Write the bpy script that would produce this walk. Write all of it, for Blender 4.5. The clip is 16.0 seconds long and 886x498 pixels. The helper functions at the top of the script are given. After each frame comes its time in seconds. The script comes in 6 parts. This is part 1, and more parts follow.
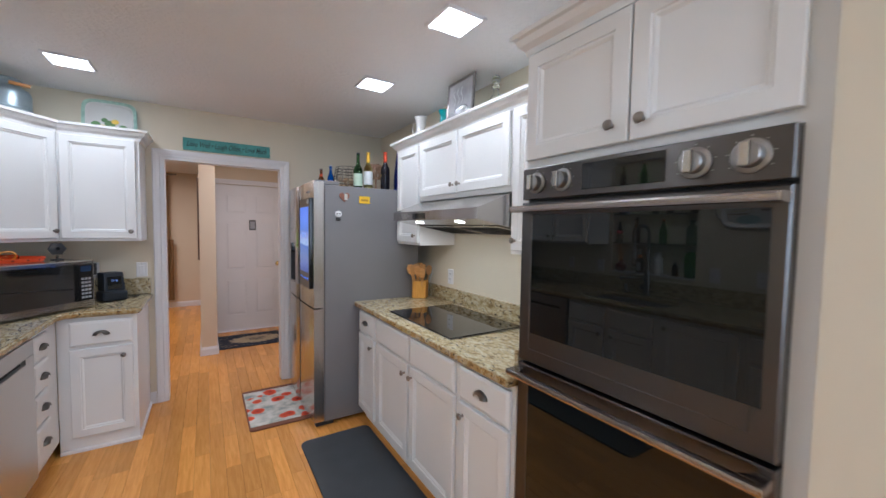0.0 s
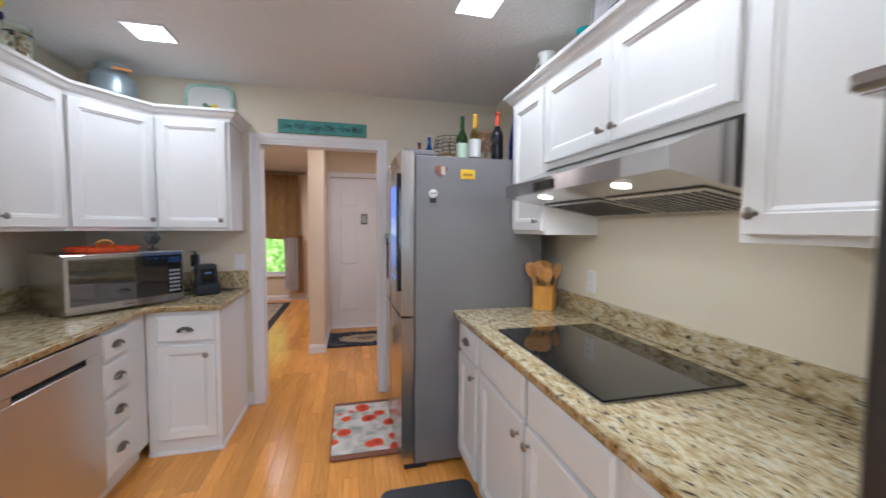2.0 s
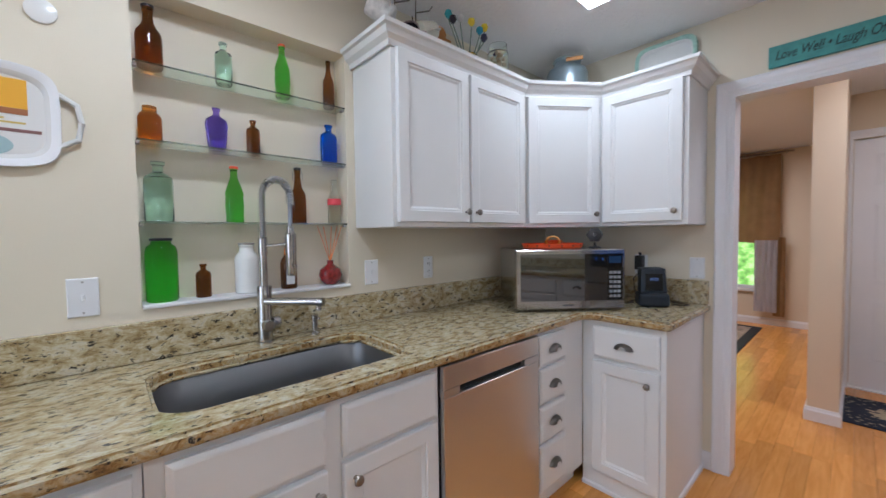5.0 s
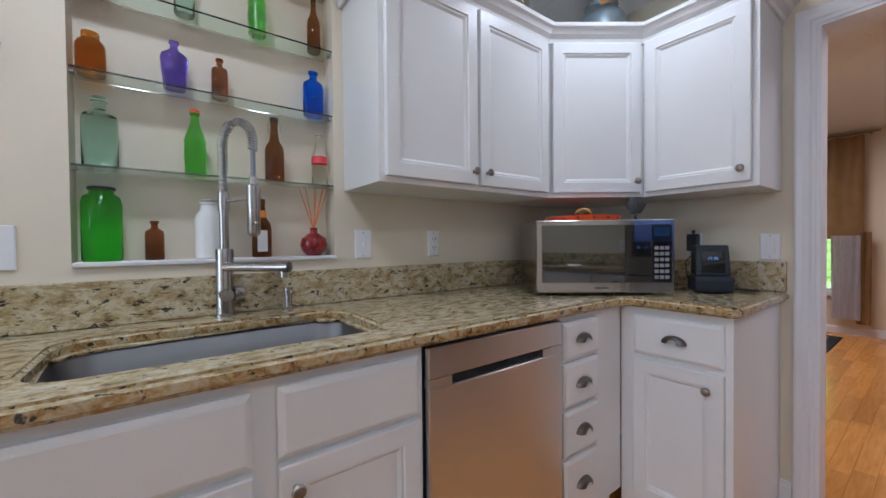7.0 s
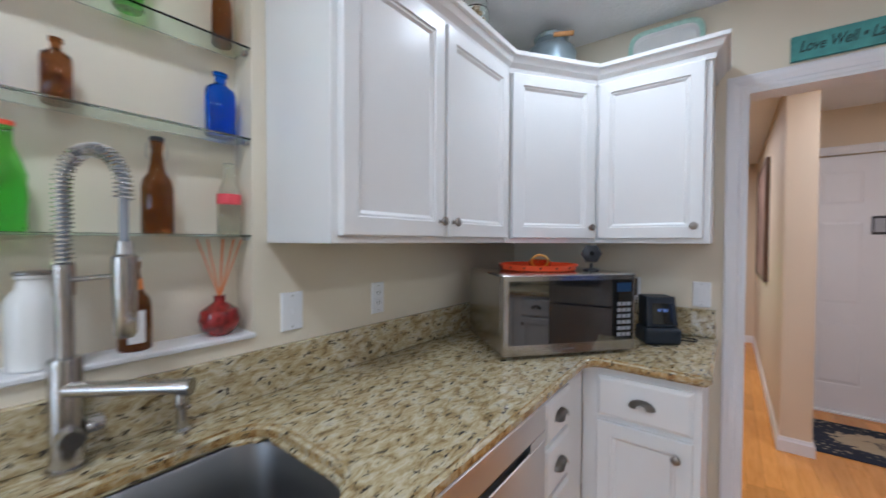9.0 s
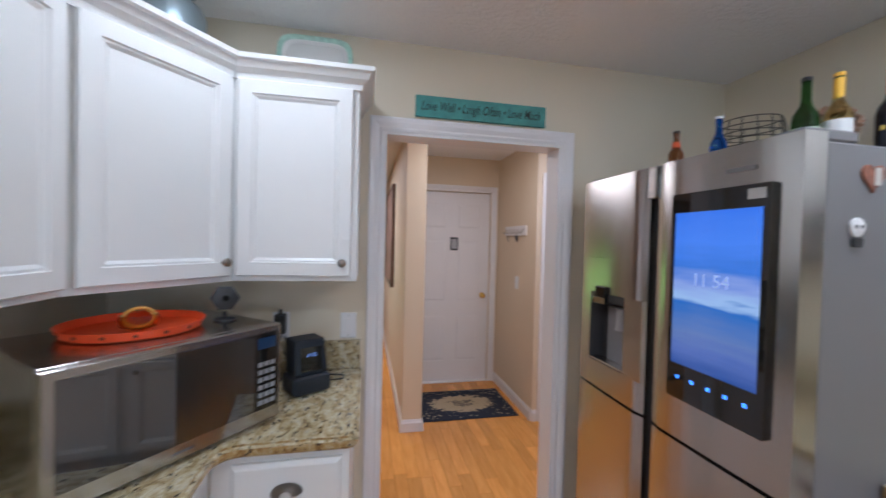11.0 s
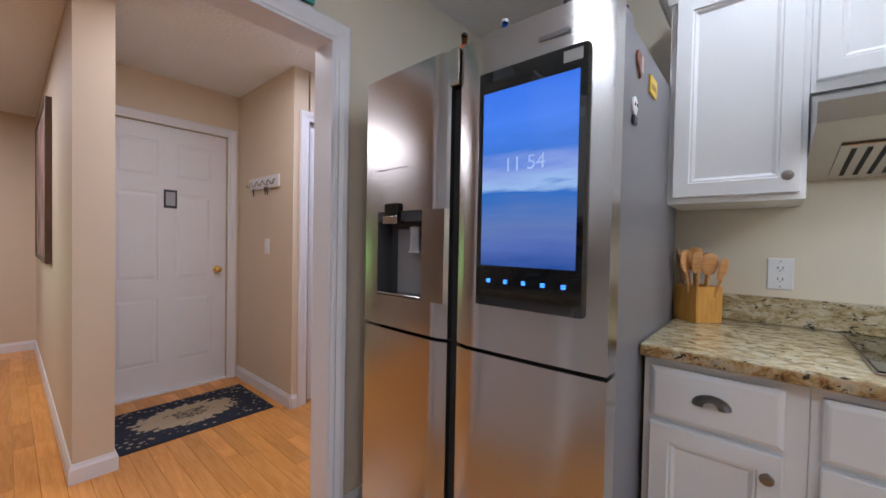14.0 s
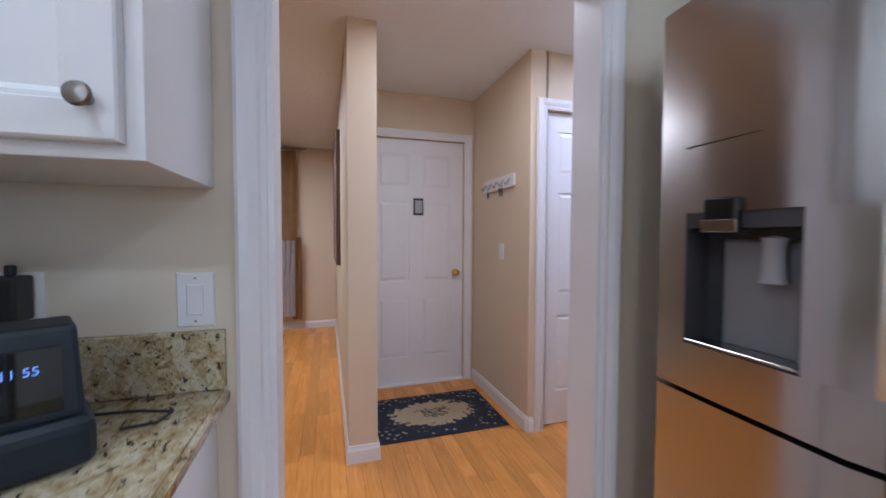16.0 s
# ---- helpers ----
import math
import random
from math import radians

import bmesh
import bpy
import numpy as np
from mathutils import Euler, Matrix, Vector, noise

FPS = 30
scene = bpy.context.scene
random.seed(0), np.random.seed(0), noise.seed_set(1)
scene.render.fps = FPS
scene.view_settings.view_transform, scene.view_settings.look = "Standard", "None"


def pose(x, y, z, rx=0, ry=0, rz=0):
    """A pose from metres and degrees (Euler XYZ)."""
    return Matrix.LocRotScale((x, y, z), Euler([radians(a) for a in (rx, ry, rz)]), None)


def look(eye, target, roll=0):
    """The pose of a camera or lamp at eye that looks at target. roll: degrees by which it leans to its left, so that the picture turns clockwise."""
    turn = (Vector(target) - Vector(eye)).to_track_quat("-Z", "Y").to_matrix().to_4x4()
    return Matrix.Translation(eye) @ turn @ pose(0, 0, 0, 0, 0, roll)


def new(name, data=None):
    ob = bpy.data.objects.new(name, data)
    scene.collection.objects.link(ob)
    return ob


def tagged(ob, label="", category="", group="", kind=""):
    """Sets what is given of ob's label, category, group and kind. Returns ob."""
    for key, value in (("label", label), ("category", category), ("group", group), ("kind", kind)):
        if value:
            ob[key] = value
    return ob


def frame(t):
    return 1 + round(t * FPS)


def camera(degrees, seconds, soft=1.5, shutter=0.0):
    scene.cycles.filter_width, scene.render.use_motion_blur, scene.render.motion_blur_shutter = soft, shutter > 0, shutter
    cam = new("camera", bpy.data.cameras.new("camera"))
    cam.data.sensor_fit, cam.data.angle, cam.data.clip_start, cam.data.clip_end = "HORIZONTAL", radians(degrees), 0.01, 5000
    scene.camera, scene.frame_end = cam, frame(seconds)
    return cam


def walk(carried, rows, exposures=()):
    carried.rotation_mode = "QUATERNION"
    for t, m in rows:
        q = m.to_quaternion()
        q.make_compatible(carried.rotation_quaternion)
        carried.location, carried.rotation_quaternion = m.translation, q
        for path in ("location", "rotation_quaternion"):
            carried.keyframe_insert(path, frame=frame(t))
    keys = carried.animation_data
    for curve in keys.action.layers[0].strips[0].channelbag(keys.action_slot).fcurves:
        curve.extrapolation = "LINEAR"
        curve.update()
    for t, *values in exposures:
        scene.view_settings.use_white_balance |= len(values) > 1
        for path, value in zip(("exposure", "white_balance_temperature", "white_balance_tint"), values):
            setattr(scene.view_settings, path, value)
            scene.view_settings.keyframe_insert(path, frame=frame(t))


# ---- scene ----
cam = camera(99.5, 16.0, shutter=0.5)
PATH = [
    (0, (1.407, 0.172, 1.471), (2.474, 1.86, 1.367), 0.9),
    (0.5, (1.536, 0.327, 1.451), (2.496, 2.079, 1.345), 0.8),
    (1, (1.646, 0.509, 1.435), (2.515, 2.307, 1.328), 0.8),
    (1.5, (1.731, 0.705, 1.417), (2.463, 2.563, 1.302), 0.8),
    (2, (1.784, 0.874, 1.384), (2.262, 2.812, 1.27), 0.4),
    (2.5, (1.812, 1.028, 1.377), (1.922, 3.022, 1.269), 0.1),
    (3, (1.814, 1.164, 1.367), (1.48, 3.133, 1.266), -0.2),
    (3.5, (1.772, 1.258, 1.352), (1.018, 3.107, 1.251), -0.4),
    (4, (1.783, 1.36, 1.347), (0.631, 2.992, 1.256), -0.7),
    (4.5, (1.672, 1.459, 1.344), (0.301, 2.912, 1.252), -0.7),
    (7, (1.437, 1.847, 1.143), (-0.169, 3.038, 1.111), -0.6),
    (7.5, (1.354, 1.866, 1.159), (-0.256, 3.053, 1.129), -0.4),
    (8, (1.224, 1.832, 1.223), (-0.328, 3.092, 1.176), -0.3),
    (8.5, (1.128, 1.822, 1.293), (-0.311, 3.211, 1.242), 0.0),
    (9, (1.068, 1.872, 1.359), (-0.147, 3.46, 1.316), 0.2),
    (9.5, (1.056, 1.96, 1.429), (0.136, 3.735, 1.381), 0.6),
    (10, (1.053, 2.044, 1.493), (0.548, 3.979, 1.441), 0.9),
    (12.3, (1.024, 2.445, 1.516), (2.272, 4.007, 1.482), 1.6),
    (12.5, (1.052, 2.48, 1.478), (2.376, 3.979, 1.442), 1.6),
    (13, (1.106, 2.547, 1.357), (2.553, 3.927, 1.328), 1.5),
    (13.5, (1.128, 2.597, 1.268), (2.643, 3.903, 1.232), 1.2),
    (14, (1.14, 2.646, 1.201), (2.658, 3.948, 1.162), 1.1),
    (14.5, (1.154, 2.71, 1.163), (2.581, 4.11, 1.119), 0.9),
    (15, (1.152, 2.784, 1.186), (2.304, 4.417, 1.115), 0.1),
    (15.5, (1.197, 2.891, 1.21), (2.016, 4.714, 1.144), -0.0),
    (16, (1.239, 3.071, 1.253), (1.828, 4.981, 1.18), 0.2),
]
walk(cam, [(t, look(eye, target, roll)) for t, eye, target, roll in PATH], [
    (0, -0.25, 5350, 10), (2.5, -0.1, 5450, 10), (4.5, -0.17, 5250, 9), (7, -0.4, 5200, 11), (8, 0.0, 5350, 9), (9.5, -0.25, 5150, 8),
    (12.5, -0.2, 5300, 11), (13.5, -0.25, 5300, 11), (16, -0.2, 4900, 9)])

# ---------- world, sun, lights ----------
world = bpy.data.worlds.new("world")
scene.world = world
world.use_nodes = True
wn = world.node_tree.nodes
sky = wn.new("ShaderNodeTexSky")
sky.sky_type = 'NISHITA'
sky.sun_disc = False
sky.sun_elevation = radians(55)
sky.sun_rotation = radians(140)
world.node_tree.links.new(sky.outputs[0], wn["Background"].inputs[0])
wn["Background"].inputs[1].default_value = 0.12
sun = new("sun", bpy.data.lights.new("sun", 'SUN'))
sun.data.energy = 3.0
sun.data.angle = radians(0.5)
sun.data.color = (1, 0.95, 0.88)
sun.matrix_world = look((0, 0, 0), (-0.45, 0.4, -1.0))

# the last two panels are unseen, added behind the walk's start as fill
PANEL_LIGHTS = [(0.735, 3.30), (2.38, 2.60), (2.40, 1.67), (0.735, 1.67), (0.735, 0.0), (2.0, -0.9)]
PANEL_W = 5.8
# unseen area lights without fixtures, added to brighten the rooms past the doorway
ROOM_FILLS = [("hall_lamp", 1.9, 4.7, 2.37, 0.5, 10.5), ("living_lamp", 0.2, 6.6, 2.36, 1.2, 42.0), ("passage_lamp", 3.2, 4.6, 2.37, 0.4, 14.0)]
for n, x, y, z, s, p in ROOM_FILLS:
    l = new(n, bpy.data.lights.new(n, 'AREA'))
    l.data.energy, l.data.size, l.data.color = p, s, (1.0, 0.86, 0.78)
    l.location = (x, y, z)
    # cooler fill, tinted to give the closet door its lavender tone
    if n == "passage_lamp":
        l.data.color = (0.86, 0.84, 1.0)

for y in (1.85, 2.30):
    l = new("hood_lamp", bpy.data.lights.new("hood_lamp", 'AREA'))
    l.data.shape, l.data.size, l.data.energy, l.data.color = 'DISK', 0.05, 1.6, (1.0, 0.93, 0.82)
    l.location = (2.575, y, 1.498)

# added cool fill lamp behind the walk, as from an assumed window; the wall has none
l = new("south_fill", bpy.data.lights.new("south_fill", 'AREA'))
l.data.shape, l.data.size, l.data.size_y, l.data.energy, l.data.color = 'RECTANGLE', 1.5, 1.3, 36.0, (0.78, 0.89, 1.0)
l.matrix_world = look((1.15, -2.46, 1.45), (1.15, 0, 1.35))

# ---------- materials ----------
def mat(name, color=(0.8, 0.8, 0.8), rough=0.5, metal=0.0, trans=0.0, ior=1.45, emit=0.0, coat=0.0):
    m = bpy.data.materials.new(name)
    m.use_nodes = True
    b = m.node_tree.nodes["Principled BSDF"]
    b.inputs["Base Color"].default_value = (*color, 1)
    b.inputs["Roughness"].default_value = rough
    b.inputs["Metallic"].default_value = metal
    b.inputs["Transmission Weight"].default_value = trans
    b.inputs["IOR"].default_value = ior
    b.inputs["Coat Weight"].default_value = coat
    if emit:
        b.inputs["Emission Color"].default_value = (*color, 1)
        b.inputs["Emission Strength"].default_value = emit
    return m


def nd(m, kind, **kw):
    n = m.node_tree.nodes.new(kind)
    for k, v in kw.items():
        n.inputs[k.replace("_", " ")].default_value = v
    return n


def ln(m, a, b):
    m.node_tree.links.new(a, b)


def coords(m, scale=(1, 1, 1), rot=(0, 0, 0)):
    tc = nd(m, "ShaderNodeTexCoord")
    mp = nd(m, "ShaderNodeMapping")
    mp.inputs["Scale"].default_value = scale
    mp.inputs["Rotation"].default_value = rot
    geo = nd(m, "ShaderNodeNewGeometry")
    ln(m, geo.outputs["Position"], mp.inputs["Vector"])
    return mp.outputs["Vector"]


def ramp(m, fac, stops):
    r = nd(m, "ShaderNodeValToRGB")
    e = r.color_ramp.elements
    while len(e) < len(stops):
        e.new(0.5)
    for el, (p, c) in zip(e, stops):
        el.position = p
        el.color = (*c, 1)
    ln(m, fac, r.inputs[0])
    return r.outputs[0]


def bsdf(m):
    return m.node_tree.nodes["Principled BSDF"]


def bump(m, height, strength=0.2, dist=0.002):
    b = nd(m, "ShaderNodeBump", Strength=strength, Distance=dist)
    ln(m, height, b.inputs["Height"])
    ln(m, b.outputs[0], bsdf(m).inputs["Normal"])
    return b


def varied(name, c, rough, amount=0.06, scale=2.0, bscale=300, bstr=0.15, bdist=0.0005, metal=0.0, coat=0.0):
    """A painted or plain surface with faint large blotches and a fine grain."""
    m = mat(name, c, rough, metal, coat=coat)
    v = coords(m)
    n1 = nd(m, "ShaderNodeTexNoise", Scale=scale, Detail=5.0)
    ln(m, v, n1.inputs["Vector"])
    lo = tuple(x * (1 - amount) for x in c)
    hi = tuple(min(1, x * (1 + amount)) for x in c)
    ln(m, ramp(m, n1.outputs[0], [(0.3, lo), (0.7, hi)]), bsdf(m).inputs["Base Color"])
    n2 = nd(m, "ShaderNodeTexNoise", Scale=bscale, Detail=2.0)
    ln(m, v, n2.inputs["Vector"])
    bump(m, n2.outputs[0], bstr, bdist)
    mr = nd(m, "ShaderNodeMapRange")
    mr.inputs["To Min"].default_value = rough * 0.85
    mr.inputs["To Max"].default_value = min(1, rough * 1.15)
    ln(m, n1.outputs[0], mr.inputs["Value"])
    ln(m, mr.outputs[0], bsdf(m).inputs["Roughness"])
    return m


WALL = varied("cream_wall_paint", (0.74, 0.67, 0.53), 0.6, 0.03, 1.5, 260, 0.25, 0.0008)
HALLWALL = varied("tan_wall_paint", (0.72, 0.60, 0.44), 0.6, 0.03, 1.5, 260, 0.25, 0.0008)
WHITE = varied("white_cabinet_paint", (0.80, 0.80, 0.79), 0.32, 0.02, 3, 180, 0.08, 0.0004)
TRIM = varied("white_trim_paint", (0.80, 0.79, 0.80), 0.35, 0.02, 3, 180, 0.08, 0.0004)


def ceiling_mat():
    m = varied("textured_ceiling_paint", (0.88, 0.87, 0.87), 0.85, 0.02, 1.2)
    v = coords(m)
    a = nd(m, "ShaderNodeTexNoise", Scale=45.0, Detail=4.0, Roughness=0.6)
    ln(m, v, a.inputs["Vector"])
    bump(m, ramp(m, a.outputs[0], [(0.42, (0, 0, 0)), (0.6, (1, 1, 1))]), 0.5, 0.004)
    return m


CEIL = ceiling_mat()


def granite_mat(name, sc=(1, 1, 1), dark=(0.04, 0.035, 0.03), amber=False):
    m = mat(name, (0.5, 0.45, 0.35), 0.12, coat=0.3)
    v = coords(m, sc, (0, 0, 0.5))
    big = nd(m, "ShaderNodeTexNoise", Scale=24.0, Detail=8.0, Roughness=0.75, Distortion=0.5)
    ln(m, v, big.inputs["Vector"])
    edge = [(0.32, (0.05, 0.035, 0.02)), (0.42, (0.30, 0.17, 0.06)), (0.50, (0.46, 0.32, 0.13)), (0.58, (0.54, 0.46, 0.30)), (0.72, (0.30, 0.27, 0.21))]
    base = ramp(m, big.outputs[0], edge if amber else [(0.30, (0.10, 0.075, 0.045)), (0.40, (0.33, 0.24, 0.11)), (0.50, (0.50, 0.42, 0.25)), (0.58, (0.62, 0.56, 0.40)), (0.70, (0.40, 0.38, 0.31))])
    vor = nd(m, "ShaderNodeTexVoronoi", Scale=90.0)
    ln(m, v, vor.inputs["Vector"])
    tint = ramp(m, vor.outputs["Distance"], [(0.0, (0.85, 0.8, 0.7)), (0.6, (1, 1, 1))])
    mx = nd(m, "ShaderNodeMix")
    mx.data_type, mx.blend_type = 'RGBA', 'MULTIPLY'
    mx.inputs[0].default_value = 1.0
    ln(m, base, mx.inputs[6])
    ln(m, tint, mx.inputs[7])
    sp = nd(m, "ShaderNodeTexNoise", Scale=46.0, Detail=5.0, Roughness=0.7, Distortion=0.5)
    ln(m, v, sp.inputs["Vector"])
    mask = ramp(m, sp.outputs[0], [(0.385, (1, 1, 1)), (0.43, (0, 0, 0))])
    m2 = nd(m, "ShaderNodeMix")
    m2.data_type = 'RGBA'
    ln(m, mask, m2.inputs[0])
    ln(m, mx.outputs[2], m2.inputs[6])
    m2.inputs[7].default_value = (*dark, 1)
    ln(m, m2.outputs[2], bsdf(m).inputs["Base Color"])
    return m


GRANITE = granite_mat("speckled_granite", (1.5, 0.75, 1.5))
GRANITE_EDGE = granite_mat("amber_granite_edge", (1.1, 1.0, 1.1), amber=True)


def steel_mat(name, c=(0.55, 0.54, 0.53), rough=0.28, stretch=(1, 1, 60), metal=1.0, aniso=0.0):
    m = mat(name, c, rough, metal)
    v = coords(m, stretch)
    n = nd(m, "ShaderNodeTexNoise", Scale=14.0, Detail=3.0)
    ln(m, v, n.inputs["Vector"])
    mr = nd(m, "ShaderNodeMapRange")
    mr.inputs["To Min"].default_value = rough * 0.93
    mr.inputs["To Max"].default_value = rough * 1.08
    ln(m, n.outputs[0], mr.inputs["Value"])
    ln(m, mr.outputs[0], bsdf(m).inputs["Roughness"])
    if aniso:
        tg = nd(m, "ShaderNodeTangent")
        tg.direction_type, tg.axis = 'RADIAL', 'Z'
        bsdf(m).inputs["Anisotropic"].default_value = aniso
        bsdf(m).inputs["Anisotropic Rotation"].default_value = 0.25
        ln(m, tg.outputs[0], bsdf(m).inputs["Tangent"])
    return m


STEEL = steel_mat("brushed_stainless_steel", (0.50, 0.48, 0.455), 0.19, aniso=0.8)
warp = nd(STEEL, "ShaderNodeTexNoise", Scale=9.0, Detail=2.0)
ln(STEEL, coords(STEEL, (1, 1, 0.05)), warp.inputs["Vector"])
bump(STEEL, warp.outputs[0], 0.12, 0.01)
STEEL_DW = steel_mat("brushed_steel_sheet", (0.60, 0.58, 0.56), 0.32, (40, 1, 1), aniso=0.7)
STEEL_DARK = steel_mat("dark_brushed_steel", (0.13, 0.122, 0.118), 0.30, (1, 1, 60), aniso=0.6)
FRIDGE_SIDE = varied("grey_painted_steel", (0.23, 0.225, 0.235), 0.42, 0.03, 3, 400, 0.1, 0.0004, metal=0.3)
SINKMAT = steel_mat("satin_sink_steel", (0.24, 0.24, 0.245), 0.42, (1, 1, 1))
CHROME = mat("polished_chrome", (0.75, 0.75, 0.75), 0.08, 1.0)
NICKEL = mat("brushed_nickel", (0.42, 0.40, 0.38), 0.28, 1.0)
PEWTER = mat("dark_pewter_knob_metal", (0.30, 0.27, 0.24), 0.35, 1.0)
BLACKGLASS = mat("black_glass", (0.012, 0.012, 0.012), 0.04, coat=0.5)
OVENGLASS = mat("dark_oven_glass", (0.006, 0.008, 0.008), 0.02, ior=1.5)
MWGLASS = mat("mirror_black_glass", (0.012, 0.013, 0.014), 0.03, ior=2.4, coat=0.5)
BLACK = varied("black_plastic", (0.03, 0.03, 0.032), 0.4, 0.1)
DARKGAP = mat("dark_recess", (0.02, 0.02, 0.02), 0.8)
GLASS = mat("clear_glass", (0.95, 1.0, 0.97), 0.02, trans=1.0, ior=1.3)
SHELFGLASS = mat("green_tinted_shelf_glass", (0.86, 0.98, 0.92), 0.02, trans=1.0, ior=1.45)
PLATE = mat("white_plastic", (0.82, 0.82, 0.83), 0.3)
BRASS = mat("polished_brass", (0.75, 0.50, 0.15), 0.2, 1.0)
PANEL = mat("lit_panel", (1.0, 0.97, 0.91), 0.5, emit=9.0)
TEAL = varied("distressed_teal_paint", (0.10, 0.33, 0.31), 0.6, 0.18, 25)
INK = mat("dark_ink", (0.03, 0.05, 0.05), 0.7)


def wood_mat(name, c1, c2, stretch=(1, 1, 8), rough=0.4, scale=12):
    m = mat(name, c1, rough)
    v = coords(m, stretch)
    oi = nd(m, "ShaderNodeObjectInfo")
    add = nd(m, "ShaderNodeVectorMath")
    cm = nd(m, "ShaderNodeCombineXYZ")
    mu = nd(m, "ShaderNodeMath")
    mu.operation = 'MULTIPLY'
    mu.inputs[1].default_value = 37.0
    ln(m, oi.outputs["Random"], mu.inputs[0])
    ln(m, mu.outputs[0], cm.inputs[0])
    ln(m, v, add.inputs[0])
    ln(m, cm.outputs[0], add.inputs[1])
    n = nd(m, "ShaderNodeTexNoise", Scale=float(scale), Detail=6.0, Roughness=0.6, Distortion=0.6)
    ln(m, add.outputs[0], n.inputs["Vector"])
    col = ramp(m, n.outputs[0], [(0.3, c2), (0.65, c1)])
    mr = nd(m, "ShaderNodeMapRange")
    mr.inputs["To Min"].default_value = 0.80
    mr.inputs["To Max"].default_value = 1.10
    geo = nd(m, "ShaderNodeNewGeometry")
    ad = nd(m, "ShaderNodeMath")
    ad.operation = 'ADD'
    ln(m, oi.outputs["Random"], ad.inputs[0])
    ln(m, geo.outputs["Random Per Island"], ad.inputs[1])
    fr = nd(m, "ShaderNodeMath")
    fr.operation = 'FRACT'
    ln(m, ad.outputs[0], fr.inputs[0])
    ln(m, fr.outputs[0], mr.inputs["Value"])
    hs = nd(m, "ShaderNodeHueSaturation")
    ln(m, mr.outputs[0], hs.inputs["Value"])
    ln(m, col, hs.inputs["Color"])
    ln(m, hs.outputs[0], bsdf(m).inputs["Base Color"])
    bump(m, n.outputs[0], 0.08, 0.0006)
    return m


OAK = wood_mat("honey_oak_planks", (0.80, 0.37, 0.085), (0.66, 0.275, 0.05), (14, 1.2, 1), 0.20, 4)
BAMBOO = wood_mat("honey_bamboo", (0.80, 0.42, 0.08), (0.64, 0.30, 0.05), (8, 8, 1), 0.45, 10)

# ---------- mesh helpers ----------
def box(bm, x0, x1, y0, y1, z0, z1, bev=0.0, seg=1):
    vs = [bm.verts.new((x, y, z)) for z in (z0, z1) for y in (y0, y1) for x in (x0, x1)]
    fs = [bm.faces.new([vs[i] for i in q]) for q in ((0, 2, 3, 1), (4, 5, 7, 6), (0, 1, 5, 4), (2, 6, 7, 3), (0, 4, 6, 2), (1, 3, 7, 5))]
    if bev:
        es = {e for f in fs for e in f.edges}
        bmesh.ops.bevel(bm, geom=list(es), offset=bev, segments=seg, affect='EDGES', profile=0.6)
    return bm


def nbox(*a, **k):
    return box(bmesh.new(), *a, **k)


def panel(bm, x0, x1, z0, z1, rings, y=0.0, cap=True):
    """Nested rectangles facing -y: rings of (inset, how far it stands out)."""
    loops = []
    for ins, out in rings:
        loops.append([bm.verts.new(p) for p in ((x0 + ins, y - out, z0 + ins), (x1 - ins, y - out, z0 + ins), (x1 - ins, y - out, z1 - ins), (x0 + ins, y - out, z1 - ins))])
    for a, b in zip(loops, loops[1:]):
        for i in range(4):
            j = (i + 1) % 4
            bm.faces.new((a[i], a[j], b[j], b[i]))
    if cap:
        bm.faces.new(loops[-1])
    bm.faces.new(loops[0][::-1])
    return bm


def lathe(bm, prof, cx=0.0, cy=0.0, cz=0.0, seg=20, axis='z', sx=1.0, sy=1.0, closed=True):
    rows = []
    for r, h in prof:
        row = []
        for i in range(seg):
            a = 2 * math.pi * i / seg
            p = (r * math.cos(a) * sx, r * math.sin(a) * sy, h)
            if axis == 'y':
                p = (p[0], -h, p[1])
            elif axis == 'x':
                p = (h, p[0], p[1])
            row.append(bm.verts.new((cx + p[0], cy + p[1], cz + p[2])))
        rows.append(row)
    for a, b in zip(rows, rows[1:]):
        for i in range(seg):
            j = (i + 1) % seg
            f = bm.faces.new((a[i], a[j], b[j], b[i]))
            f.smooth = True
    if closed:
        if prof[0][0] > 1e-4:
            bm.faces.new(rows[0][::-1])
        if prof[-1][0] > 1e-4:
            bm.faces.new(rows[-1])
    return bm


def tube(bm, pts, r, seg=10, caps=True):
    pts = [Vector(p) for p in pts]
    rows = []
    up = Vector((0.13, 0.21, 1)).normalized()
    for i, p in enumerate(pts):
        d = (pts[min(i + 1, len(pts) - 1)] - pts[max(i - 1, 0)]).normalized()
        s = d.cross(up)
        if s.length < 0.05:
            s = d.cross(Vector((1, 0, 0)))
        s.normalize()
        u = s.cross(d)
        rr = r[i] if isinstance(r, (list, tuple)) else r
        rows.append([bm.verts.new(p + (s * math.cos(2 * math.pi * k / seg) + u * math.sin(2 * math.pi * k / seg)) * rr) for k in range(seg)])
    for a, b in zip(rows, rows[1:]):
        for i in range(seg):
            j = (i + 1) % seg
            bm.faces.new((a[i], a[j], b[j], b[i])).smooth = True
    if caps:
        bm.faces.new(rows[0][::-1])
        bm.faces.new(rows[-1])
    return bm


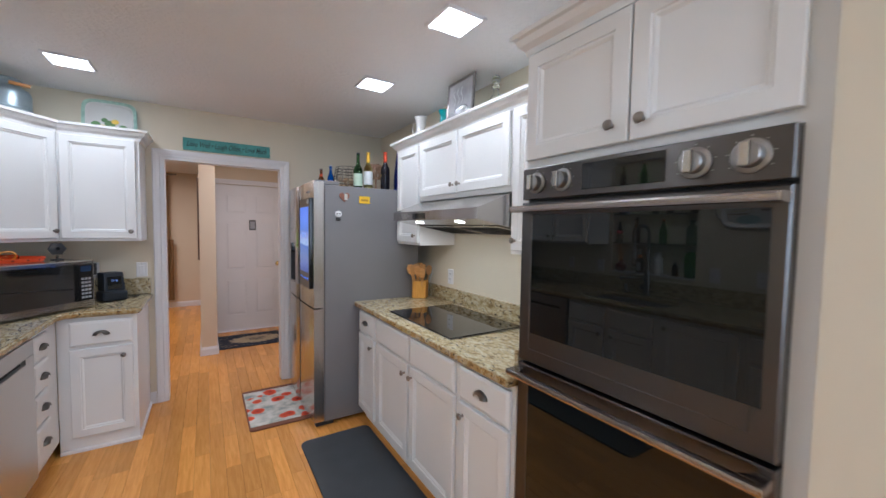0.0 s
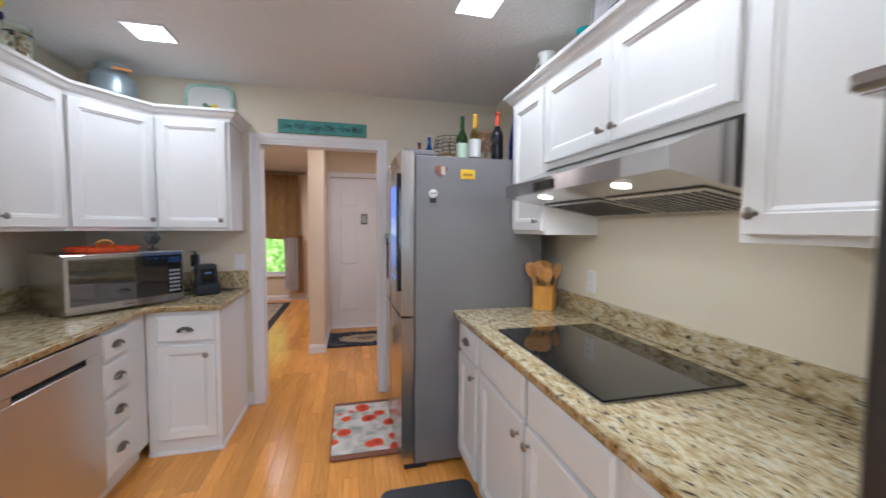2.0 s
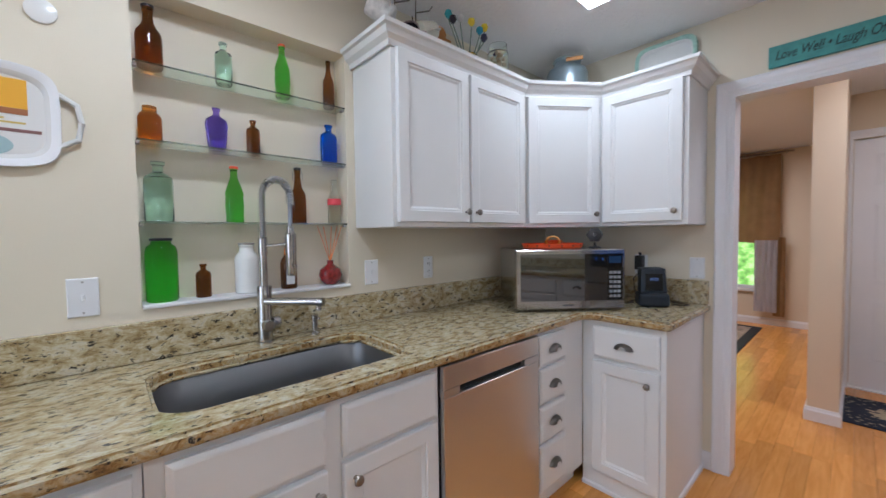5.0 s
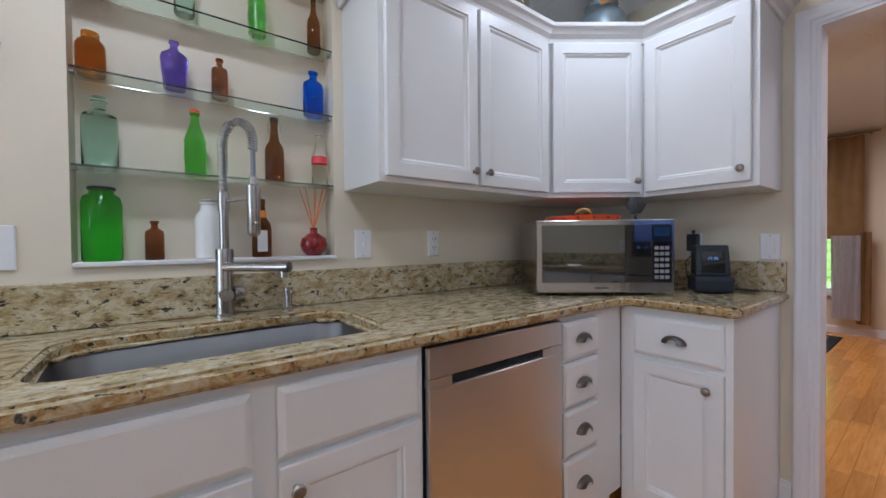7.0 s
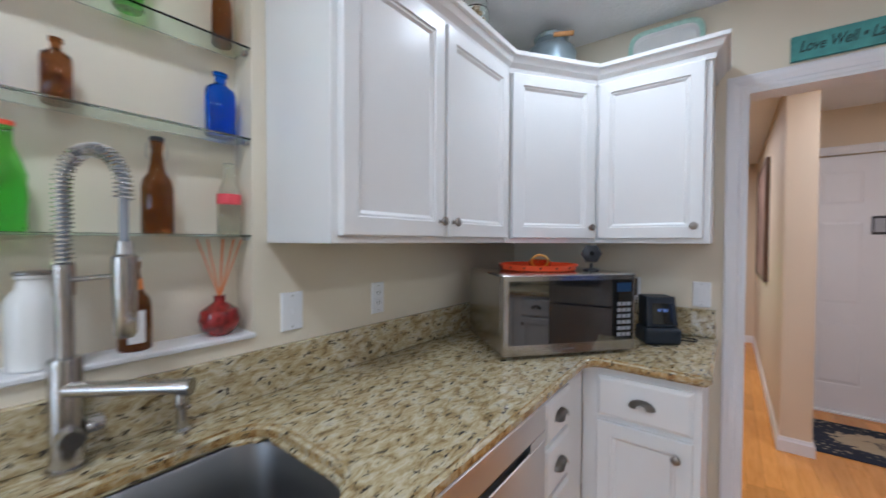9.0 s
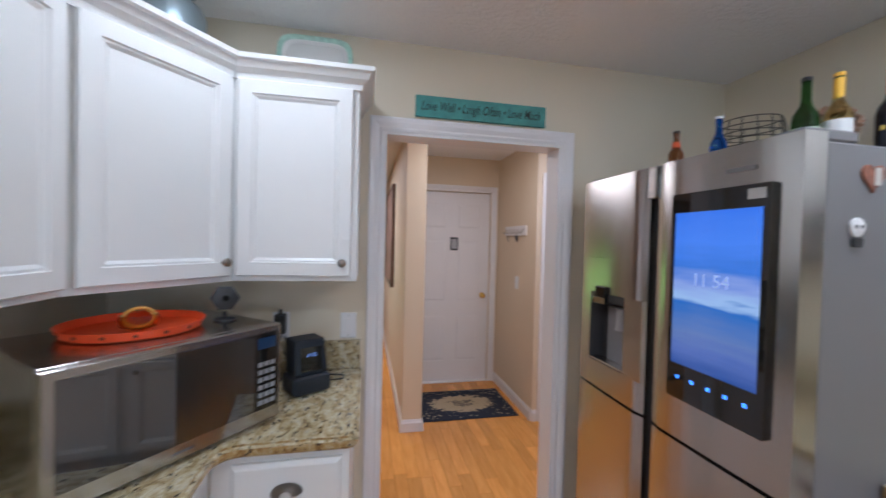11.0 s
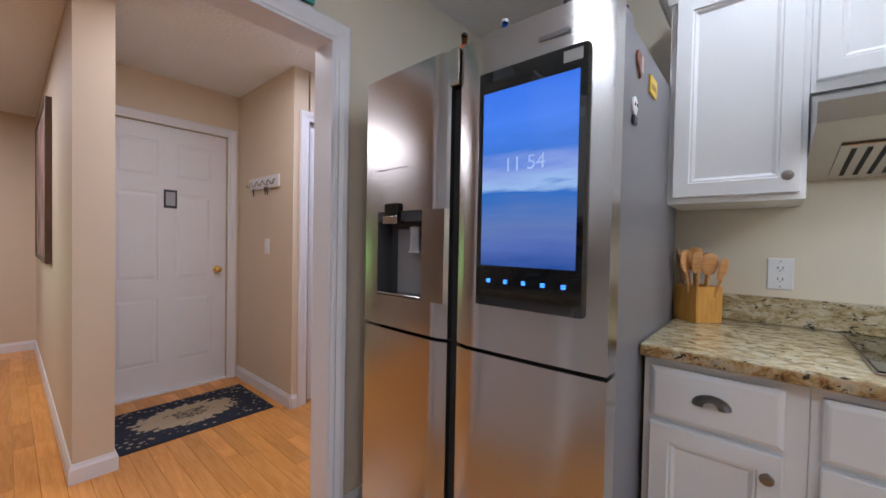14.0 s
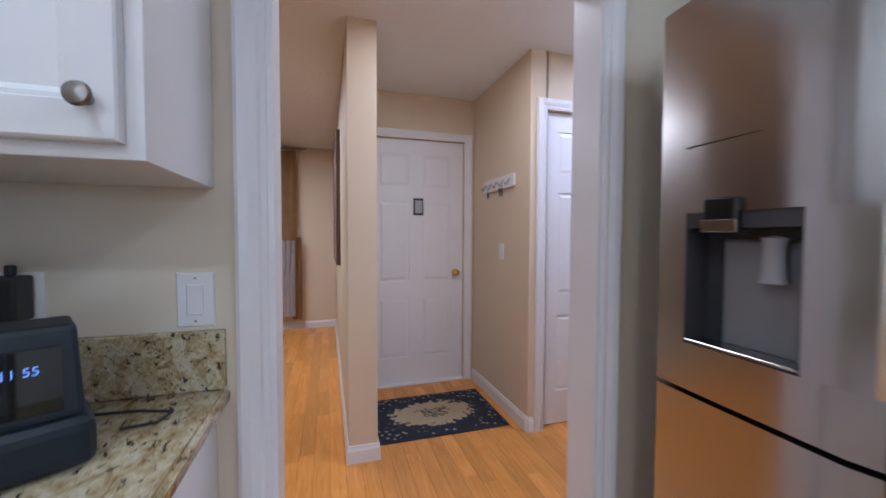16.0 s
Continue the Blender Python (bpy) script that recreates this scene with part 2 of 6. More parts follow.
def prism(bm, poly, z0, z1, bev=0.0):
    """Upright prism over a plan polygon (counter-clockwise)."""
    a = [bm.verts.new((x, y, z0)) for x, y in poly]
    b = [bm.verts.new((x, y, z1)) for x, y in poly]
    fs = [bm.faces.new(a[::-1]), bm.faces.new(b)]
    n = len(poly)
    for i in range(n):
        fs.append(bm.faces.new((a[i], a[(i + 1) % n], b[(i + 1) % n], b[i])))
    if bev:
        bmesh.ops.bevel(bm, geom=list({e for f in fs[:2] for e in f.edges}), offset=bev, segments=2, affect='EDGES')
    return bm


def sweep(bm, path, prof):
    """Profile of (out, up) carried along a plan path, to its right-hand side, with mitred corners."""
    rows = []
    for i, p in enumerate(path):
        p = Vector((p[0], p[1]))
        ds = []
        if i:
            ds.append((p - Vector(path[i - 1][:2])).normalized())
        if i < len(path) - 1:
            ds.append((Vector(path[i + 1][:2]) - p).normalized())
        ns = [Vector((d.y, -d.x)) for d in ds]
        n = sum(ns, Vector((0, 0)))
        n = n / max(n.length, 1e-6)
        k = 1 / max(n.dot(ns[0]), 0.3)
        rows.append([bm.verts.new((p.x + n.x * o * k, p.y + n.y * o * k, z)) for o, z in prof])
    m = len(prof)
    for a, b in zip(rows, rows[1:]):
        for i in range(m):
            j = (i + 1) % m
            bm.faces.new((a[j], a[i], b[i], b[j]))
    bm.faces.new(rows[0])
    bm.faces.new(rows[-1][::-1])
    return bm


def part(name, bm, material, parent=None, label=""):
    bmesh.ops.recalc_face_normals(bm, faces=bm.faces)
    me = bpy.data.meshes.new(name)
    bm.to_mesh(me)
    bm.free()
    if any(f.use_smooth for f in me.polygons):
        me.set_sharp_from_angle(angle=radians(38))
    mats = material if isinstance(material, (list, tuple)) else [material]
    for q in mats:
        me.materials.append(q)
    ob = new(name, me)
    if parent is not None:
        ob.parent = parent
    if label:
        ob["label"] = label
    return ob


def thing(name, loc=(0, 0, 0), rz=0, label="", category="", group=""):
    ob = new(name)
    ob.empty_display_size = 0.1
    ob.matrix_basis = pose(*loc, 0, 0, rz)
    return tagged(ob, label, category, group)


def structure(name, bm, material, label="", parent=None):
    ob = part(name, bm, material, parent)
    return tagged(ob, label, "", "", "structure")

# ---------- large structure ----------
CZ = 2.44
NORTH = 4.0
EAST = 3.02
# west wall with its bottle niche
NY0, NY1, NZ0, NZ1, ND = 1.64, 2.385, 1.085, 2.13, 0.10
bm = bmesh.new()
box(bm, -0.16, 0, -2.6, NY0, 0, CZ)
box(bm, -0.16, 0, NY1, 4.12, 0, CZ)
box(bm, -0.16, 0, NY0, NY1, 0, NZ0)
box(bm, -0.16, 0, NY0, NY1, NZ1, CZ)
box(bm, -0.16, -ND, NY0, NY1, NZ0, NZ1)
structure("wall_west", bm, WALL, "cream painted wall with a recessed shelf niche")
structure("niche_sill", nbox(-ND + 0.002, 0.012, NY0 + 0.002, NY1 + 0.004, NZ0, NZ0 + 0.014, bev=0.003), TRIM, "white painted sill of the niche")
# north wall with the cased opening
OX0, OX1, OZ = 1.108, 2.020, 2.025
bm = bmesh.new()
box(bm, 0, OX0, NORTH, NORTH + 0.12, 0, CZ)
box(bm, OX1, EAST + 0.12, NORTH, NORTH + 0.12, 0, CZ)
box(bm, OX0, OX1, NORTH, NORTH + 0.12, OZ, CZ)
structure("wall_north", bm, WALL, "cream painted wall with an open doorway")
bm = nbox(EAST, EAST + 0.12, -2.6, NORTH, 0, CZ)
structure("wall_east", bm, WALL, "cream painted kitchen wall")
structure("wall_south", nbox(0, EAST, -2.6, -2.48, 0, CZ), WALL, "cream painted wall")
structure("wall_return", nbox(2.385, EAST, -2.48, 0.383, 0, CZ), WALL, "short cream painted wall beside the ovens")
structure("ceiling", nbox(-0.16, EAST + 0.12, -2.6, NORTH + 0.12, CZ, CZ + 0.1), CEIL, "off-white lightly textured ceiling")
structure("floor", nbox(-6.0, 6.0, -2.7, 9.0, -0.12, -0.013), wood_mat("floor_base", (0.45, 0.22, 0.07), (0.35, 0.16, 0.05)), "honey oak strip floor")

# door opening trim
bm = bmesh.new()
JT = 0.018
box(bm, OX0, OX0 + JT, NORTH - 0.005, NORTH + 0.125, 0, OZ)
box(bm, OX1 - JT, OX1, NORTH - 0.005, NORTH + 0.125, 0, OZ)
box(bm, OX0 + JT, OX1 - JT, NORTH - 0.005, NORTH + 0.125, OZ - JT, OZ)
structure("door_jamb", bm, TRIM, "white painted door jamb")


def casing(name, x0, x1, zt, y, w=0.066, out=-1, t=0.018, parent=None):
    """White moulded casing round an opening on a wall that faces -y (out=-1) or +y."""
    bm = bmesh.new()
    s = out
    prof = [(0.0, 0.0), (0.0, t * 0.55), (0.012, t * 0.7), (0.020, t * 0.55), (w * 0.6, t * 0.9), (w - 0.008, t), (w, t * 0.8), (w, 0.0)]
    path = [(x0, 0.0), (x0, zt), (x1, zt), (x1, 0.0)]
    rows = []
    for (px, pz), (ox, oz) in zip(path, ((-1, 0), (-1, 1), (1, 1), (1, 0))):
        rows.append([bm.verts.new((px + ox * a, y + s * b, pz + oz * a)) for a, b in prof])
    for a, b in zip(rows, rows[1:]):
        for i in range(len(prof) - 1):
            bm.faces.new((a[i], a[i + 1], b[i + 1], b[i]))
    bm.faces.new(rows[0])
    bm.faces.new(rows[-1])
    return structure(name, bm, TRIM, "white moulded door casing", parent)


casing("trim_doorway", OX0 + 0.004, OX1 - 0.004, OZ - 0.004, NORTH)
casing("trim_doorway", OX0 + 0.004, OX1 - 0.004, OZ - 0.004, NORTH + 0.12, out=1)


BASEP = [(0.0, 0.0), (0.014, 0.0), (0.014, 0.07), (0.009, 0.082), (0.006, 0.095), (0.0, 0.095)]


def baseboard(path, name="baseboard"):
    bm = bmesh.new()
    sweep(bm, path, BASEP)
    return structure(name, bm, TRIM, "white painted baseboard")


# hall and living room
HZ = 2.385
PX0, PX1, PY0 = 1.344, 1.500, 5.145
structure("hall_ceiling", nbox(-6.0, 6.0, NORTH + 0.12, 8.6, HZ + 0.02, HZ + 0.12), CEIL, "off-white hall ceiling")
structure("wall_partition", nbox(PX0, PX1, PY0, 8.40, 0, HZ + 0.02), HALLWALL, "tan painted partition wall end")
FY = 6.11
FX = 2.45
DX0, DX1, DZ = 1.525, 2.365, 2.045
bm = bmesh.new()
box(bm, PX1, DX0, FY, FY + 0.12, 0, HZ + 0.02)
box(bm, DX1, FX + 0.12, FY, FY + 0.12, 0, HZ + 0.02)
box(bm, DX0, DX1, FY, FY + 0.12, DZ, HZ + 0.02)
structure("wall_entry", bm, HALLWALL, "tan painted wall round the front door")
structure("wall_hooks", nbox(FX, FX + 0.12, 5.16, FY, 0, HZ + 0.02), HALLWALL, "tan painted wall with key hooks")
C0, C1 = 2.56, 3.30
bm = bmesh.new()
box(bm, FX + 0.12, C0, 5.16, 5.28, 0, HZ + 0.02)
box(bm, C1, 6.0, 5.16, 5.28, 0, HZ + 0.02)
box(bm, C0, C1, 5.16, 5.28, DZ, HZ + 0.02)
structure("wall_closet", bm, HALLWALL, "tan painted wall round the closet door")
structure("wall_hall_south", nbox(EAST + 0.12, 6.0, NORTH, NORTH + 0.12, 0, HZ + 0.02), HALLWALL, "tan painted hall wall")
structure("wall_hall_end", nbox(5.9, 6.0, NORTH + 0.12, 5.16, 0, HZ + 0.02), HALLWALL, "tan painted wall")
structure("wall_living_south", nbox(-6.0, -0.16, NORTH, NORTH + 0.12, 0, HZ + 0.02), HALLWALL, "tan painted wall")
structure("wall_living_west", nbox(-6.0, -5.9, NORTH + 0.12, 8.4, 0, HZ + 0.02), HALLWALL, "tan painted wall")
LY = 8.40
WX0, WX1, WZ0, WZ1 = -1.05, 0.64, 0.48, 2.0
bm = bmesh.new()
box(bm, -6.0, WX0, LY, LY + 0.14, 0, HZ + 0.02)
box(bm, WX1, 1.6, LY, LY + 0.14, 0, HZ + 0.02)
box(bm, WX0, WX1, LY, LY + 0.14, 0, WZ0)
box(bm, WX0, WX1, LY, LY + 0.14, WZ1, HZ + 0.02)
structure("wall_living_north", bm, HALLWALL, "tan painted wall with a window")

baseboard([(1.0, NORTH), (OX0 - 0.066, NORTH)])
baseboard([(OX1 + 0.066, NORTH), (EAST, NORTH)])
baseboard([(PX0, LY), (PX0, PY0), (PX1, PY0), (PX1, FY)][::-1][::-1])
baseboard([(FX, 5.16), (FX, FY)][::-1])
baseboard([(FX, 5.16), (C0 - 0.07, 5.16)])
baseboard([(-5.9, LY), (PX0, LY)])

# ---------- cabinets ----------
DOOR = [(0, 0), (0, 0.017), (0.003, 0.02), (0.048, 0.02), (0.051, 0.014), (0.057, 0.014), (0.066, 0.007), (0.085, 0.007)]
DRAWER = [(0, 0), (0, 0.012), (0.009, 0.018), (0.014, 0.02)]


def knob(parent, x, z, y=-0.02):
    bm = lathe(bmesh.new(), [(0.007, 0), (0.005, 0.006), (0.0055, 0.013), (0.013, 0.017), (0.0155, 0.022), (0.013, 0.027), (0.006, 0.0295), (0.0, 0.030)], x, y, z, 16, 'y')
    part("knob", bm, PEWTER, parent, "round dark pewter knob")


def cup_pull(parent, x, z, y=-0.02, w=0.045):
    bm = bmesh.new()
    rows = []
    for i in range(9):
        a = math.pi * i / 8
        row = []
        for j in range(5):
            b = math.pi / 2 * j / 4
            row.append(bm.verts.new((x + w * math.cos(a) * (1 if j == 0 else math.cos(b * 0.75)), y - 0.024 * math.sin(b), z - 0.010 + 0.030 * math.sin(a) * math.cos(b * 0.62))))
        rows.append(row)
    for a, b in zip(rows, rows[1:]):
        for j in range(4):
            bm.faces.new((a[j], a[j + 1], b[j + 1], b[j])).smooth = True
    bmesh.ops.solidify(bm, geom=bm.faces[:], thickness=0.002)
    part("cup_pull", bm, PEWTER, parent, "dark pewter cup pull")


def cabinet(name, loc, rz, w, z0, z1, depth, fronts, label, toe=0.0, group="", cat="cabinet", hollow=False):
    """fronts: (kind, x0, x1, z0, z1, hardware, hx, hz) in the cabinet's own plan, x from its left end."""
    c = thing(name, loc, rz, label, cat, group)
    bm = bmesh.new()
    if hollow:
        box(bm, 0.0, w, 0, 0.02, z0 + toe, z1, 0.001)
        part("side_panel", nbox(0.0, 0.018, 0.0205, depth, z0 + toe, z1), WHITE, c)
        part("side_panel", nbox(w - 0.018, w, 0.0205, depth, z0 + toe, z1), WHITE, c)
        part("bottom_panel", nbox(0.0185, w - 0.0185, 0.0205, depth, z0 + toe, z0 + toe + 0.02), WHITE, c)
        part("plinth", nbox(0.002, w - 0.002, 0.05, depth, z0, z0 + toe - 0.0005), WHITE, c)
    elif toe:
        box(bm, 0.0, w, 0, depth, z0 + toe, z1, 0.001)
        box(bm, 0.002, w - 0.002, 0.05, depth, z0, z0 + toe)
    else:
        box(bm, 0, w, 0, depth, z0, z1, 0.001)
    part("body", bm, WHITE, c)
    for kind, x0, x1, a, b, hw, hx, hz in fronts:
        d = part("door" if kind == "door" else "drawer", panel(bmesh.new(), x0, x1, a, b, DOOR if kind == "door" else DRAWER, -0.0015), WHITE, c)
        if hw == "knob":
            knob(d, hx, hz, -0.0215 if kind != "door" else -0.0215)
        elif hw == "pull":
            cup_pull(d, hx, hz, -0.0215)
    return c


UZ0, UZ1 = 1.352, 2.10
UXF = 0.305
cabinet("wall_cabinet", (UXF, 2.425, 0), 90, 0.883, UZ0, UZ1, 0.303, [
    ("door", 0.02, 0.427, UZ0 + 0.02, UZ1 - 0.03, "knob", 0.40, UZ0 + 0.07),
    ("door", 0.442, 0.868, UZ0 + 0.02, UZ1 - 0.03, "knob", 0.472, UZ0 + 0.07)],
    "white painted wall cabinet with two recessed-panel doors above the sink run", group="wall cabinets over the sink counter")
# corner cabinet
CY1 = 3.31
c = thing("corner_wall_cabinet", (UXF, CY1, 0), 0, "white painted diagonal corner wall cabinet above the microwave", "cabinet", "wall cabinets over the sink counter")
x1, y1 = 0.265, 0.37
ca = math.degrees(math.atan2(y1, x1))
part("body", prism(bmesh.new(), [(-0.303, 0.0), (0, 0), (x1, y1), (x1, 0.688), (-0.303, 0.688)], UZ0, UZ1), WHITE, c)
dw = math.hypot(x1, y1)
bm = panel(bmesh.new(), 0.02, dw - 0.02, UZ0 + 0.02, UZ1 - 0.03, DOOR, -0.0015)
bm.transform(pose(0, 0, 0, 0, 0, ca))
d = part("door", bm, WHITE, c)
bm = lathe(bmesh.new(), [(0.007, 0), (0.005, 0.006), (0.0055, 0.013), (0.013, 0.017), (0.0155, 0.022), (0.013, 0.027), (0.006, 0.0295), (0.0, 0.030)], dw - 0.048, -0.0215, UZ0 + 0.07, 16, 'y')
bm.transform(pose(0, 0, 0, 0, 0, ca))
part("knob", bm, PEWTER, d, "round dark pewter knob")
cabinet("wall_cabinet", (UXF + x1 + 0.001, CY1 + y1, 0), 0, 0.434, UZ0, UZ1, 0.317, [
    ("door", 0.016, 0.412, UZ0 + 0.02, UZ1 - 0.03, "knob", 0.382, UZ0 + 0.07)],
    "white painted single-door wall cabinet beside the doorway", group="wall cabinets over the sink counter")
CROWN = [(0.0, 0.0), (0.008, 0.0), (0.012, 0.02), (0.03, 0.035), (0.04, 0.055), (0.052, 0.06), (0.055, 0.075), (0.0, 0.075)]


def crown(name, path, z, parent=None, k=1.0):
    bm = sweep(bmesh.new(), path, [(o * k, z + h * k) for o, h in CROWN])
    ob = part(name, bm, WHITE, parent)
    if parent is None:
        tagged(ob, "white moulded crown along the cabinet tops", "moulding")
    return ob


xe = UXF + x1 + 0.435
crown("crown_moulding", [(0.002, 2.419), (UXF + 0.001, 2.419), (UXF + 0.001, CY1), (UXF + x1 + 0.001, CY1 + y1 - 0.001), (xe + 0.001, CY1 + y1 - 0.001), (xe + 0.001, 3.996)], UZ1 - 0.03)
TOPZ = UZ1

# sink run base cabinets
BXF = 0.605
BZ = 0.876
cabinet("base_cabinet", (BXF, 1.08, 0), 90, 0.515, 0, BZ, 0.60, [
    ("door", 0.03, 0.500, 0.13, 0.85, "knob", 0.465, 0.80)],
    "white base cabinet with one tall door beside the sink cabinet", toe=0.09, group="base cabinets of the sink run")
cabinet("sink_base_cabinet", (BXF, 1.597, 0), 90, 0.793, 0, BZ, 0.60, [
    ("drawer", 0.035, 0.382, 0.70, 0.85, "", 0, 0), ("drawer", 0.430, 0.775, 0.70, 0.85, "", 0, 0),
    ("door", 0.035, 0.382, 0.13, 0.685, "knob", 0.352, 0.635), ("door", 0.430, 0.775, 0.13, 0.685, "knob", 0.462, 0.635)],
    "white painted sink cabinet with two false drawers over two doors", hollow=True, toe=0.09, group="base cabinets of the sink run")
cabinet("base_cabinet", (BXF, 0.30, 0), 90, 0.778, 0, BZ, 0.60, [
    ("drawer", 0.03, 0.75, 0.70, 0.85, "pull", 0.39, 0.775), ("door", 0.03, 0.38, 0.13, 0.685, "knob", 0.35, 0.635), ("door", 0.40, 0.75, 0.13, 0.685, "knob", 0.43, 0.635)],
    "white painted base cabinet under the granite counter", toe=0.09, group="base cabinets of the sink run")
cabinet("drawer_cabinet", (BXF, 2.972, 0), 90, 0.428, 0, BZ, 0.60, [
    ("drawer", 0.012, 0.232, 0.715, 0.85, "pull", 0.122, 0.785), ("drawer", 0.012, 0.232, 0.54, 0.70, "pull", 0.122, 0.62),
    ("drawer", 0.012, 0.232, 0.36, 0.525, "pull", 0.122, 0.445), ("drawer", 0.012, 0.232, 0.13, 0.345, "pull", 0.122, 0.245)],
    "narrow white cabinet with four cup-pull drawers beside the dishwasher", toe=0.09, group="base cabinets of the sink run")
cabinet("base_cabinet", (BXF + 0.002, 3.402, 0), 0, 0.395, 0, BZ, 0.597, [
    ("drawer", 0.06, 0.372, 0.69, 0.845, "pull", 0.216, 0.765), ("door", 0.06, 0.372, 0.10, 0.67, "knob", 0.325, 0.61)],
    "white base cabinet with a drawer over a door beside the doorway", toe=0.02, group="base cabinets of the sink run")
bm = sweep(bmesh.new(), [(BXF + 0.004, 3.40), (1.001, 3.40), (1.001, 3.995)], [(0, 0), (0.012, 0), (0.012, 0.015), (0.006, 0.022), (0, 0.022)])
tagged(part("shoe_moulding", bm, TRIM), "white shoe moulding round the cabinet foot", "moulding")

# granite counters
def counter_west():
    c = thing("granite_counter", (0, 0, 0.878), 0, "speckled beige and black granite counter with an undermount sink cutout", "counter")
    x1 = 0.645
    sx0, sx1, sy0, sy1, r = 0.150, 0.535, 1.635, 2.335, 0.09
    bm = bmesh.new()
    outer = [(0.001, 0.30), (x1, 0.30), (x1, 3.30)]
    for i in range(1, 6):
        a = math.pi / 2 * i / 6
        outer.append((x1 + 0.06 * (1 - math.cos(a)), 3.30 + 0.06 * math.sin(a)))
    outer += [(x1 + 0.06, 3.36), (1.00, 3.36), (1.022, 3.368), (1.03, 3.39), (1.03, 3.998), (0.001, 3.998)]
    inner = []
    for cx, cy, a0 in ((sx1 - r, sy1 - r, 0), (sx0 + r, sy1 - r, 90), (sx0 + r, sy0 + r, 180), (sx1 - r, sy0 + r, 270)):
        for i in range(7):
            a = radians(a0 + 15 * i)
            inner.append((cx + r * math.cos(a), cy + r * math.sin(a)))
    for z in (0.0, 0.038):
        es = []
        for loop in (outer, inner):
            vs = [bm.verts.new((x, y, z)) for x, y in loop]
            es += [bm.edges.new((vs[i], vs[(i + 1) % len(vs)])) for i in range(len(vs))]
        bmesh.ops.triangle_fill(bm, edges=es, use_beauty=True)
    bm.verts.ensure_lookup_table()
    n = len(outer) + len(inner)
    for base, cnt in ((0, len(outer)), (len(outer), len(inner))):
        for i in range(cnt):
            j = (i + 1) % cnt
            bm.faces.new((bm.verts[base + i], bm.verts[base + j], bm.verts[n + base + j], bm.verts[n + base + i]))
    es = [e for e in bm.edges if len(e.link_faces) == 2 and e.calc_face_angle(0) > 1.0 and abs(e.verts[0].co.z - e.verts[1].co.z) < 0.001]
    bmesh.ops.bevel(bm, geom=es, offset=0.010, segments=3, affect='EDGES')
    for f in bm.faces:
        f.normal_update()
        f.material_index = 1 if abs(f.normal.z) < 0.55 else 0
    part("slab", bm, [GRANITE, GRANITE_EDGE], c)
    part("backsplash", nbox(0.001, 0.021, 0.30, 3.977, 0.0395, 0.168, bev=0.002), GRANITE, c)
    part("backsplash", nbox(0.001, 1.024, 3.978, 3.998, 0.0395, 0.168, bev=0.002), GRANITE, c)
    # basin
    s = thing("kitchen_sink", (0, 0, 0.876), 0, "undermount stainless steel single-bowl sink with rounded corners", "sink")
    bm = bmesh.new()
    rows = []
    for grow, z in ((0.012, 0.0), (0.004, -0.001), (0.0, -0.006), (-0.006, -0.19), (-0.03, -0.215), (-0.10, -0.222)):
        rr = max(0.02, r + grow)
        row = []
        for cx, cy, a0 in ((sx1 - r, sy1 - r, 0), (sx0 + r, sy1 - r, 90), (sx0 + r, sy0 + r, 180), (sx1 - r, sy0 + r, 270)):
            for i in range(7):
                a = radians(a0 + 15 * i)
                row.append(bm.verts.new((cx + (rr) * math.cos(a), cy + rr * math.sin(a), z)))
        rows.append(row)
    for a, b in zip(rows, rows[1:]):
        for i in range(len(a)):
            j = (i + 1) % len(a)
            bm.faces.new((a[i], a[j], b[j], b[i])).smooth = True
    bm.faces.new(rows[-1])
    part("basin", bm, SINKMAT, s)
    part("drain", lathe(bmesh.new(), [(0.045, -0.2215), (0.045, -0.218), (0.038, -0.217), (0.034, -0.220), (0.0, -0.2205)], 0.30, 1.985, 0), CHROME, s, "round steel sink drain")


counter_west()

EDX = 2.378   # faces of the range-side doors
EBX = EDX + 0.022
EY1 = 2.912
def ecab(name, ya, yb, fronts, label):
    return cabinet(name, (EBX, ya, 0), -90, ya - yb - 0.001, 0, BZ, EAST - EBX - 0.002, fronts, label, toe=0.09, group="base cabinets of the range run")


ecab("base_cabinet", EY1, 2.552, [("drawer", 0.02, 0.315, 0.70, 0.85, "pull", 0.168, 0.78), ("door", 0.02, 0.315, 0.11, 0.685, "knob", 0.285, 0.63)], "narrow white base cabinet with one drawer beside the refrigerator")
ecab("cooktop_base_cabinet", 2.552, 1.58, [("drawer", 0.02, 0.472, 0.70, 0.85, "", 0, 0), ("drawer", 0.50, 0.95, 0.70, 0.85, "", 0, 0), ("door", 0.02, 0.472, 0.11, 0.685, "knob", 0.44, 0.63), ("door", 0.50, 0.95, 0.11, 0.685, "knob", 0.53, 0.63)], "white double-door base cabinet below the cooktop")
ecab("base_cabinet", 1.58, 1.200, [("drawer", 0.025, 0.355, 0.70, 0.85, "pull", 0.19, 0.775), ("door", 0.025, 0.355, 0.11, 0.685, "knob", 0.06, 0.63)], "white base cabinet with one drawer beside the oven tower")
c = thing("granite_counter", (0, 0, 0.878), 0, "speckled beige granite counter holding the black cooktop", "counter")
bm = nbox(2.350, EAST - 0.001, 1.200, 2.917, 0, 0.038, bev=0.010, seg=3)
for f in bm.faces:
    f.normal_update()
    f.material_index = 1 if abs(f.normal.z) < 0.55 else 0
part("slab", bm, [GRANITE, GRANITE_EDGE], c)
part("backsplash", nbox(EAST - 0.022, EAST - 0.001, 1.200, 2.915, 0.0395, 0.140, bev=0.002), GRANITE, c)
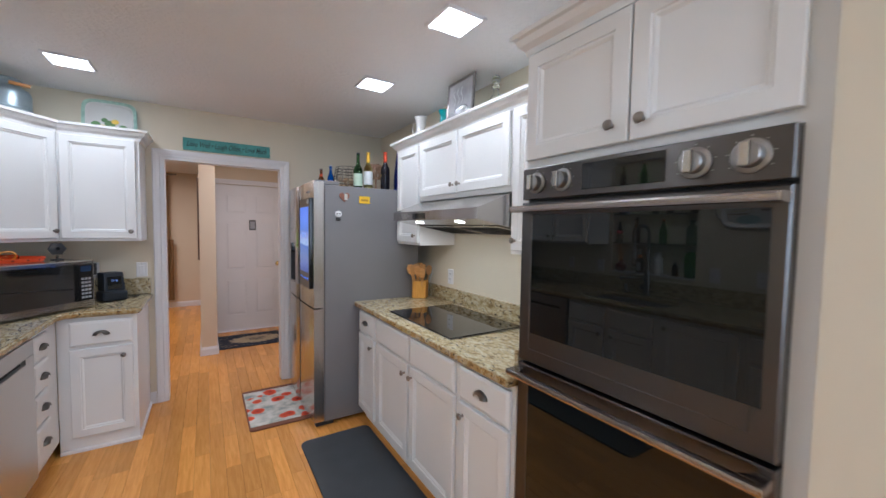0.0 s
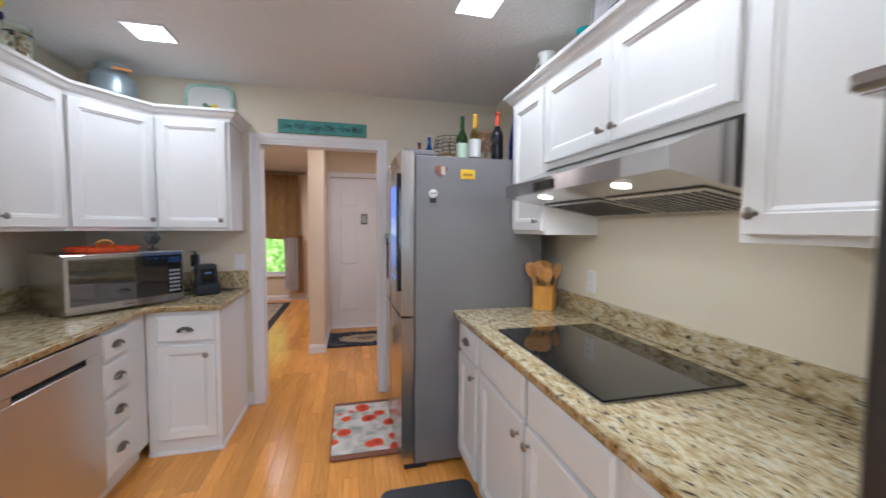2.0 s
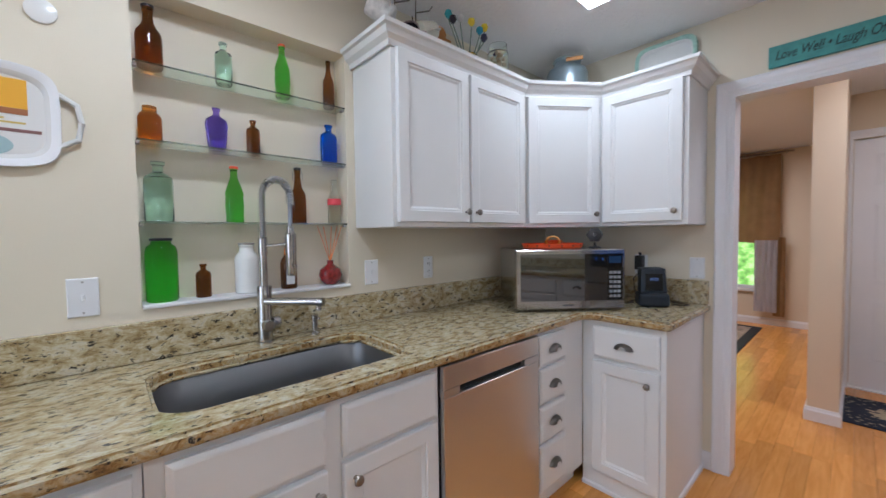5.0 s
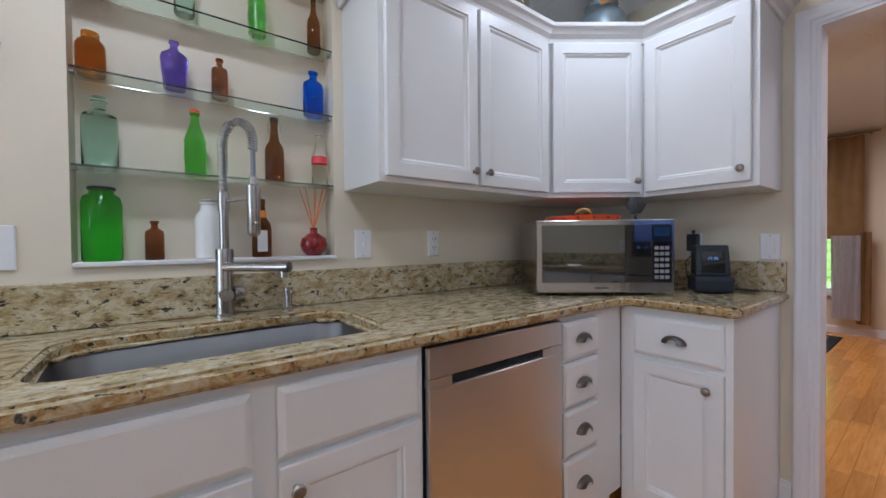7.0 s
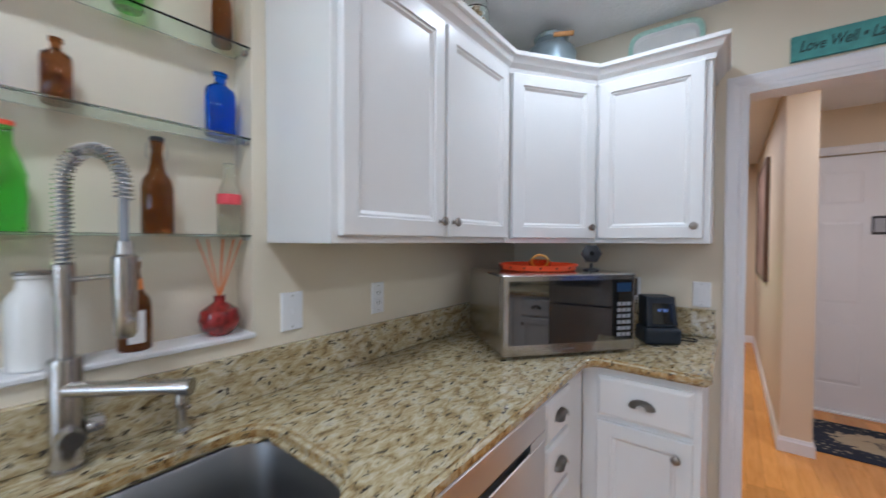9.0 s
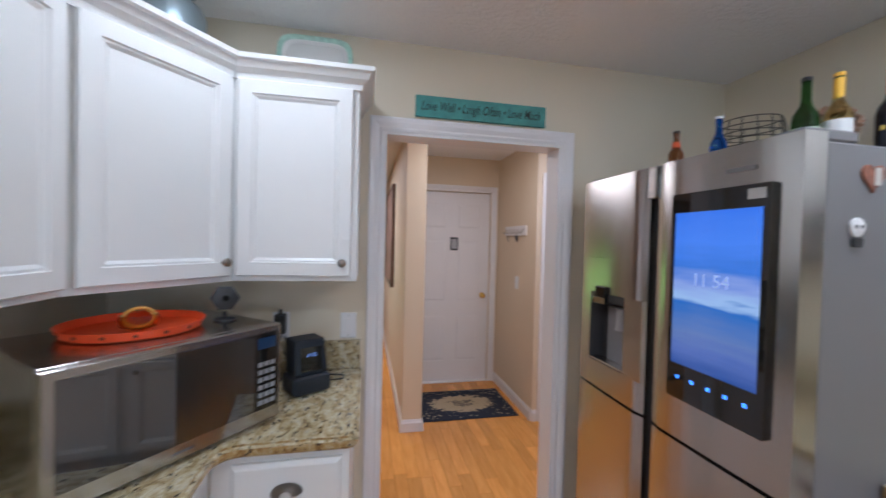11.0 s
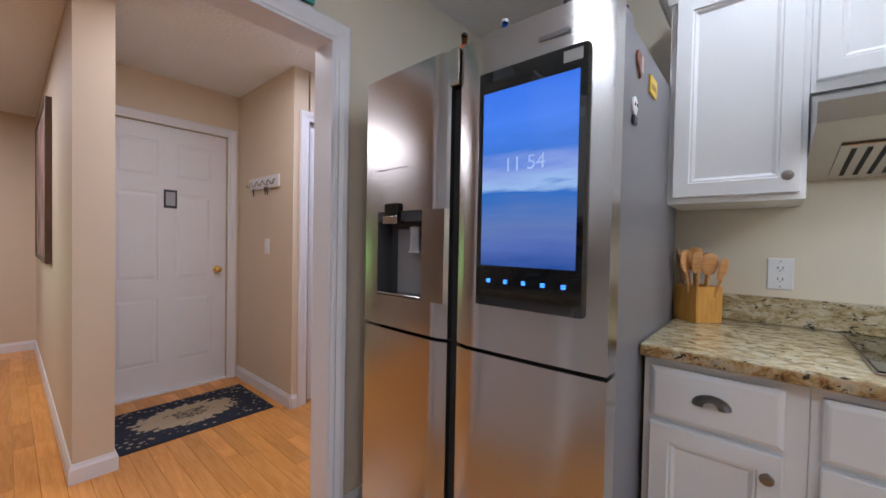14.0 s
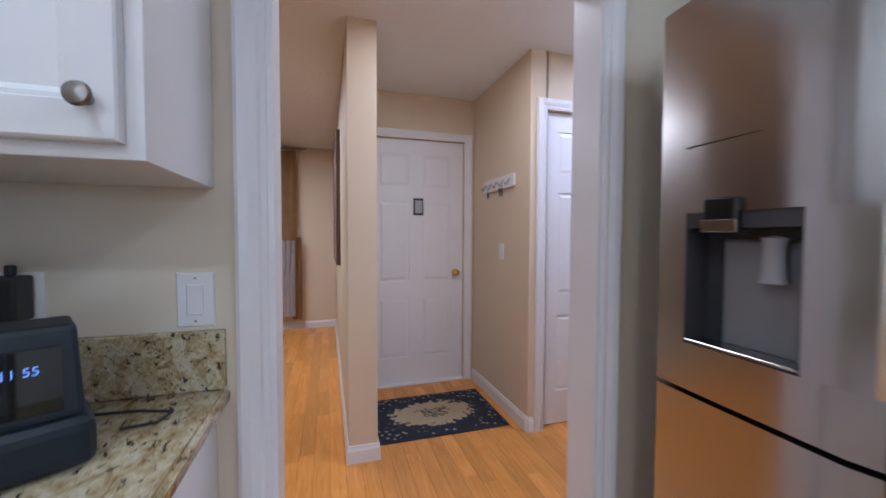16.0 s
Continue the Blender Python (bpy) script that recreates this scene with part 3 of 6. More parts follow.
part("side_splash", nbox(2.40, EAST - 0.023, 1.2005, 1.220, 0.0395, 0.140, bev=0.002), GRANITE, c)

# cooktop
c = thing("cooktop", (2.682, 2.080, 0.917), 0, "black glass electric cooktop with a thin steel edge", "cooktop")
part("rim", nbox(-0.253, 0.253, -0.368, 0.368, 0, 0.005, bev=0.0015), STEEL, c, "thin bright steel edge")
part("glass_top", nbox(-0.247, 0.247, -0.362, 0.362, 0.0052, 0.009, bev=0.0015), BLACKGLASS, c)

# range wall cabinets
EUX = 2.718
def eup(name, ya, yb, z0, fronts, label):
    return cabinet(name, (EUX, ya, 0), -90, ya - yb - 0.001, z0, UZ1, EAST - EUX - 0.002, fronts, label, group="wall cabinets of the range run")


HZC = 1.668
eup("wall_cabinet", 2.925, 2.555, UZ0, [("door", 0.02, 0.355, UZ0 + 0.02, UZ1 - 0.03, "knob", 0.325, UZ0 + 0.07)], "white single-door wall cabinet beside the refrigerator")
eup("hood_cabinet", 2.555, 1.60, HZC, [("door", 0.012, 0.472, HZC + 0.03, UZ1 - 0.03, "knob", 0.445, HZC + 0.08), ("door", 0.487, 0.945, HZC + 0.03, UZ1 - 0.03, "knob", 0.515, HZC + 0.08)], "short white double-door cabinet above the range hood")
eup("wall_cabinet", 1.60, 1.200, UZ0, [("door", 0.02, 0.38, UZ0 + 0.02, UZ1 - 0.03, "knob", 0.05, UZ0 + 0.07)], "tall white wall cabinet beside the oven tower")
crown("crown_moulding", [(EUX - 0.001, 1.200), (EUX - 0.001, 2.926), (EAST - 0.002, 2.926)][::-1], UZ1 - 0.03)

# hood
c = thing("range_hood", (EAST, 0, 0), 0, "stainless steel under-cabinet range hood with a sloped front", "range hood")
hy0, hy1, hx, hz, hb = 1.61, 2.553, -0.515, 1.525, 1.443
bm = bmesh.new()
pr = [(-0.002, hb), (-0.03, hb), (hx, hz), (hx, hz + 0.055), (-0.29, HZC - 0.002), (-0.002, HZC - 0.002)]
rows = [[bm.verts.new((a, y, b)) for a, b in pr] for y in (hy0, hy1)]
for i in range(6):
    j = (i + 1) % 6
    bm.faces.new((rows[0][i], rows[0][j], rows[1][j], rows[1][i]))
bm.faces.new(rows[0]); bm.faces.new(rows[1])
part("shell", bm, STEEL, c)
part("control_panel", nbox(hx - 0.003, hx, 2.12, 2.27, hz + 0.008, hz + 0.042), BLACKGLASS, c, "small black touch control strip")
HSL = math.degrees(math.atan2(hz - hb, -0.03 - hx))
UNDER = pose(hx, 0, hz, 0, HSL, 0)
for y in (1.85, 2.30):
    bm = lathe(bmesh.new(), [(0.0, 0.002), (0.024, 0.002), (0.028, 0)], 0.07, y, -0.003, 14)
    bm.transform(UNDER)
    part("hood_light", bm, mat("warm_spot", (1, 0.93, 0.8), 0.5, emit=12), c, "small lit round lamp")
for k in range(2):
    bm = nbox(0.17, 0.46, hy0 + 0.05 + 0.43 * k, hy0 + 0.45 + 0.43 * k, -0.006, -0.001, bev=0.002)
    bm.transform(UNDER)
    part("filter", bm, STEEL, c, "steel baffle filter")
    for j in range(12):
        y = hy0 + 0.075 + 0.43 * k + 0.031 * j
        bm = nbox(0.20, 0.44, y, y + 0.011, -0.0075, -0.0062)
        bm.transform(UNDER)
        part("slot", bm, DARKGAP, c, "dark filter slot")

# oven tower
TY0, TY1 = 0.385, 1.197
TX = 2.42
c = thing("oven_cabinet", (TX, TY1, 0), -90, "tall white cabinet that holds the wall ovens", "cabinet")
W = TY1 - TY0
D = EAST - TX - 0.002
bm = bmesh.new()
box(bm, 0, W, 0, D, 1.696, 2.14)
box(bm, 0, W, 0, D, 0.09, 0.30)
box(bm, 0, W, 0.05, D, 0.0, 0.09)
box(bm, 0, 0.014, 0, D, 0.30, 1.696)
box(bm, W - 0.046, W, 0, D, 0.30, 1.696)
part("body", bm, WHITE, c)
d = part("door", panel(bmesh.new(), 0.012, 0.402, 1.725, 2.095, DOOR, -0.0015), WHITE, c); knob(d, 0.355, 1.775, -0.0215)
d = part("door", panel(bmesh.new(), 0.408, W - 0.046, 1.725, 2.095, DOOR, -0.0015), WHITE, c); knob(d, 0.446, 1.775, -0.0215)
crown("crown_moulding", [(-0.001, D), (-0.001, -0.001), (W + 0.0, -0.001)][::1], 2.105, c)
# ovens
c = thing("double_wall_oven", (TX, TY1 - 0.0155, 0), -90, "dark stainless double wall oven with black glass doors", "oven")
OW = W - 0.0155 - 0.0475
part("chassis", nbox(0.0, OW, 0.0, 0.55, 0.305, 1.69), BLACK, c)
cp = part("control_panel", nbox(0, OW, -0.035, -0.001, 1.582, 1.692, bev=0.003), STEEL_DARK, c, "dark steel control panel")
part("display", nbox(0.254, 0.503, -0.038, -0.0352, 1.600, 1.680, bev=0.001), BLACKGLASS, cp, "black glass display")
DIALBASE = steel_mat("worn_dial_steel", (0.34, 0.33, 0.32), 0.34, (1, 1, 1))
for x in (0.069, 0.181, 0.569, 0.677):
    k = part("dial", lathe(bmesh.new(), [(0.037, 0), (0.037, 0.004), (0.034, 0.006), (0.027, 0.007), (0.026, 0.026), (0.023, 0.029), (0.0, 0.029)], x, -0.0355, 1.637, 28, 'y'), DIALBASE, cp, "round worn steel oven dial with a collar")
    part("grip", nbox(x - 0.010, x + 0.010, -0.078, -0.0652, 1.611, 1.663, bev=0.004, seg=2), STEEL, k, "steel dial grip")
    for j in range(7):
        a = radians(-120 + 40 * j)
        part("tick_mark", nbox(x + 0.043 * math.sin(a) - 0.002, x + 0.043 * math.sin(a) + 0.002, -0.0362, -0.0352, 1.637 + 0.043 * math.cos(a) - 0.0007, 1.637 + 0.043 * math.cos(a) + 0.0007), bpy.data.materials.get("pale_tick_paint") or mat("pale_tick_paint", (0.5, 0.5, 0.5), 0.5), cp, "pale printed tick")
for z0, z1 in ((0.998, 1.572), (0.33, 0.986)):
    d = part("oven_door", panel(bmesh.new(), 0, OW, z0, z1, [(0, 0), (0, 0.032), (0.004, 0.036), (0.048, 0.036), (0.05, 0.034)], -0.001), STEEL_DARK, c, "dark steel oven door")
    part("window", nbox(0.056, OW - 0.030, -0.0375, -0.0352, z0 + 0.108, z1 - 0.045), OVENGLASS, d, "black oven window glass")
    zz = z1 - 0.026
    bm = bmesh.new()
    box(bm, 0.0, OW, -0.100, -0.074, zz - 0.011, zz + 0.011, 0.007, 2)
    for xa, xb in ((0.002, 0.050), (OW - 0.002, OW - 0.050)):
        rows = [[bm.verts.new((x, y, z)) for x, y in ((xa, -0.078), (xb, -0.078), (xa + (xb - xa) * 0.5, -0.0377), (xa, -0.0377))] for z in (zz - 0.011, zz + 0.011)]
        for i in range(4):
            bm.faces.new((rows[0][i], rows[0][(i + 1) % 4], rows[1][(i + 1) % 4], rows[1][i]))
        bm.faces.new(rows[0])
        bm.faces.new(rows[1])
    part("handle", bm, steel_mat("handle_steel", (0.42, 0.39, 0.38), 0.22, (1, 30, 30)), d, "long dark steel handle")

# dishwasher
c = thing("dishwasher", (BXF, 2.393, 0), 90, "brushed stainless dishwasher with a pocket handle", "dishwasher")
w = 0.575
part("body", nbox(0.002, w - 0.002, 0.0, 0.57, 0.09, 0.873), BLACK, c)
bm = bmesh.new()
box(bm, 0.004, w - 0.004, -0.024, -0.001, 0.11, 0.755, 0.003)
box(bm, 0.004, w - 0.004, -0.024, -0.001, 0.782, 0.865, 0.003)
box(bm, 0.004, 0.08, -0.024, -0.001, 0.7551, 0.7819)
box(bm, w - 0.11, w - 0.004, -0.024, -0.001, 0.7551, 0.7819)
part("door", bm, STEEL_DW, c)
part("pocket", nbox(0.08, w - 0.11, -0.005, -0.0009, 0.7551, 0.7819), DARKGAP, c, "dark recessed handle pocket")
part("kick_plate", nbox(0.004, w - 0.004, 0.04, 0.06, 0.0, 0.089), BLACK, c)

# refrigerator: own plan, x from its north end towards the camera, facing west
FRX, FRY1, FRW, FRT = 2.042, 3.826, 0.908, 1.800
c = thing("refrigerator", (FRX, FRY1, 0), -90, "four-door stainless refrigerator with a touch screen and water dispenser", "refrigerator")
part("cabinet_body", nbox(0.004, FRW - 0.004, 0.088, 0.86, 0.03, FRT - 0.02, bev=0.006), FRIDGE_SIDE, c, "grey painted steel sides")
part("foot", nbox(FRW - 0.09, FRW - 0.02, 0.03, 0.16, 0.0, 0.029), BLACK, c)
part("foot", nbox(0.02, 0.09, 0.03, 0.16, 0.0, 0.029), BLACK, c)
part("hinge_cover", nbox(FRW - 0.09, FRW - 0.01, 0.03, 0.20, FRT - 0.019, FRT + 0.012, bev=0.006), FRIDGE_SIDE, c)
part("hinge_cover", nbox(0.01, 0.09, 0.03, 0.20, FRT - 0.019, FRT + 0.012, bev=0.006), FRIDGE_SIDE, c)
SPL = 0.884


def fdoor(x0, x1, z0, z1, lx):
    """A slightly bowed door leaf with a recessed grip along one side (lx: -1 left, 1 right)."""
    bm = bmesh.new()
    n = 10
    rows = []
    for i in range(n + 1):
        t = i / n
        x = x0 + (x1 - x0) * t
        g = (x / FRW - 0.5) * 2
        y = 0.012 * g * g
        if (lx > 0 and i == n) or (lx < 0 and i == 0):
            y += 0.012
        rows.append((x, y))
    a = [[bm.verts.new((x, y, z)) for x, y in rows] + [bm.verts.new((x1, 0.082, z)), bm.verts.new((x0, 0.082, z))] for z in (z0, z1)]
    m = n + 3
    for i in range(m):
        f = bm.faces.new((a[0][i], a[0][(i + 1) % m], a[1][(i + 1) % m], a[1][i]))
        f.smooth = i < n
    bm.faces.new(a[0][::-1]); bm.faces.new(a[1])
    return bm


XM = FRW / 2
GAPW = 0.034
dx0, dx1, dz0, dz1 = 0.076, 0.310, 1.002, 1.306


def dispenser_door():
    bm = fdoor(0.0, XM - GAPW, SPL + 0.006, dz0, 1)
    for a, b, z0, z1, s in ((0.0, XM - GAPW, dz1, FRT, 1), (0.0, dx0, dz0, dz1, 0), (dx1, XM - GAPW, dz0, dz1, 1)):
        other = fdoor(a, b, z0, z1, s)
        me = bpy.data.meshes.new("piece")
        other.to_mesh(me)
        other.free()
        bm.from_mesh(me)
        bpy.data.meshes.remove(me)
    bmesh.ops.remove_doubles(bm, verts=bm.verts, dist=0.0001)
    return bm


fl = part("door", box(dispenser_door(), XM - GAPW - 0.002, XM + 0.001, 0.0, 0.08, FRT - 0.115, FRT, 0.002), STEEL, c)
fr = part("door", fdoor(XM + 0.006, FRW, SPL + 0.006, FRT, -1), STEEL, c)
part("door", fdoor(0.0, XM - GAPW, 0.04, SPL - 0.006, 1), STEEL, c)
part("door", fdoor(XM + 0.006, FRW, 0.04, SPL - 0.006, -1), STEEL, c)
part("grip_recess", nbox(XM - GAPW + 0.001, XM + 0.005, 0.03, 0.08, 0.05, FRT - 0.117), DARKGAP, c, "dark recessed grip channel between the doors")
sc0, sc1, sz0, sz1 = 0.541, 0.853, 1.022, 1.684
scr = part("screen_panel", nbox(sc0, sc1, -0.0085, 0.02, sz0, sz1, bev=0.002), BLACKGLASS, fr, "black glass screen surround")


def screen_mat():
    m = mat("lit_sea_picture", (0.2, 0.35, 0.8), 0.15)
    geo = nd(m, "ShaderNodeNewGeometry")
    sp = nd(m, "ShaderNodeSeparateXYZ")
    ln(m, geo.outputs["Position"], sp.inputs[0])
    mr = nd(m, "ShaderNodeMapRange")
    mr.inputs["From Min"].default_value = sz0 + 0.11
    mr.inputs["From Max"].default_value = sz1 - 0.06
    n = nd(m, "ShaderNodeTexNoise", Scale=3.0, Detail=5.0)
    ln(m, coords(m, (1, 1.5, 12)), n.inputs["Vector"])
    am = nd(m, "ShaderNodeMath")
    am.operation = 'MULTIPLY_ADD'
    am.inputs[1].default_value = 0.10
    ln(m, n.outputs[0], am.inputs[0])
    ln(m, sp.outputs[2], am.inputs[2])
    ln(m, am.outputs[0], mr.inputs["Value"])
    mr.inputs["From Min"].default_value += 0.05
    mr.inputs["From Max"].default_value += 0.05
    c = ramp(m, mr.outputs[0], [(0.0, (0.03, 0.08, 0.28)), (0.14, (0.12, 0.17, 0.42)), (0.22, (0.16, 0.22, 0.42)), (0.42, (0.04, 0.16, 0.48)), (0.455, (0.42, 0.55, 0.75)), (0.55, (0.30, 0.37, 0.68)), (0.65, (0.07, 0.20, 0.62)), (0.8, (0.10, 0.25, 0.80)), (1.0, (0.07, 0.20, 0.75))])
    ln(m, c, bsdf(m).inputs["Emission Color"])
    bsdf(m).inputs["Emission Strength"].default_value = 1.0
    bsdf(m).inputs["Base Color"].default_value = (0.01, 0.01, 0.02, 1)
    return m


part("picture", nbox(sc0 + 0.018, sc1 - 0.018, -0.0098, -0.0088, sz0 + 0.115, sz1 - 0.062), screen_mat(), scr, "lit blue sea and sky picture on the screen")
part("status_tag", nbox(sc1 - 0.06, sc1 - 0.012, -0.0098, -0.0087, sz1 - 0.04, sz1 - 0.012), mat("grey_tag", (0.45, 0.45, 0.45), 0.4), scr, "small grey sticker")
ICON = mat("lit_blue_icon", (0.08, 0.25, 1.0), 0.5, emit=3.0)
for i in range(5):
    x = sc0 + 0.045 + i * 0.055
    bm = bmesh.new()
    for a, b in ((0, 0.004), (0.006, 0.010)):
        box(bm, x - 0.006, x + 0.006, -0.0094, -0.0087, sz0 + 0.067 + a, sz0 + 0.067 + b)
    part("icon", bm, ICON, scr, "small lit blue menu icon")


def text_part(name, body, size, m4, material, parent, label, ext=0.0004, bold=0.0, width=0.0, slant=0.0):
    cu = bpy.data.curves.new(name, 'FONT')
    cu.body, cu.size, cu.extrude, cu.align_x, cu.align_y = body, size, ext, 'CENTER', 'CENTER'
    cu.offset = bold
    tmp = bpy.data.objects.new(name, cu)
    scene.collection.objects.link(tmp)
    bpy.context.view_layer.update()
    me = bpy.data.meshes.new_from_object(tmp.evaluated_get(bpy.context.evaluated_depsgraph_get()))
    bpy.data.objects.remove(tmp)
    if width:
        xs = [v.co.x for v in me.vertices]
        me.transform(Matrix.Diagonal((width / (max(xs) - min(xs)), 1, 1, 1)))
    for v in me.vertices:
        v.co.x += slant * v.co.y
    me.transform(m4)
    me.materials.clear()
    me.materials.append(material)
    ob = new(name, me)
    ob.parent = parent
    ob["label"] = label
    return ob


STAND = pose(0, 0, 0, 90, 0, 0)
text_part("clock_digits", "11 54", 0.054, pose(sc0 + 0.150, -0.0102, 1.412, 90), mat("lit_digits", (0.42, 0.52, 0.85), 0.5, emit=0.6), scr, "pale lit clock digits")
part("badge", nbox(0.72, 0.80, 0.0005, 0.006, FRT - 0.075, FRT - 0.064), mat("grey_badge", (0.2, 0.2, 0.21), 0.4), fr, "small dark grey badge")
# dispenser
bm = bmesh.new()
box(bm, dx0 - 0.002, dx1 + 0.002, 0.076, 0.079, dz0 - 0.002, dz1 + 0.002)
box(bm, dx0 - 0.001, dx0 + 0.002, 0.008, 0.0755, dz0, dz1)
box(bm, dx1 - 0.002, dx1 + 0.001, 0.006, 0.0755, dz0, dz1)
box(bm, dx0 + 0.0021, dx1 - 0.0021, 0.006, 0.0755, dz0 - 0.001, dz0 + 0.002)
box(bm, dx0 + 0.0021, dx1 - 0.0021, 0.008, 0.0755, dz1 - 0.035, dz1 + 0.001)
disp = part("dispenser_liner", bm, mat("dark_dispenser", (0.06, 0.06, 0.065), 0.25), fl, "dark recessed water dispenser liner")
part("seam", nbox(dx0 - 0.005, XM - 0.12, 0.0028, 0.0075, 1.458, 1.4595), DARKGAP, fl, "thin dark seam")
part("back_chute", nbox(dx0 + 0.05, dx1 - 0.03, 0.060, 0.0755, dz0 + 0.004, dz1 - 0.06, bev=0.006), mat("grey_chute", (0.22, 0.22, 0.23), 0.3), disp, "grey sloped chute")
part("nozzle", nbox(dx0 + 0.055, dx0 + 0.125, -0.012, 0.03, 1.262, 1.335, bev=0.004), BLACKGLASS, disp, "black glossy dispenser control block")
part("nozzle_lip", nbox(dx0 + 0.053, dx0 + 0.128, -0.0145, -0.0125, 1.262, 1.288, bev=0.0008), CHROME, disp, "chrome lip")
part("paddle", lathe(bmesh.new(), [(0.026, 0), (0.022, 0.01), (0.018, 0.07), (0.024, 0.09), (0.0, 0.095)], dx0 + 0.165, 0.04, 1.16, 14, sy=0.7), mat("grey_paddle", (0.35, 0.35, 0.37), 0.35), disp, "grey ice paddle")
part("drip_tray", nbox(dx0 + 0.006, dx1 - 0.006, 0.004, 0.055, dz0 + 0.0025, dz0 + 0.010, bev=0.002), STEEL, disp, "narrow steel drip tray")

# microwave, turned to the room
c = thing("microwave_oven", (0.575, 3.32, 0.917), 50, "stainless countertop microwave with a mirror-black door", "microwave")
mw, mh, md = 0.56, 0.315, 0.40
part("case", nbox(-mw / 2, mw / 2, 0.004, md, 0.012, mh, bev=0.006), STEEL, c)
d = part("door", panel(bmesh.new(), -mw / 2, mw / 2, 0.012, mh, [(0, 0), (0, 0.018), (0.004, 0.022), (0.012, 0.022)], 0.0), STEEL, c, "steel door frame")
part("window", nbox(-mw / 2 + 0.024, mw / 2 - 0.095, -0.0245, -0.0222, 0.055, mh - 0.022), MWGLASS, d, "dark mirror glass window")
k = part("keypad", nbox(mw / 2 - 0.092, mw / 2 - 0.014, -0.0245, -0.0222, 0.055, mh - 0.022), BLACKGLASS, d, "black control strip")
part("display", nbox(mw / 2 - 0.085, mw / 2 - 0.022, -0.0252, -0.0246, mh - 0.07, mh - 0.035), mat("dim_display", (0.02, 0.05, 0.12), 0.2), k, "dim blue display")
for r_ in range(6):
    for q in range(3):
        part("button", nbox(mw / 2 - 0.083 + 0.021 * q, mw / 2 - 0.067 + 0.021 * q, -0.0256, -0.0246, 0.07 + 0.024 * r_, 0.084 + 0.024 * r_), mat("grey_button", (0.30, 0.31, 0.33), 0.4) if not (r_ or q) else bpy.data.materials["grey_button"], k, "small grey button")
part("badge", nbox(-0.04, 0.012, -0.0228, -0.0221, 0.030, 0.036), mat("dark_badge", (0.12, 0.12, 0.12), 0.4), d, "small dark badge")
for sx in (-0.2, 0.2):
    for yy in (0.04, 0.33):
        part("foot", nbox(sx - 0.015, sx + 0.015, yy, yy + 0.03, 0, 0.0118), BLACK, c)

# ceiling lights, including the two unseen panels added as fill
for x, y in PANEL_LIGHTS:
    c = thing("ceiling_light", (x, y, CZ), 0, "square flush ceiling panel light, lit", "ceiling light", "kitchen ceiling lights")
    part("frame", box(box(box(box(bmesh.new(), -0.105, 0.105, -0.105, -0.092, -0.012, -0.001), -0.105, 0.105, 0.092, 0.105, -0.012, -0.001), -0.105, -0.092, -0.092, 0.092, -0.012, -0.001), 0.092, 0.105, -0.092, 0.092, -0.012, -0.001), PLATE, c, "thin white frame")
    part("diffuser", nbox(-0.091, 0.091, -0.091, 0.091, -0.010, -0.003), PANEL, c, "glowing white diffuser")
    l = new("panel_lamp", bpy.data.lights.new("panel_lamp", 'AREA'))
    l.data.energy, l.data.size, l.data.color = PANEL_W * (0.75 if (x, y) == PANEL_LIGHTS[0] else 1.7 if (x, y) == PANEL_LIGHTS[3] else 1.0), 0.18, (1.0, 0.97, 0.93)
    l.location = (x, y, CZ - 0.014)

# front door
c = tagged(thing("door_front", (DX0 + 0.003, FY + 0.03, 0.01), 0, "white six-panel front door, closed", "door"), kind="")
dw_, dh_ = DX1 - DX0 - 0.006, DZ - 0.014
def sixpanel(c, dw_, dh_, t=0.04):
    bm = bmesh.new()
    st = 0.11
    cw = (dw_ - 3 * st) / 2
    box(bm, 0, dw_, 0.008, t, 0, dh_)
    zs = [(0.22, 0.72), (0.86, 1.52), (1.64, dh_ - 0.12)]
    xs = [(st, st + cw), (2 * st + cw, 2 * st + 2 * cw)]
    box(bm, 0, dw_, 0, 0.0079, 0, zs[0][0]); box(bm, 0, dw_, 0, 0.0079, zs[0][1], zs[1][0]); box(bm, 0, dw_, 0, 0.0079, zs[1][1], zs[2][0]); box(bm, 0, dw_, 0, 0.0079, zs[2][1], dh_)
    for a, b in zs:
        box(bm, 0, st, 0, 0.0079, a, b); box(bm, st + cw, 2 * st + cw, 0, 0.0079, a, b); box(bm, dw_ - st, dw_, 0, 0.0079, a, b)
    part("leaf", bm, TRIM, c)
    for x0, x1 in xs:
        for a, b in zs:
            part("panel", panel(bmesh.new(), x0, x1, a, b, [(0, -0.0), (0.0, 0.001), (0.012, 0.002), (0.03, 0.007), (0.035, 0.007)], 0.0079), TRIM, c)
sixpanel(c, dw_, dh_)
d = part("door_knob", lathe(bmesh.new(), [(0.03, 0), (0.03, 0.006), (0.012, 0.01), (0.011, 0.03), (0.022, 0.036), (0.028, 0.048), (0.024, 0.06), (0.0, 0.064)], dw_ - 0.07, 0.0, 0.925, 18, 'y'), BRASS, c, "polished brass door knob")
nf = part("notice", nbox(0.397, 0.482, -0.009, -0.0005, 1.41, 1.55, bev=0.003), BLACK, c, "small black-framed notice on the door")
part("card", nbox(0.409, 0.470, -0.0105, -0.0092, 1.428, 1.532), mat("grey_notice", (0.40, 0.40, 0.43), 0.5), nf, "pale grey notice card")
casing("trim_front_door", DX0, DX1, DZ, FY)
structure("threshold", nbox(DX0, DX1, FY - 0.005, FY + 0.12, -0.012, 0.012, bev=0.003), TRIM, "white door threshold")
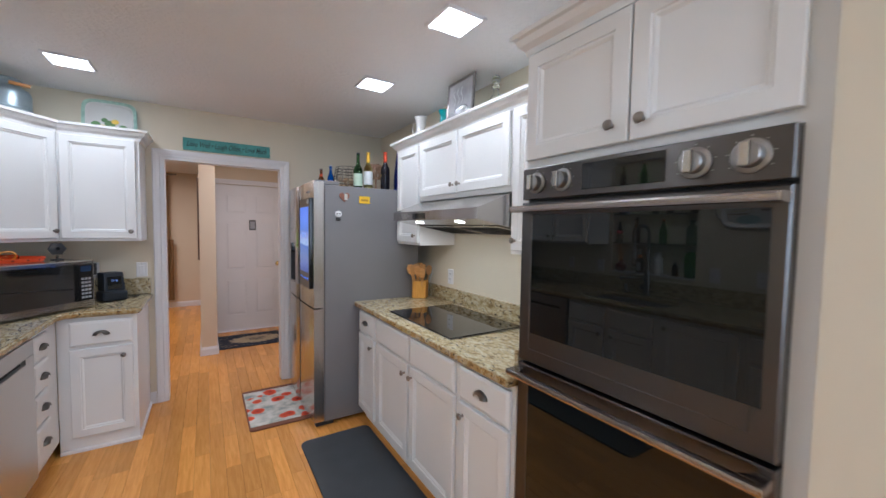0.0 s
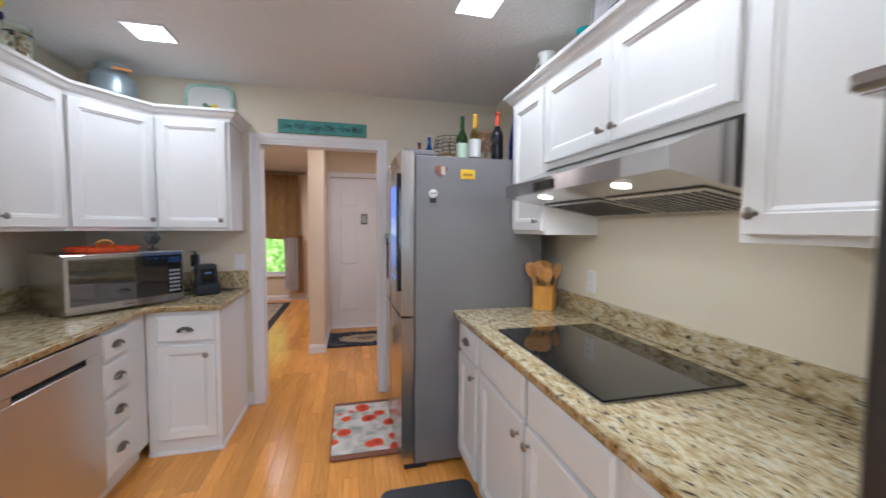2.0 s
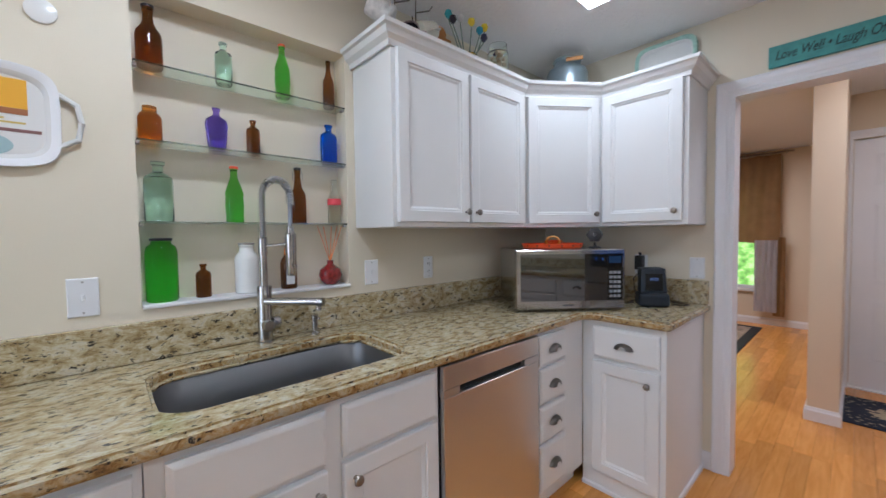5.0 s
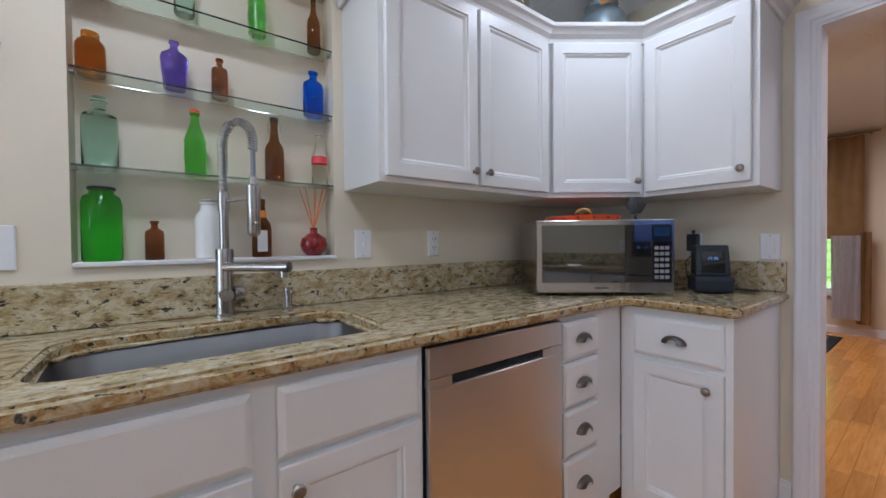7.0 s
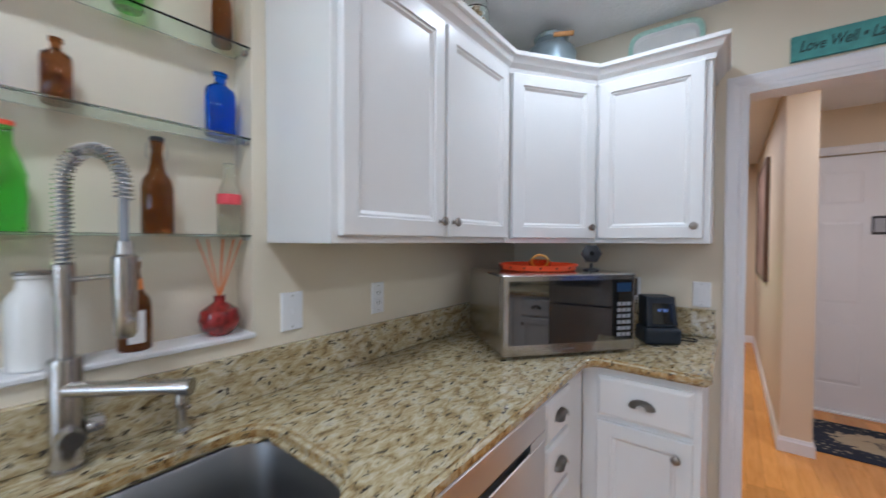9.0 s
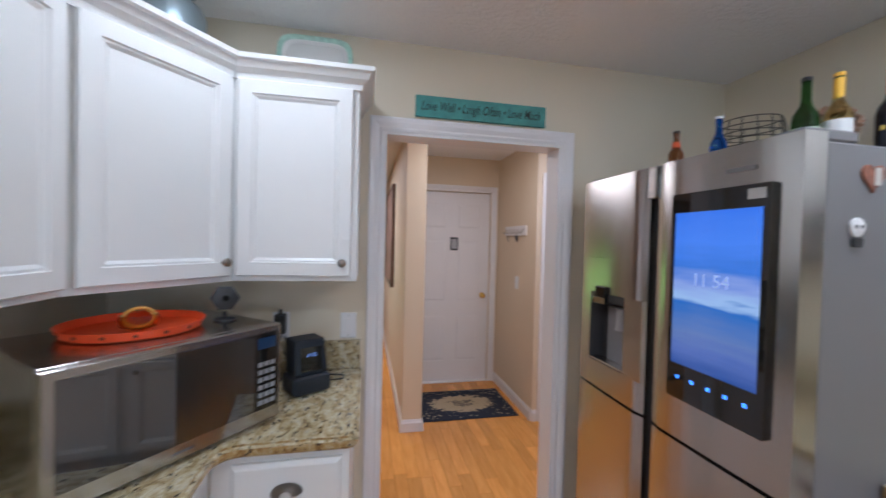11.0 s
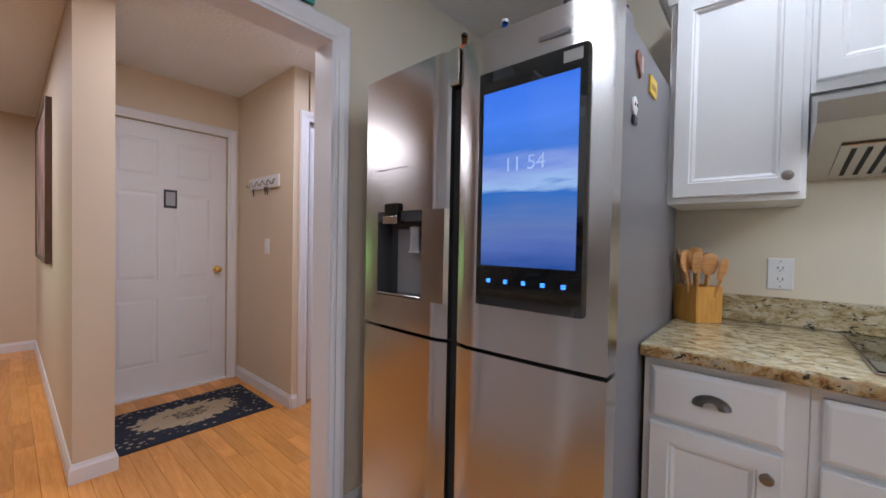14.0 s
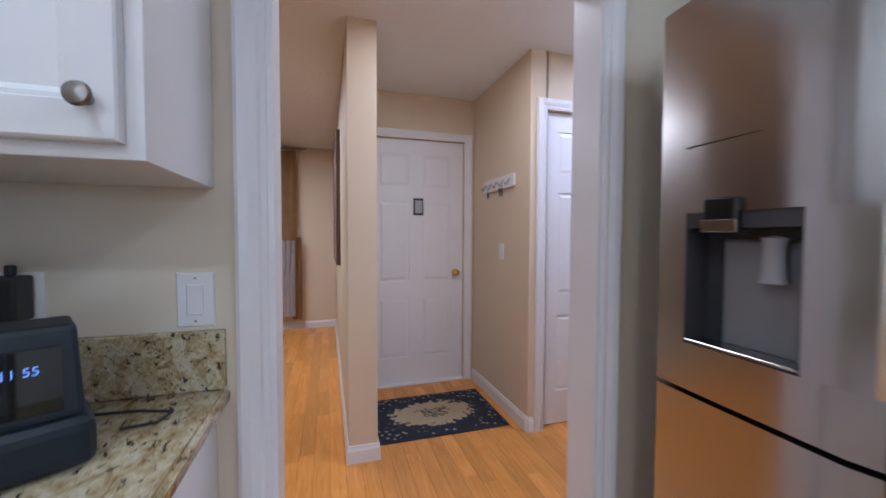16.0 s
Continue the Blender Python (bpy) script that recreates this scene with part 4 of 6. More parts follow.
c = thing("door_closet", (C0 + 0.003, 5.19, 0.01), 0, "white six-panel closet door, closed", "door")
sixpanel(c, C1 - C0 - 0.006, DZ - 0.014)
for z in (0.2, 0.95, 1.75):
    part("hinge", nbox(-0.004, 0.014, -0.006, -0.0005, z, z + 0.09), NICKEL, c, "grey steel hinge")
casing("trim_closet_door", C0, C1, DZ, 5.16)

# living room window
bm = bmesh.new()
fw = 0.05
box(bm, WX0, WX1, LY + 0.03, LY + 0.09, WZ0, WZ0 + fw); box(bm, WX0, WX1, LY + 0.03, LY + 0.09, WZ1 - fw, WZ1)
for x in (WX0, WX1 - fw, (WX0 + WX1 - fw) / 2):
    box(bm, x, x + fw, LY + 0.03, LY + 0.09, WZ0 + fw, WZ1 - fw)
w_ = structure("window_living", bm, TRIM, "white double-hung window")
zm = (WZ0 + WZ1) / 2
part("muntin", nbox(WX0 + fw, WX1 - fw, LY + 0.045, LY + 0.075, zm - 0.02, zm + 0.02), TRIM, w_)
g = part("pane", nbox(WX0 + fw, WX1 - fw, LY + 0.08, LY + 0.084, WZ0 + fw, WZ1 - fw), mat("window_glass", (1, 1, 1), 0.0, trans=1.0, ior=1.05), w_)
g.visible_shadow = False
structure("window_sill", nbox(WX0 - 0.05, WX1 + 0.05, LY - 0.05, LY + 0.03, WZ0 - 0.03, WZ0 - 0.002, bev=0.004), TRIM, "white window sill")


def foliage_mat():
    m = mat("sunlit_foliage_backdrop", (0.2, 0.4, 0.1), 0.9)
    v = coords(m)
    n = nd(m, "ShaderNodeTexNoise", Scale=3.0, Detail=9.0, Roughness=0.8)
    ln(m, v, n.inputs["Vector"])
    c = ramp(m, n.outputs[0], [(0.36, (0.03, 0.07, 0.01)), (0.48, (0.22, 0.38, 0.05)), (0.56, (0.65, 0.85, 0.25)), (0.66, (1.0, 1.0, 0.9))])
    ln(m, c, bsdf(m).inputs["Emission Color"])
    bsdf(m).inputs["Emission Strength"].default_value = 1.6
    return m


tagged(part("backdrop", nbox(-7, 6, 14.0, 14.05, -0.5, 6), foliage_mat()), "sunlit garden greenery seen through the window", "backdrop", "", "structure")
tagged(part("ground", nbox(-60, 60, 8.7, 130, -0.6, -0.5), mat("grass_ground", (0.08, 0.14, 0.04), 0.9)), "green lawn outside", "", "", "structure")

# sign over the doorway
c = thing("wooden_sign", (1.585, NORTH - 0.003, 2.150), 0, "distressed teal wooden sign with black lettering above the doorway", "sign")
part("board", nbox(-0.33, 0.33, -0.016, 0, -0.05, 0.05, bev=0.002), TEAL, c)
text_part("lettering", "Love Well \u2022 Laugh Often \u2022 Love Much", 0.062, pose(0, -0.0163, 0, 90), INK, c, "black italic lettering", bold=0.0006, width=0.60, slant=0.22)

# mats and rugs
def slab_mat(name, x0, x1, y0, y1, h, material, label, r=0.03):
    bm = bmesh.new()
    poly = []
    for cx, cy, a0 in ((x1 - r, y0 + r, -90), (x1 - r, y1 - r, 0), (x0 + r, y1 - r, 90), (x0 + r, y0 + r, 180)):
        for i in range(5):
            a = radians(a0 + 22.5 * i)
            poly.append((cx + r * math.cos(a), cy + r * math.sin(a)))
    c = thing(name, (0, 0, 0), 0, label, "mat")
    prism(bm, poly, 0.0005, h, 0.003)
    part("pad", bm, material, c)
    return c


DARKMAT = varied("charcoal_foam_mat", (0.045, 0.05, 0.055), 0.7, 0.15, 6, 250, 0.5, 0.001)
slab_mat("anti_fatigue_mat", 1.925, 2.405, 1.55, 2.77, 0.014, DARKMAT, "charcoal grey anti-fatigue mat on the floor below the cooktop", 0.05)
slab_mat("anti_fatigue_mat", 0.66, 1.05, 1.5, 2.70, 0.014, DARKMAT, "charcoal grey anti-fatigue mat on the floor before the sink", 0.05)


def poppy_mat():
    m = mat("poppy_print_fabric", (0.7, 0.68, 0.62), 0.9)
    v = coords(m)
    n = nd(m, "ShaderNodeTexNoise", Scale=11.0, Detail=4.0)
    ln(m, v, n.inputs["Vector"])
    base = ramp(m, n.outputs[0], [(0.35, (0.30, 0.36, 0.34)), (0.5, (0.60, 0.58, 0.52)), (0.62, (0.72, 0.70, 0.66))])
    vo = nd(m, "ShaderNodeTexVoronoi", Scale=8.0)
    nv = nd(m, "ShaderNodeVectorMath")
    sc_ = nd(m, "ShaderNodeVectorMath")
    sc_.operation = 'SCALE'
    sc_.inputs[3].default_value = 0.05
    ln(m, n.outputs["Color"], sc_.inputs[0])
    ln(m, v, nv.inputs[0]); ln(m, sc_.outputs[0], nv.inputs[1])
    ln(m, nv.outputs[0], vo.inputs["Vector"])
    mk = ramp(m, vo.outputs["Distance"], [(0.36, (1, 1, 1)), (0.42, (0, 0, 0))])
    red = ramp(m, vo.outputs["Distance"], [(0.05, (0.06, 0.02, 0.01)), (0.15, (0.55, 0.05, 0.02)), (0.42, (0.80, 0.12, 0.04))])
    mx = nd(m, "ShaderNodeMix")
    mx.data_type = 'RGBA'
    ln(m, mk, mx.inputs[0]); ln(m, base, mx.inputs[6]); ln(m, red, mx.inputs[7])
    ln(m, mx.outputs[2], bsdf(m).inputs["Base Color"])
    return m


c = slab_mat("poppy_mat", 1.65, 2.12, 3.09, 3.83, 0.012, mat("brown_border", (0.22, 0.09, 0.05), 0.9), "small kitchen mat printed with red poppies before the refrigerator")
part("print", nbox(1.66, 2.11, 3.14, 3.78, 0.0121, 0.0135), poppy_mat(), c, "cream cloth with red poppy flowers")


def rug_mat():
    m = mat("navy_oriental_rug", (0.1, 0.1, 0.1), 0.95)
    geo = nd(m, "ShaderNodeNewGeometry")
    sp = nd(m, "ShaderNodeVectorMath"); sp.operation = 'SUBTRACT'
    sp.inputs[1].default_value = (1.944, 5.570, 0)
    ln(m, geo.outputs["Position"], sp.inputs[0])
    ml = nd(m, "ShaderNodeVectorMath"); ml.operation = 'MULTIPLY'
    ml.inputs[1].default_value = (2.25, 3.9, 0)
    ln(m, sp.outputs[0], ml.inputs[0])
    le = nd(m, "ShaderNodeVectorMath"); le.operation = 'LENGTH'
    ln(m, ml.outputs[0], le.inputs[0])
    n = nd(m, "ShaderNodeTexVoronoi", Scale=26.0)
    ln(m, coords(m), n.inputs["Vector"])
    ad = nd(m, "ShaderNodeMath"); ad.operation = 'MULTIPLY_ADD'
    ad.inputs[1].default_value = 0.35
    ln(m, n.outputs["Distance"], ad.inputs[0]); ln(m, le.outputs["Value"], ad.inputs[2])
    c = ramp(m, ad.outputs[0], [(0.20, (0.03, 0.035, 0.05)), (0.26, (0.42, 0.33, 0.20)), (0.36, (0.05, 0.05, 0.06)), (0.44, (0.42, 0.33, 0.20)), (0.80, (0.45, 0.36, 0.23)), (0.86, (0.02, 0.025, 0.04)), (1.0, (0.03, 0.035, 0.05)), ])
    c2 = ramp(m, n.outputs["Distance"], [(0.25, (0.32, 0.27, 0.18)), (0.32, (0.02, 0.025, 0.04))])
    mk = ramp(m, ad.outputs[0], [(0.98, (0, 0, 0)), (0.99, (1, 1, 1))])
    mx = nd(m, "ShaderNodeMix"); mx.data_type = 'RGBA'
    ln(m, mk, mx.inputs[0]); ln(m, c, mx.inputs[6]); ln(m, c2, mx.inputs[7])
    ln(m, mx.outputs[2], bsdf(m).inputs["Base Color"])
    return m


c = slab_mat("entry_rug", 1.505, 2.384, 5.265, 5.875, 0.007, mat("navy_binding", (0.03, 0.035, 0.05), 0.95), "navy and cream oriental door rug before the front door", 0.005)
part("carpet_face", nbox(1.520, 2.369, 5.280, 5.860, 0.0071, 0.0085), rug_mat(), c, "woven cream medallion with navy border")

# ---------- bottles in the niche ----------
def glass_col(name, c, rough=0.03):
    m = mat(name, c, rough, trans=1.0, ior=1.35)
    return m


G_GREEN = glass_col("green_glass", (0.26, 0.82, 0.14))
G_AQUA = glass_col("pale_aqua_glass", (0.72, 0.95, 0.86))
G_BROWN = glass_col("amber_brown_glass", (0.30, 0.11, 0.025))
G_AMBER = glass_col("amber_glass", (0.70, 0.28, 0.03))
G_PURPLE = glass_col("violet_glass", (0.28, 0.20, 0.82))
G_BLUE = glass_col("cobalt_blue_glass", (0.015, 0.16, 0.98))
G_DKGREEN = glass_col("dark_green_glass", (0.06, 0.22, 0.05))
G_PALE = glass_col("pale_yellow_glass", (0.75, 0.74, 0.35))
G_RED = varied("crackled_red_glaze", (0.25, 0.015, 0.015), 0.12, 0.5, 60, 200, 0.2, 0.001, coat=0.6)
REDCAP = mat("red_cap", (0.75, 0.10, 0.04), 0.4)
WHITEGLAZE = varied("white_stoneware_glaze", (0.78, 0.77, 0.74), 0.2, 0.03, 8)

SHAPES = {
    # radius and height fractions, from the foot up
    "beer": [(0.9, 0), (1.0, 0.02), (1.0, 0.50), (0.93, 0.58), (0.62, 0.67), (0.42, 0.76), (0.36, 0.90), (0.42, 0.93), (0.42, 1.0)],
    "swing": [(0.92, 0), (1.0, 0.02), (1.0, 0.48), (0.9, 0.56), (0.55, 0.64), (0.45, 0.72), (0.34, 0.88), (0.40, 0.90), (0.40, 0.97)],
    "medicine": [(0.92, 0), (1.0, 0.03), (1.0, 0.66), (0.92, 0.74), (0.55, 0.80), (0.36, 0.83), (0.36, 0.93), (0.48, 0.94), (0.48, 1.0)],
    "flask": [(0.7, 0), (0.8, 0.04), (1.0, 0.62), (0.88, 0.72), (0.42, 0.80), (0.28, 0.84), (0.26, 0.93), (0.36, 0.94), (0.36, 1.0)],
    "jar": [(0.92, 0), (1.0, 0.03), (1.0, 0.76), (0.9, 0.85), (0.62, 0.90), (0.62, 0.94)],
    "squat": [(0.92, 0), (1.0, 0.04), (1.0, 0.68), (0.85, 0.78), (0.55, 0.85), (0.60, 0.87), (0.60, 1.0)],
    "soda": [(0.9, 0), (1.0, 0.03), (0.95, 0.25), (1.0, 0.45), (0.85, 0.6), (0.5, 0.75), (0.38, 0.88), (0.45, 0.93), (0.45, 1.0)],
    "wavy": [(0.8, 0), (0.95, 0.03), (0.9, 0.12), (1.0, 0.30), (0.92, 0.45), (0.98, 0.52), (0.72, 0.66), (0.40, 0.80), (0.36, 0.93), (0.42, 0.94), (0.42, 0.965)],
    "wine": [(0.9, 0), (1.0, 0.02), (1.0, 0.55), (0.9, 0.63), (0.5, 0.72), (0.38, 0.78), (0.36, 0.97), (0.36, 1.0)],
    "milk": [(0.92, 0), (1.0, 0.02), (1.0, 0.70), (0.90, 0.78), (0.62, 0.86), (0.58, 0.95), (0.66, 0.97), (0.66, 1.0)],
    "hock": [(0.9, 0), (1.0, 0.02), (0.95, 0.35), (0.65, 0.6), (0.42, 0.8), (0.36, 0.97), (0.42, 0.975), (0.42, 1.0)],
}


def bottle(name, shape, x, y, z, r, h, material, label, cap=None, capl="", sx=1.0, cat="bottle", group="bottles on the glass shelves"):
    c = thing(name, (x, y, z), 0, label, cat, group)
    prof = [(a * r, b * h) for a, b in SHAPES[shape]]
    bm = lathe(bmesh.new(), prof, seg=22, sx=sx)
    part("glass_body" if material is not WHITEGLAZE else "body", bm, material, c)
    if cap:
        rr = prof[-1][0]
        part("cap", lathe(bmesh.new(), [(rr * 1.12, 0), (rr * 1.15, h * 0.035), (rr * 0.95, h * 0.045), (0, h * 0.045)], 0, 0, prof[-1][1] + 0.0005, 14), cap, c, capl)
    return c


S0, S1, S2, S3 = NZ0 + 0.0145, 1.3745, 1.6445, 1.8955
for z in (S1, S2, S3):
    c = thing("glass_shelf", (-0.048, (NY0 + NY1) / 2, z - 0.0065), 0, "clear glass shelf with green edges in the wall niche", "shelf", "glass shelves")
    part("glass_plate", nbox(-0.050, 0.048, -0.370, 0.370, 0, 0.006, bev=0.0008), SHELFGLASS, c)
    for s_ in (-1, 1):
        part("shelf_clip", nbox(0.012, 0.036, s_ * 0.3655 - 0.006, s_ * 0.3655 + 0.006, -0.010, -0.0003, bev=0.001), NICKEL, c, "small nickel shelf clip")

BX = -0.05
bottle("jug", "beer", BX, 1.690, S3, 0.038, 0.195, G_BROWN, "dark brown glass jug with a neck handle", BLACK, "black stopper", cat="jug")
bottle("bottle", "medicine", BX, 1.912, S3, 0.029, 0.150, G_AQUA, "pale aqua glass bottle with pressed pattern")
bottle("bottle", "wavy", BX, 2.128, S3, 0.031, 0.212, G_GREEN, "bright green wavy glass bottle with a red cap", REDCAP, "red cap")
bottle("bottle", "beer", BX, 2.330, S3, 0.025, 0.205, G_BROWN, "small brown glass bottle on the top shelf")
bottle("bottle", "squat", BX, 1.684, S2, 0.034, 0.118, G_AMBER, "squat amber glass bottle")
bottle("bottle", "flask", BX, 1.882, S2, 0.038, 0.155, G_PURPLE, "violet glass flask-shaped bottle", sx=0.55)
bottle("bottle", "medicine", BX, 2.008, S2, 0.025, 0.132, G_BROWN, "small brown apothecary bottle")
bottle("bottle", "medicine", BX, 2.325, S2, 0.039, 0.172, G_BLUE, "cobalt blue glass bottle", sx=0.6)
bottle("bottle", "medicine", BX, 1.700, S1, 0.042, 0.205, G_AQUA, "large pale aqua glass bottle")
bottle("bottle", "wavy", BX, 1.934, S1, 0.033, 0.212, G_GREEN, "green wavy glass bottle with a red cap", REDCAP, "red cap")
c = bottle("swing_top_bottle", "swing", BX, 2.179, S1, 0.033, 0.232, G_BROWN, "brown glass bottle with a wire swing top", BLACK, "dark stopper")
for s_ in (-1, 1):
    part("wire_bail", tube(bmesh.new(), [(0, s_ * 0.014, 0.225), (0, s_ * 0.021, 0.215), (0, s_ * 0.021, 0.185), (0, s_ * 0.013, 0.178)], 0.0014, 6), NICKEL, c, "bent wire bail")
c = bottle("soda_bottle", "soda", BX, 2.345, S1, 0.030, 0.198, GLASS, "clear glass soda bottle with red and white lettering")
part("printed_label", lathe(bmesh.new(), [(0.0303, 0.085), (0.0306, 0.10), (0.0300, 0.112)], 0, 0, 0, 22, closed=False), mat("red_print", (0.75, 0.08, 0.10), 0.5), c, "red printed band")
c = bottle("glass_jar", "jar", BX, 1.700, S0, 0.047, 0.222, G_GREEN, "large green glass storage jar with a dark lid", BLACK, "", cat="jar")
bottle("bottle", "medicine", BX, 1.822, S0, 0.025, 0.122, G_BROWN, "small brown bottle on the niche sill")
c = bottle("stoneware_jar", "milk", BX, 1.970, S0, 0.043, 0.188, WHITEGLAZE, "white glazed jar shaped like a milk can", cat="jar")
part("wire_lid", lathe(bmesh.new(), [(0.026, 0), (0.030, 0.002), (0.030, 0.006), (0.02, 0.008), (0.0, 0.009)], 0, 0, 0.1885, 18), NICKEL, c, "thin metal rim lid")
c = bottle("swing_top_bottle", "swing", BX, 2.131, S0, 0.033, 0.215, G_BROWN, "brown swing-top bottle with an orange and white label", WHITEGLAZE, "white stopper")
part("neck_label", lathe(bmesh.new(), [(0.0175, 0.142), (0.0155, 0.168)], 0, 0, 0, 16, closed=False), mat("orange_paper", (0.85, 0.28, 0.05), 0.6), c, "orange neck label")
part("label", nbox(0.030, 0.0345, -0.02, 0.012, 0.02, 0.095), mat("white_paper", (0.7, 0.68, 0.65), 0.6), c, "white paper label")
c = thing("reed_diffuser", (BX, 2.318, S0), 0, "round red glass diffuser with orange reeds", "diffuser")
part("vase", lathe(bmesh.new(), [(0.026, 0), (0.045, 0.018), (0.052, 0.042), (0.045, 0.068), (0.022, 0.085), (0.014, 0.09), (0.014, 0.105), (0.017, 0.108), (0.012, 0.108)], seg=24), G_RED, c)
REED = mat("orange_reed", (0.75, 0.24, 0.07), 0.6)
for a, b in ((-0.05, -0.02), (-0.035, 0.01), (0.0, 0.02), (0.02, -0.02), (0.035, 0.01), (0.045, -0.01), (0.055, 0.015)):
    part("reed", tube(bmesh.new(), [(0, 0, 0.10), (b, a * 0.95, 0.262)], 0.0018, 6), REED, c, "thin orange reed")

# faucet
c = thing("kitchen_faucet", (0.056, 2.000, 0.9165), 0, "tall brushed-nickel spring faucet behind the sink", "faucet")
NK = steel_mat("brushed_nickel_tube", (0.52, 0.50, 0.48), 0.25, (1, 1, 1))
part("base", lathe(bmesh.new(), [(0.032, 0), (0.032, 0.006), (0.026, 0.008), (0.026, 0.21), (0.025, 0.215), (0.0, 0.215)], seg=24), NK, c)
part("riser", lathe(bmesh.new(), [(0.0135, 0.215), (0.0135, 0.335), (0.0165, 0.336), (0.0165, 0.395), (0.012, 0.397), (0.0, 0.397)], seg=20), NK, c)
part("lever_hub", lathe(bmesh.new(), [(0.024, -0.026), (0.024, -0.05), (0.021, -0.054), (0, -0.054)], 0, 0, 0.07, 20, 'y'), NK, c)
hd = lathe(bmesh.new(), [(0.020, 0.02), (0.020, 0.052), (0.018, 0.055), (0.0, 0.055)], 0, 0, 0.07, 20, 'x')
part("lever_cap", hd, NK, c)
# arm spout that swings over the basin
sp = lathe(bmesh.new(), [(0.0145, 0), (0.0145, 0.20), (0.0165, 0.2), (0.0165, 0.225), (0, 0.226)], seg=16, axis='x')
sp.transform(pose(0.018, 0, 0.158, 0, 0, 42))
part("spout", sp, NK, c)
sp = lathe(bmesh.new(), [(0.010, 0), (0.011, -0.02), (0.0, -0.02)], seg=14)
sp.transform(pose(0.018 + 0.205 * math.cos(radians(42)), 0.205 * math.sin(radians(42)), 0.146))
part("aerator", sp, NK, c)
# spring arch
AD = radians(38)
AR = 0.058
arch = [(0.0, 0.397), (0.0, 0.50)]
for i in range(13):
    a = math.pi - math.pi * i / 12
    arch.append((AR + AR * math.cos(a), 0.548 + 0.066 * math.sin(a)))
arch += [(2 * AR, 0.52)]
core = [(u * math.cos(AD), u * math.sin(AD), v) for u, v in arch]
part("hose", tube(bmesh.new(), core + [(2 * AR * math.cos(AD), 2 * AR * math.sin(AD), 0.44)], 0.0075, 10), mat("grey_hose", (0.25, 0.27, 0.30), 0.4), c, "grey rubber hose")
coil = []
pts = [Vector(p) for p in core]
lens = [0.0]
for a, b in zip(pts, pts[1:]):
    lens.append(lens[-1] + (b - a).length)
turns, per = 44, 8
side = Vector((-math.sin(AD), math.cos(AD), 0))
for i in range(turns * per + 1):
    s_ = lens[-1] * i / (turns * per)
    k = max(j for j in range(len(lens)) if lens[j] <= s_ + 1e-9)
    k = min(k, len(pts) - 2)
    f = (s_ - lens[k]) / (lens[k + 1] - lens[k])
    p = pts[k].lerp(pts[k + 1], f)
    d = (pts[k + 1] - pts[k]).normalized()
    n_ = side.cross(d)
    a = 2 * math.pi * i / per
    coil.append(p + (side * math.cos(a) + n_ * math.sin(a)) * 0.0135)
part("spring", tube(bmesh.new(), coil, 0.0022, 5), CHROME, c, "steel spring coil")
hx_, hy_ = 2 * AR * math.cos(AD), 2 * AR * math.sin(AD)
part("spray_head", lathe(bmesh.new(), [(0.0, 0.255), (0.014, 0.255), (0.019, 0.265), (0.019, 0.34), (0.020, 0.341), (0.020, 0.41), (0.014, 0.415), (0.012, 0.44), (0.0, 0.44)], hx_, hy_, 0, 20), NK, c)
part("support_arm", tube(bmesh.new(), [(0, 0, 0.365), (hx_, hy_, 0.375)], 0.005, 10), NK, c)
part("spray_lever", nbox(hx_ + 0.018, hx_ + 0.048, hy_ - 0.006, hy_ + 0.006, 0.29, 0.298, bev=0.002), NK, c)
c = thing("soap_dispenser", (0.065, 2.19, 0.9165), 0, "small brushed-nickel soap pump on the granite counter", "soap dispenser")
part("body", lathe(bmesh.new(), [(0.019, 0), (0.019, 0.005), (0.012, 0.010), (0.012, 0.055), (0.015, 0.058), (0.015, 0.078), (0, 0.079)], seg=18), NK, c)
part("spout", nbox(0.0125, 0.045, -0.005, 0.005, 0.062, 0.072, bev=0.003), NK, c)


# ---------- outlets and switches ----------
def plate(name, loc, rz, kind, label, w=0.072, h=0.117):
    c = thing(name, loc, rz, label, "outlet" if kind == "outlet" else "light switch")
    part("cover_plate", panel(bmesh.new(), -w / 2, w / 2, -h / 2, h / 2, [(0, 0), (0, 0.003), (0.003, 0.006), (0.006, 0.006)], -0.0005), PLATE, c)
    if kind == "outlet":
        for z in (-0.02, 0.02):
            r_ = part("receptacle", nbox(-0.017, 0.017, -0.0085, -0.0067, z - 0.014, z + 0.014, bev=0.001), PLATE, c)
            for x in (-0.007, 0.007):
                part("slot", nbox(x - 0.0012, x + 0.0012, -0.0092, -0.0086, z - 0.003, z + 0.007), BLACK, r_, "dark slot")
            part("slot", nbox(-0.002, 0.002, -0.0092, -0.0086, z - 0.010, z - 0.006), BLACK, r_, "dark slot")
    elif kind == "rocker":
        part("rocker", nbox(-0.016, 0.016, -0.0105, -0.0067, -0.033, 0.033, bev=0.0015), PLATE, c)
    else:
        part("toggle", nbox(-0.005, 0.005, -0.014, -0.0067, -0.010, 0.010, bev=0.002), PLATE, c)
    for z in (-h / 2 + 0.012, h / 2 - 0.012):
        part("screw", nbox(-0.0025, 0.0025, -0.0073, -0.0066, z - 0.0025, z + 0.0025), NICKEL, c)
    return c


plate("wall_outlet", (0, 2.855, 1.142), 90, "outlet", "white wall outlet above the granite splash", w=0.062)
plate("wall_switch", (0, 2.502, 1.142), 90, "toggle", "white toggle switch plate beside the niche")
plate("wall_switch", (0, 1.502, 1.142), 90, "toggle", "white toggle switch plate above the splash")
plate("wall_outlet", (0, 1.20, 1.142), 90, "outlet", "white wall outlet above the sink counter")
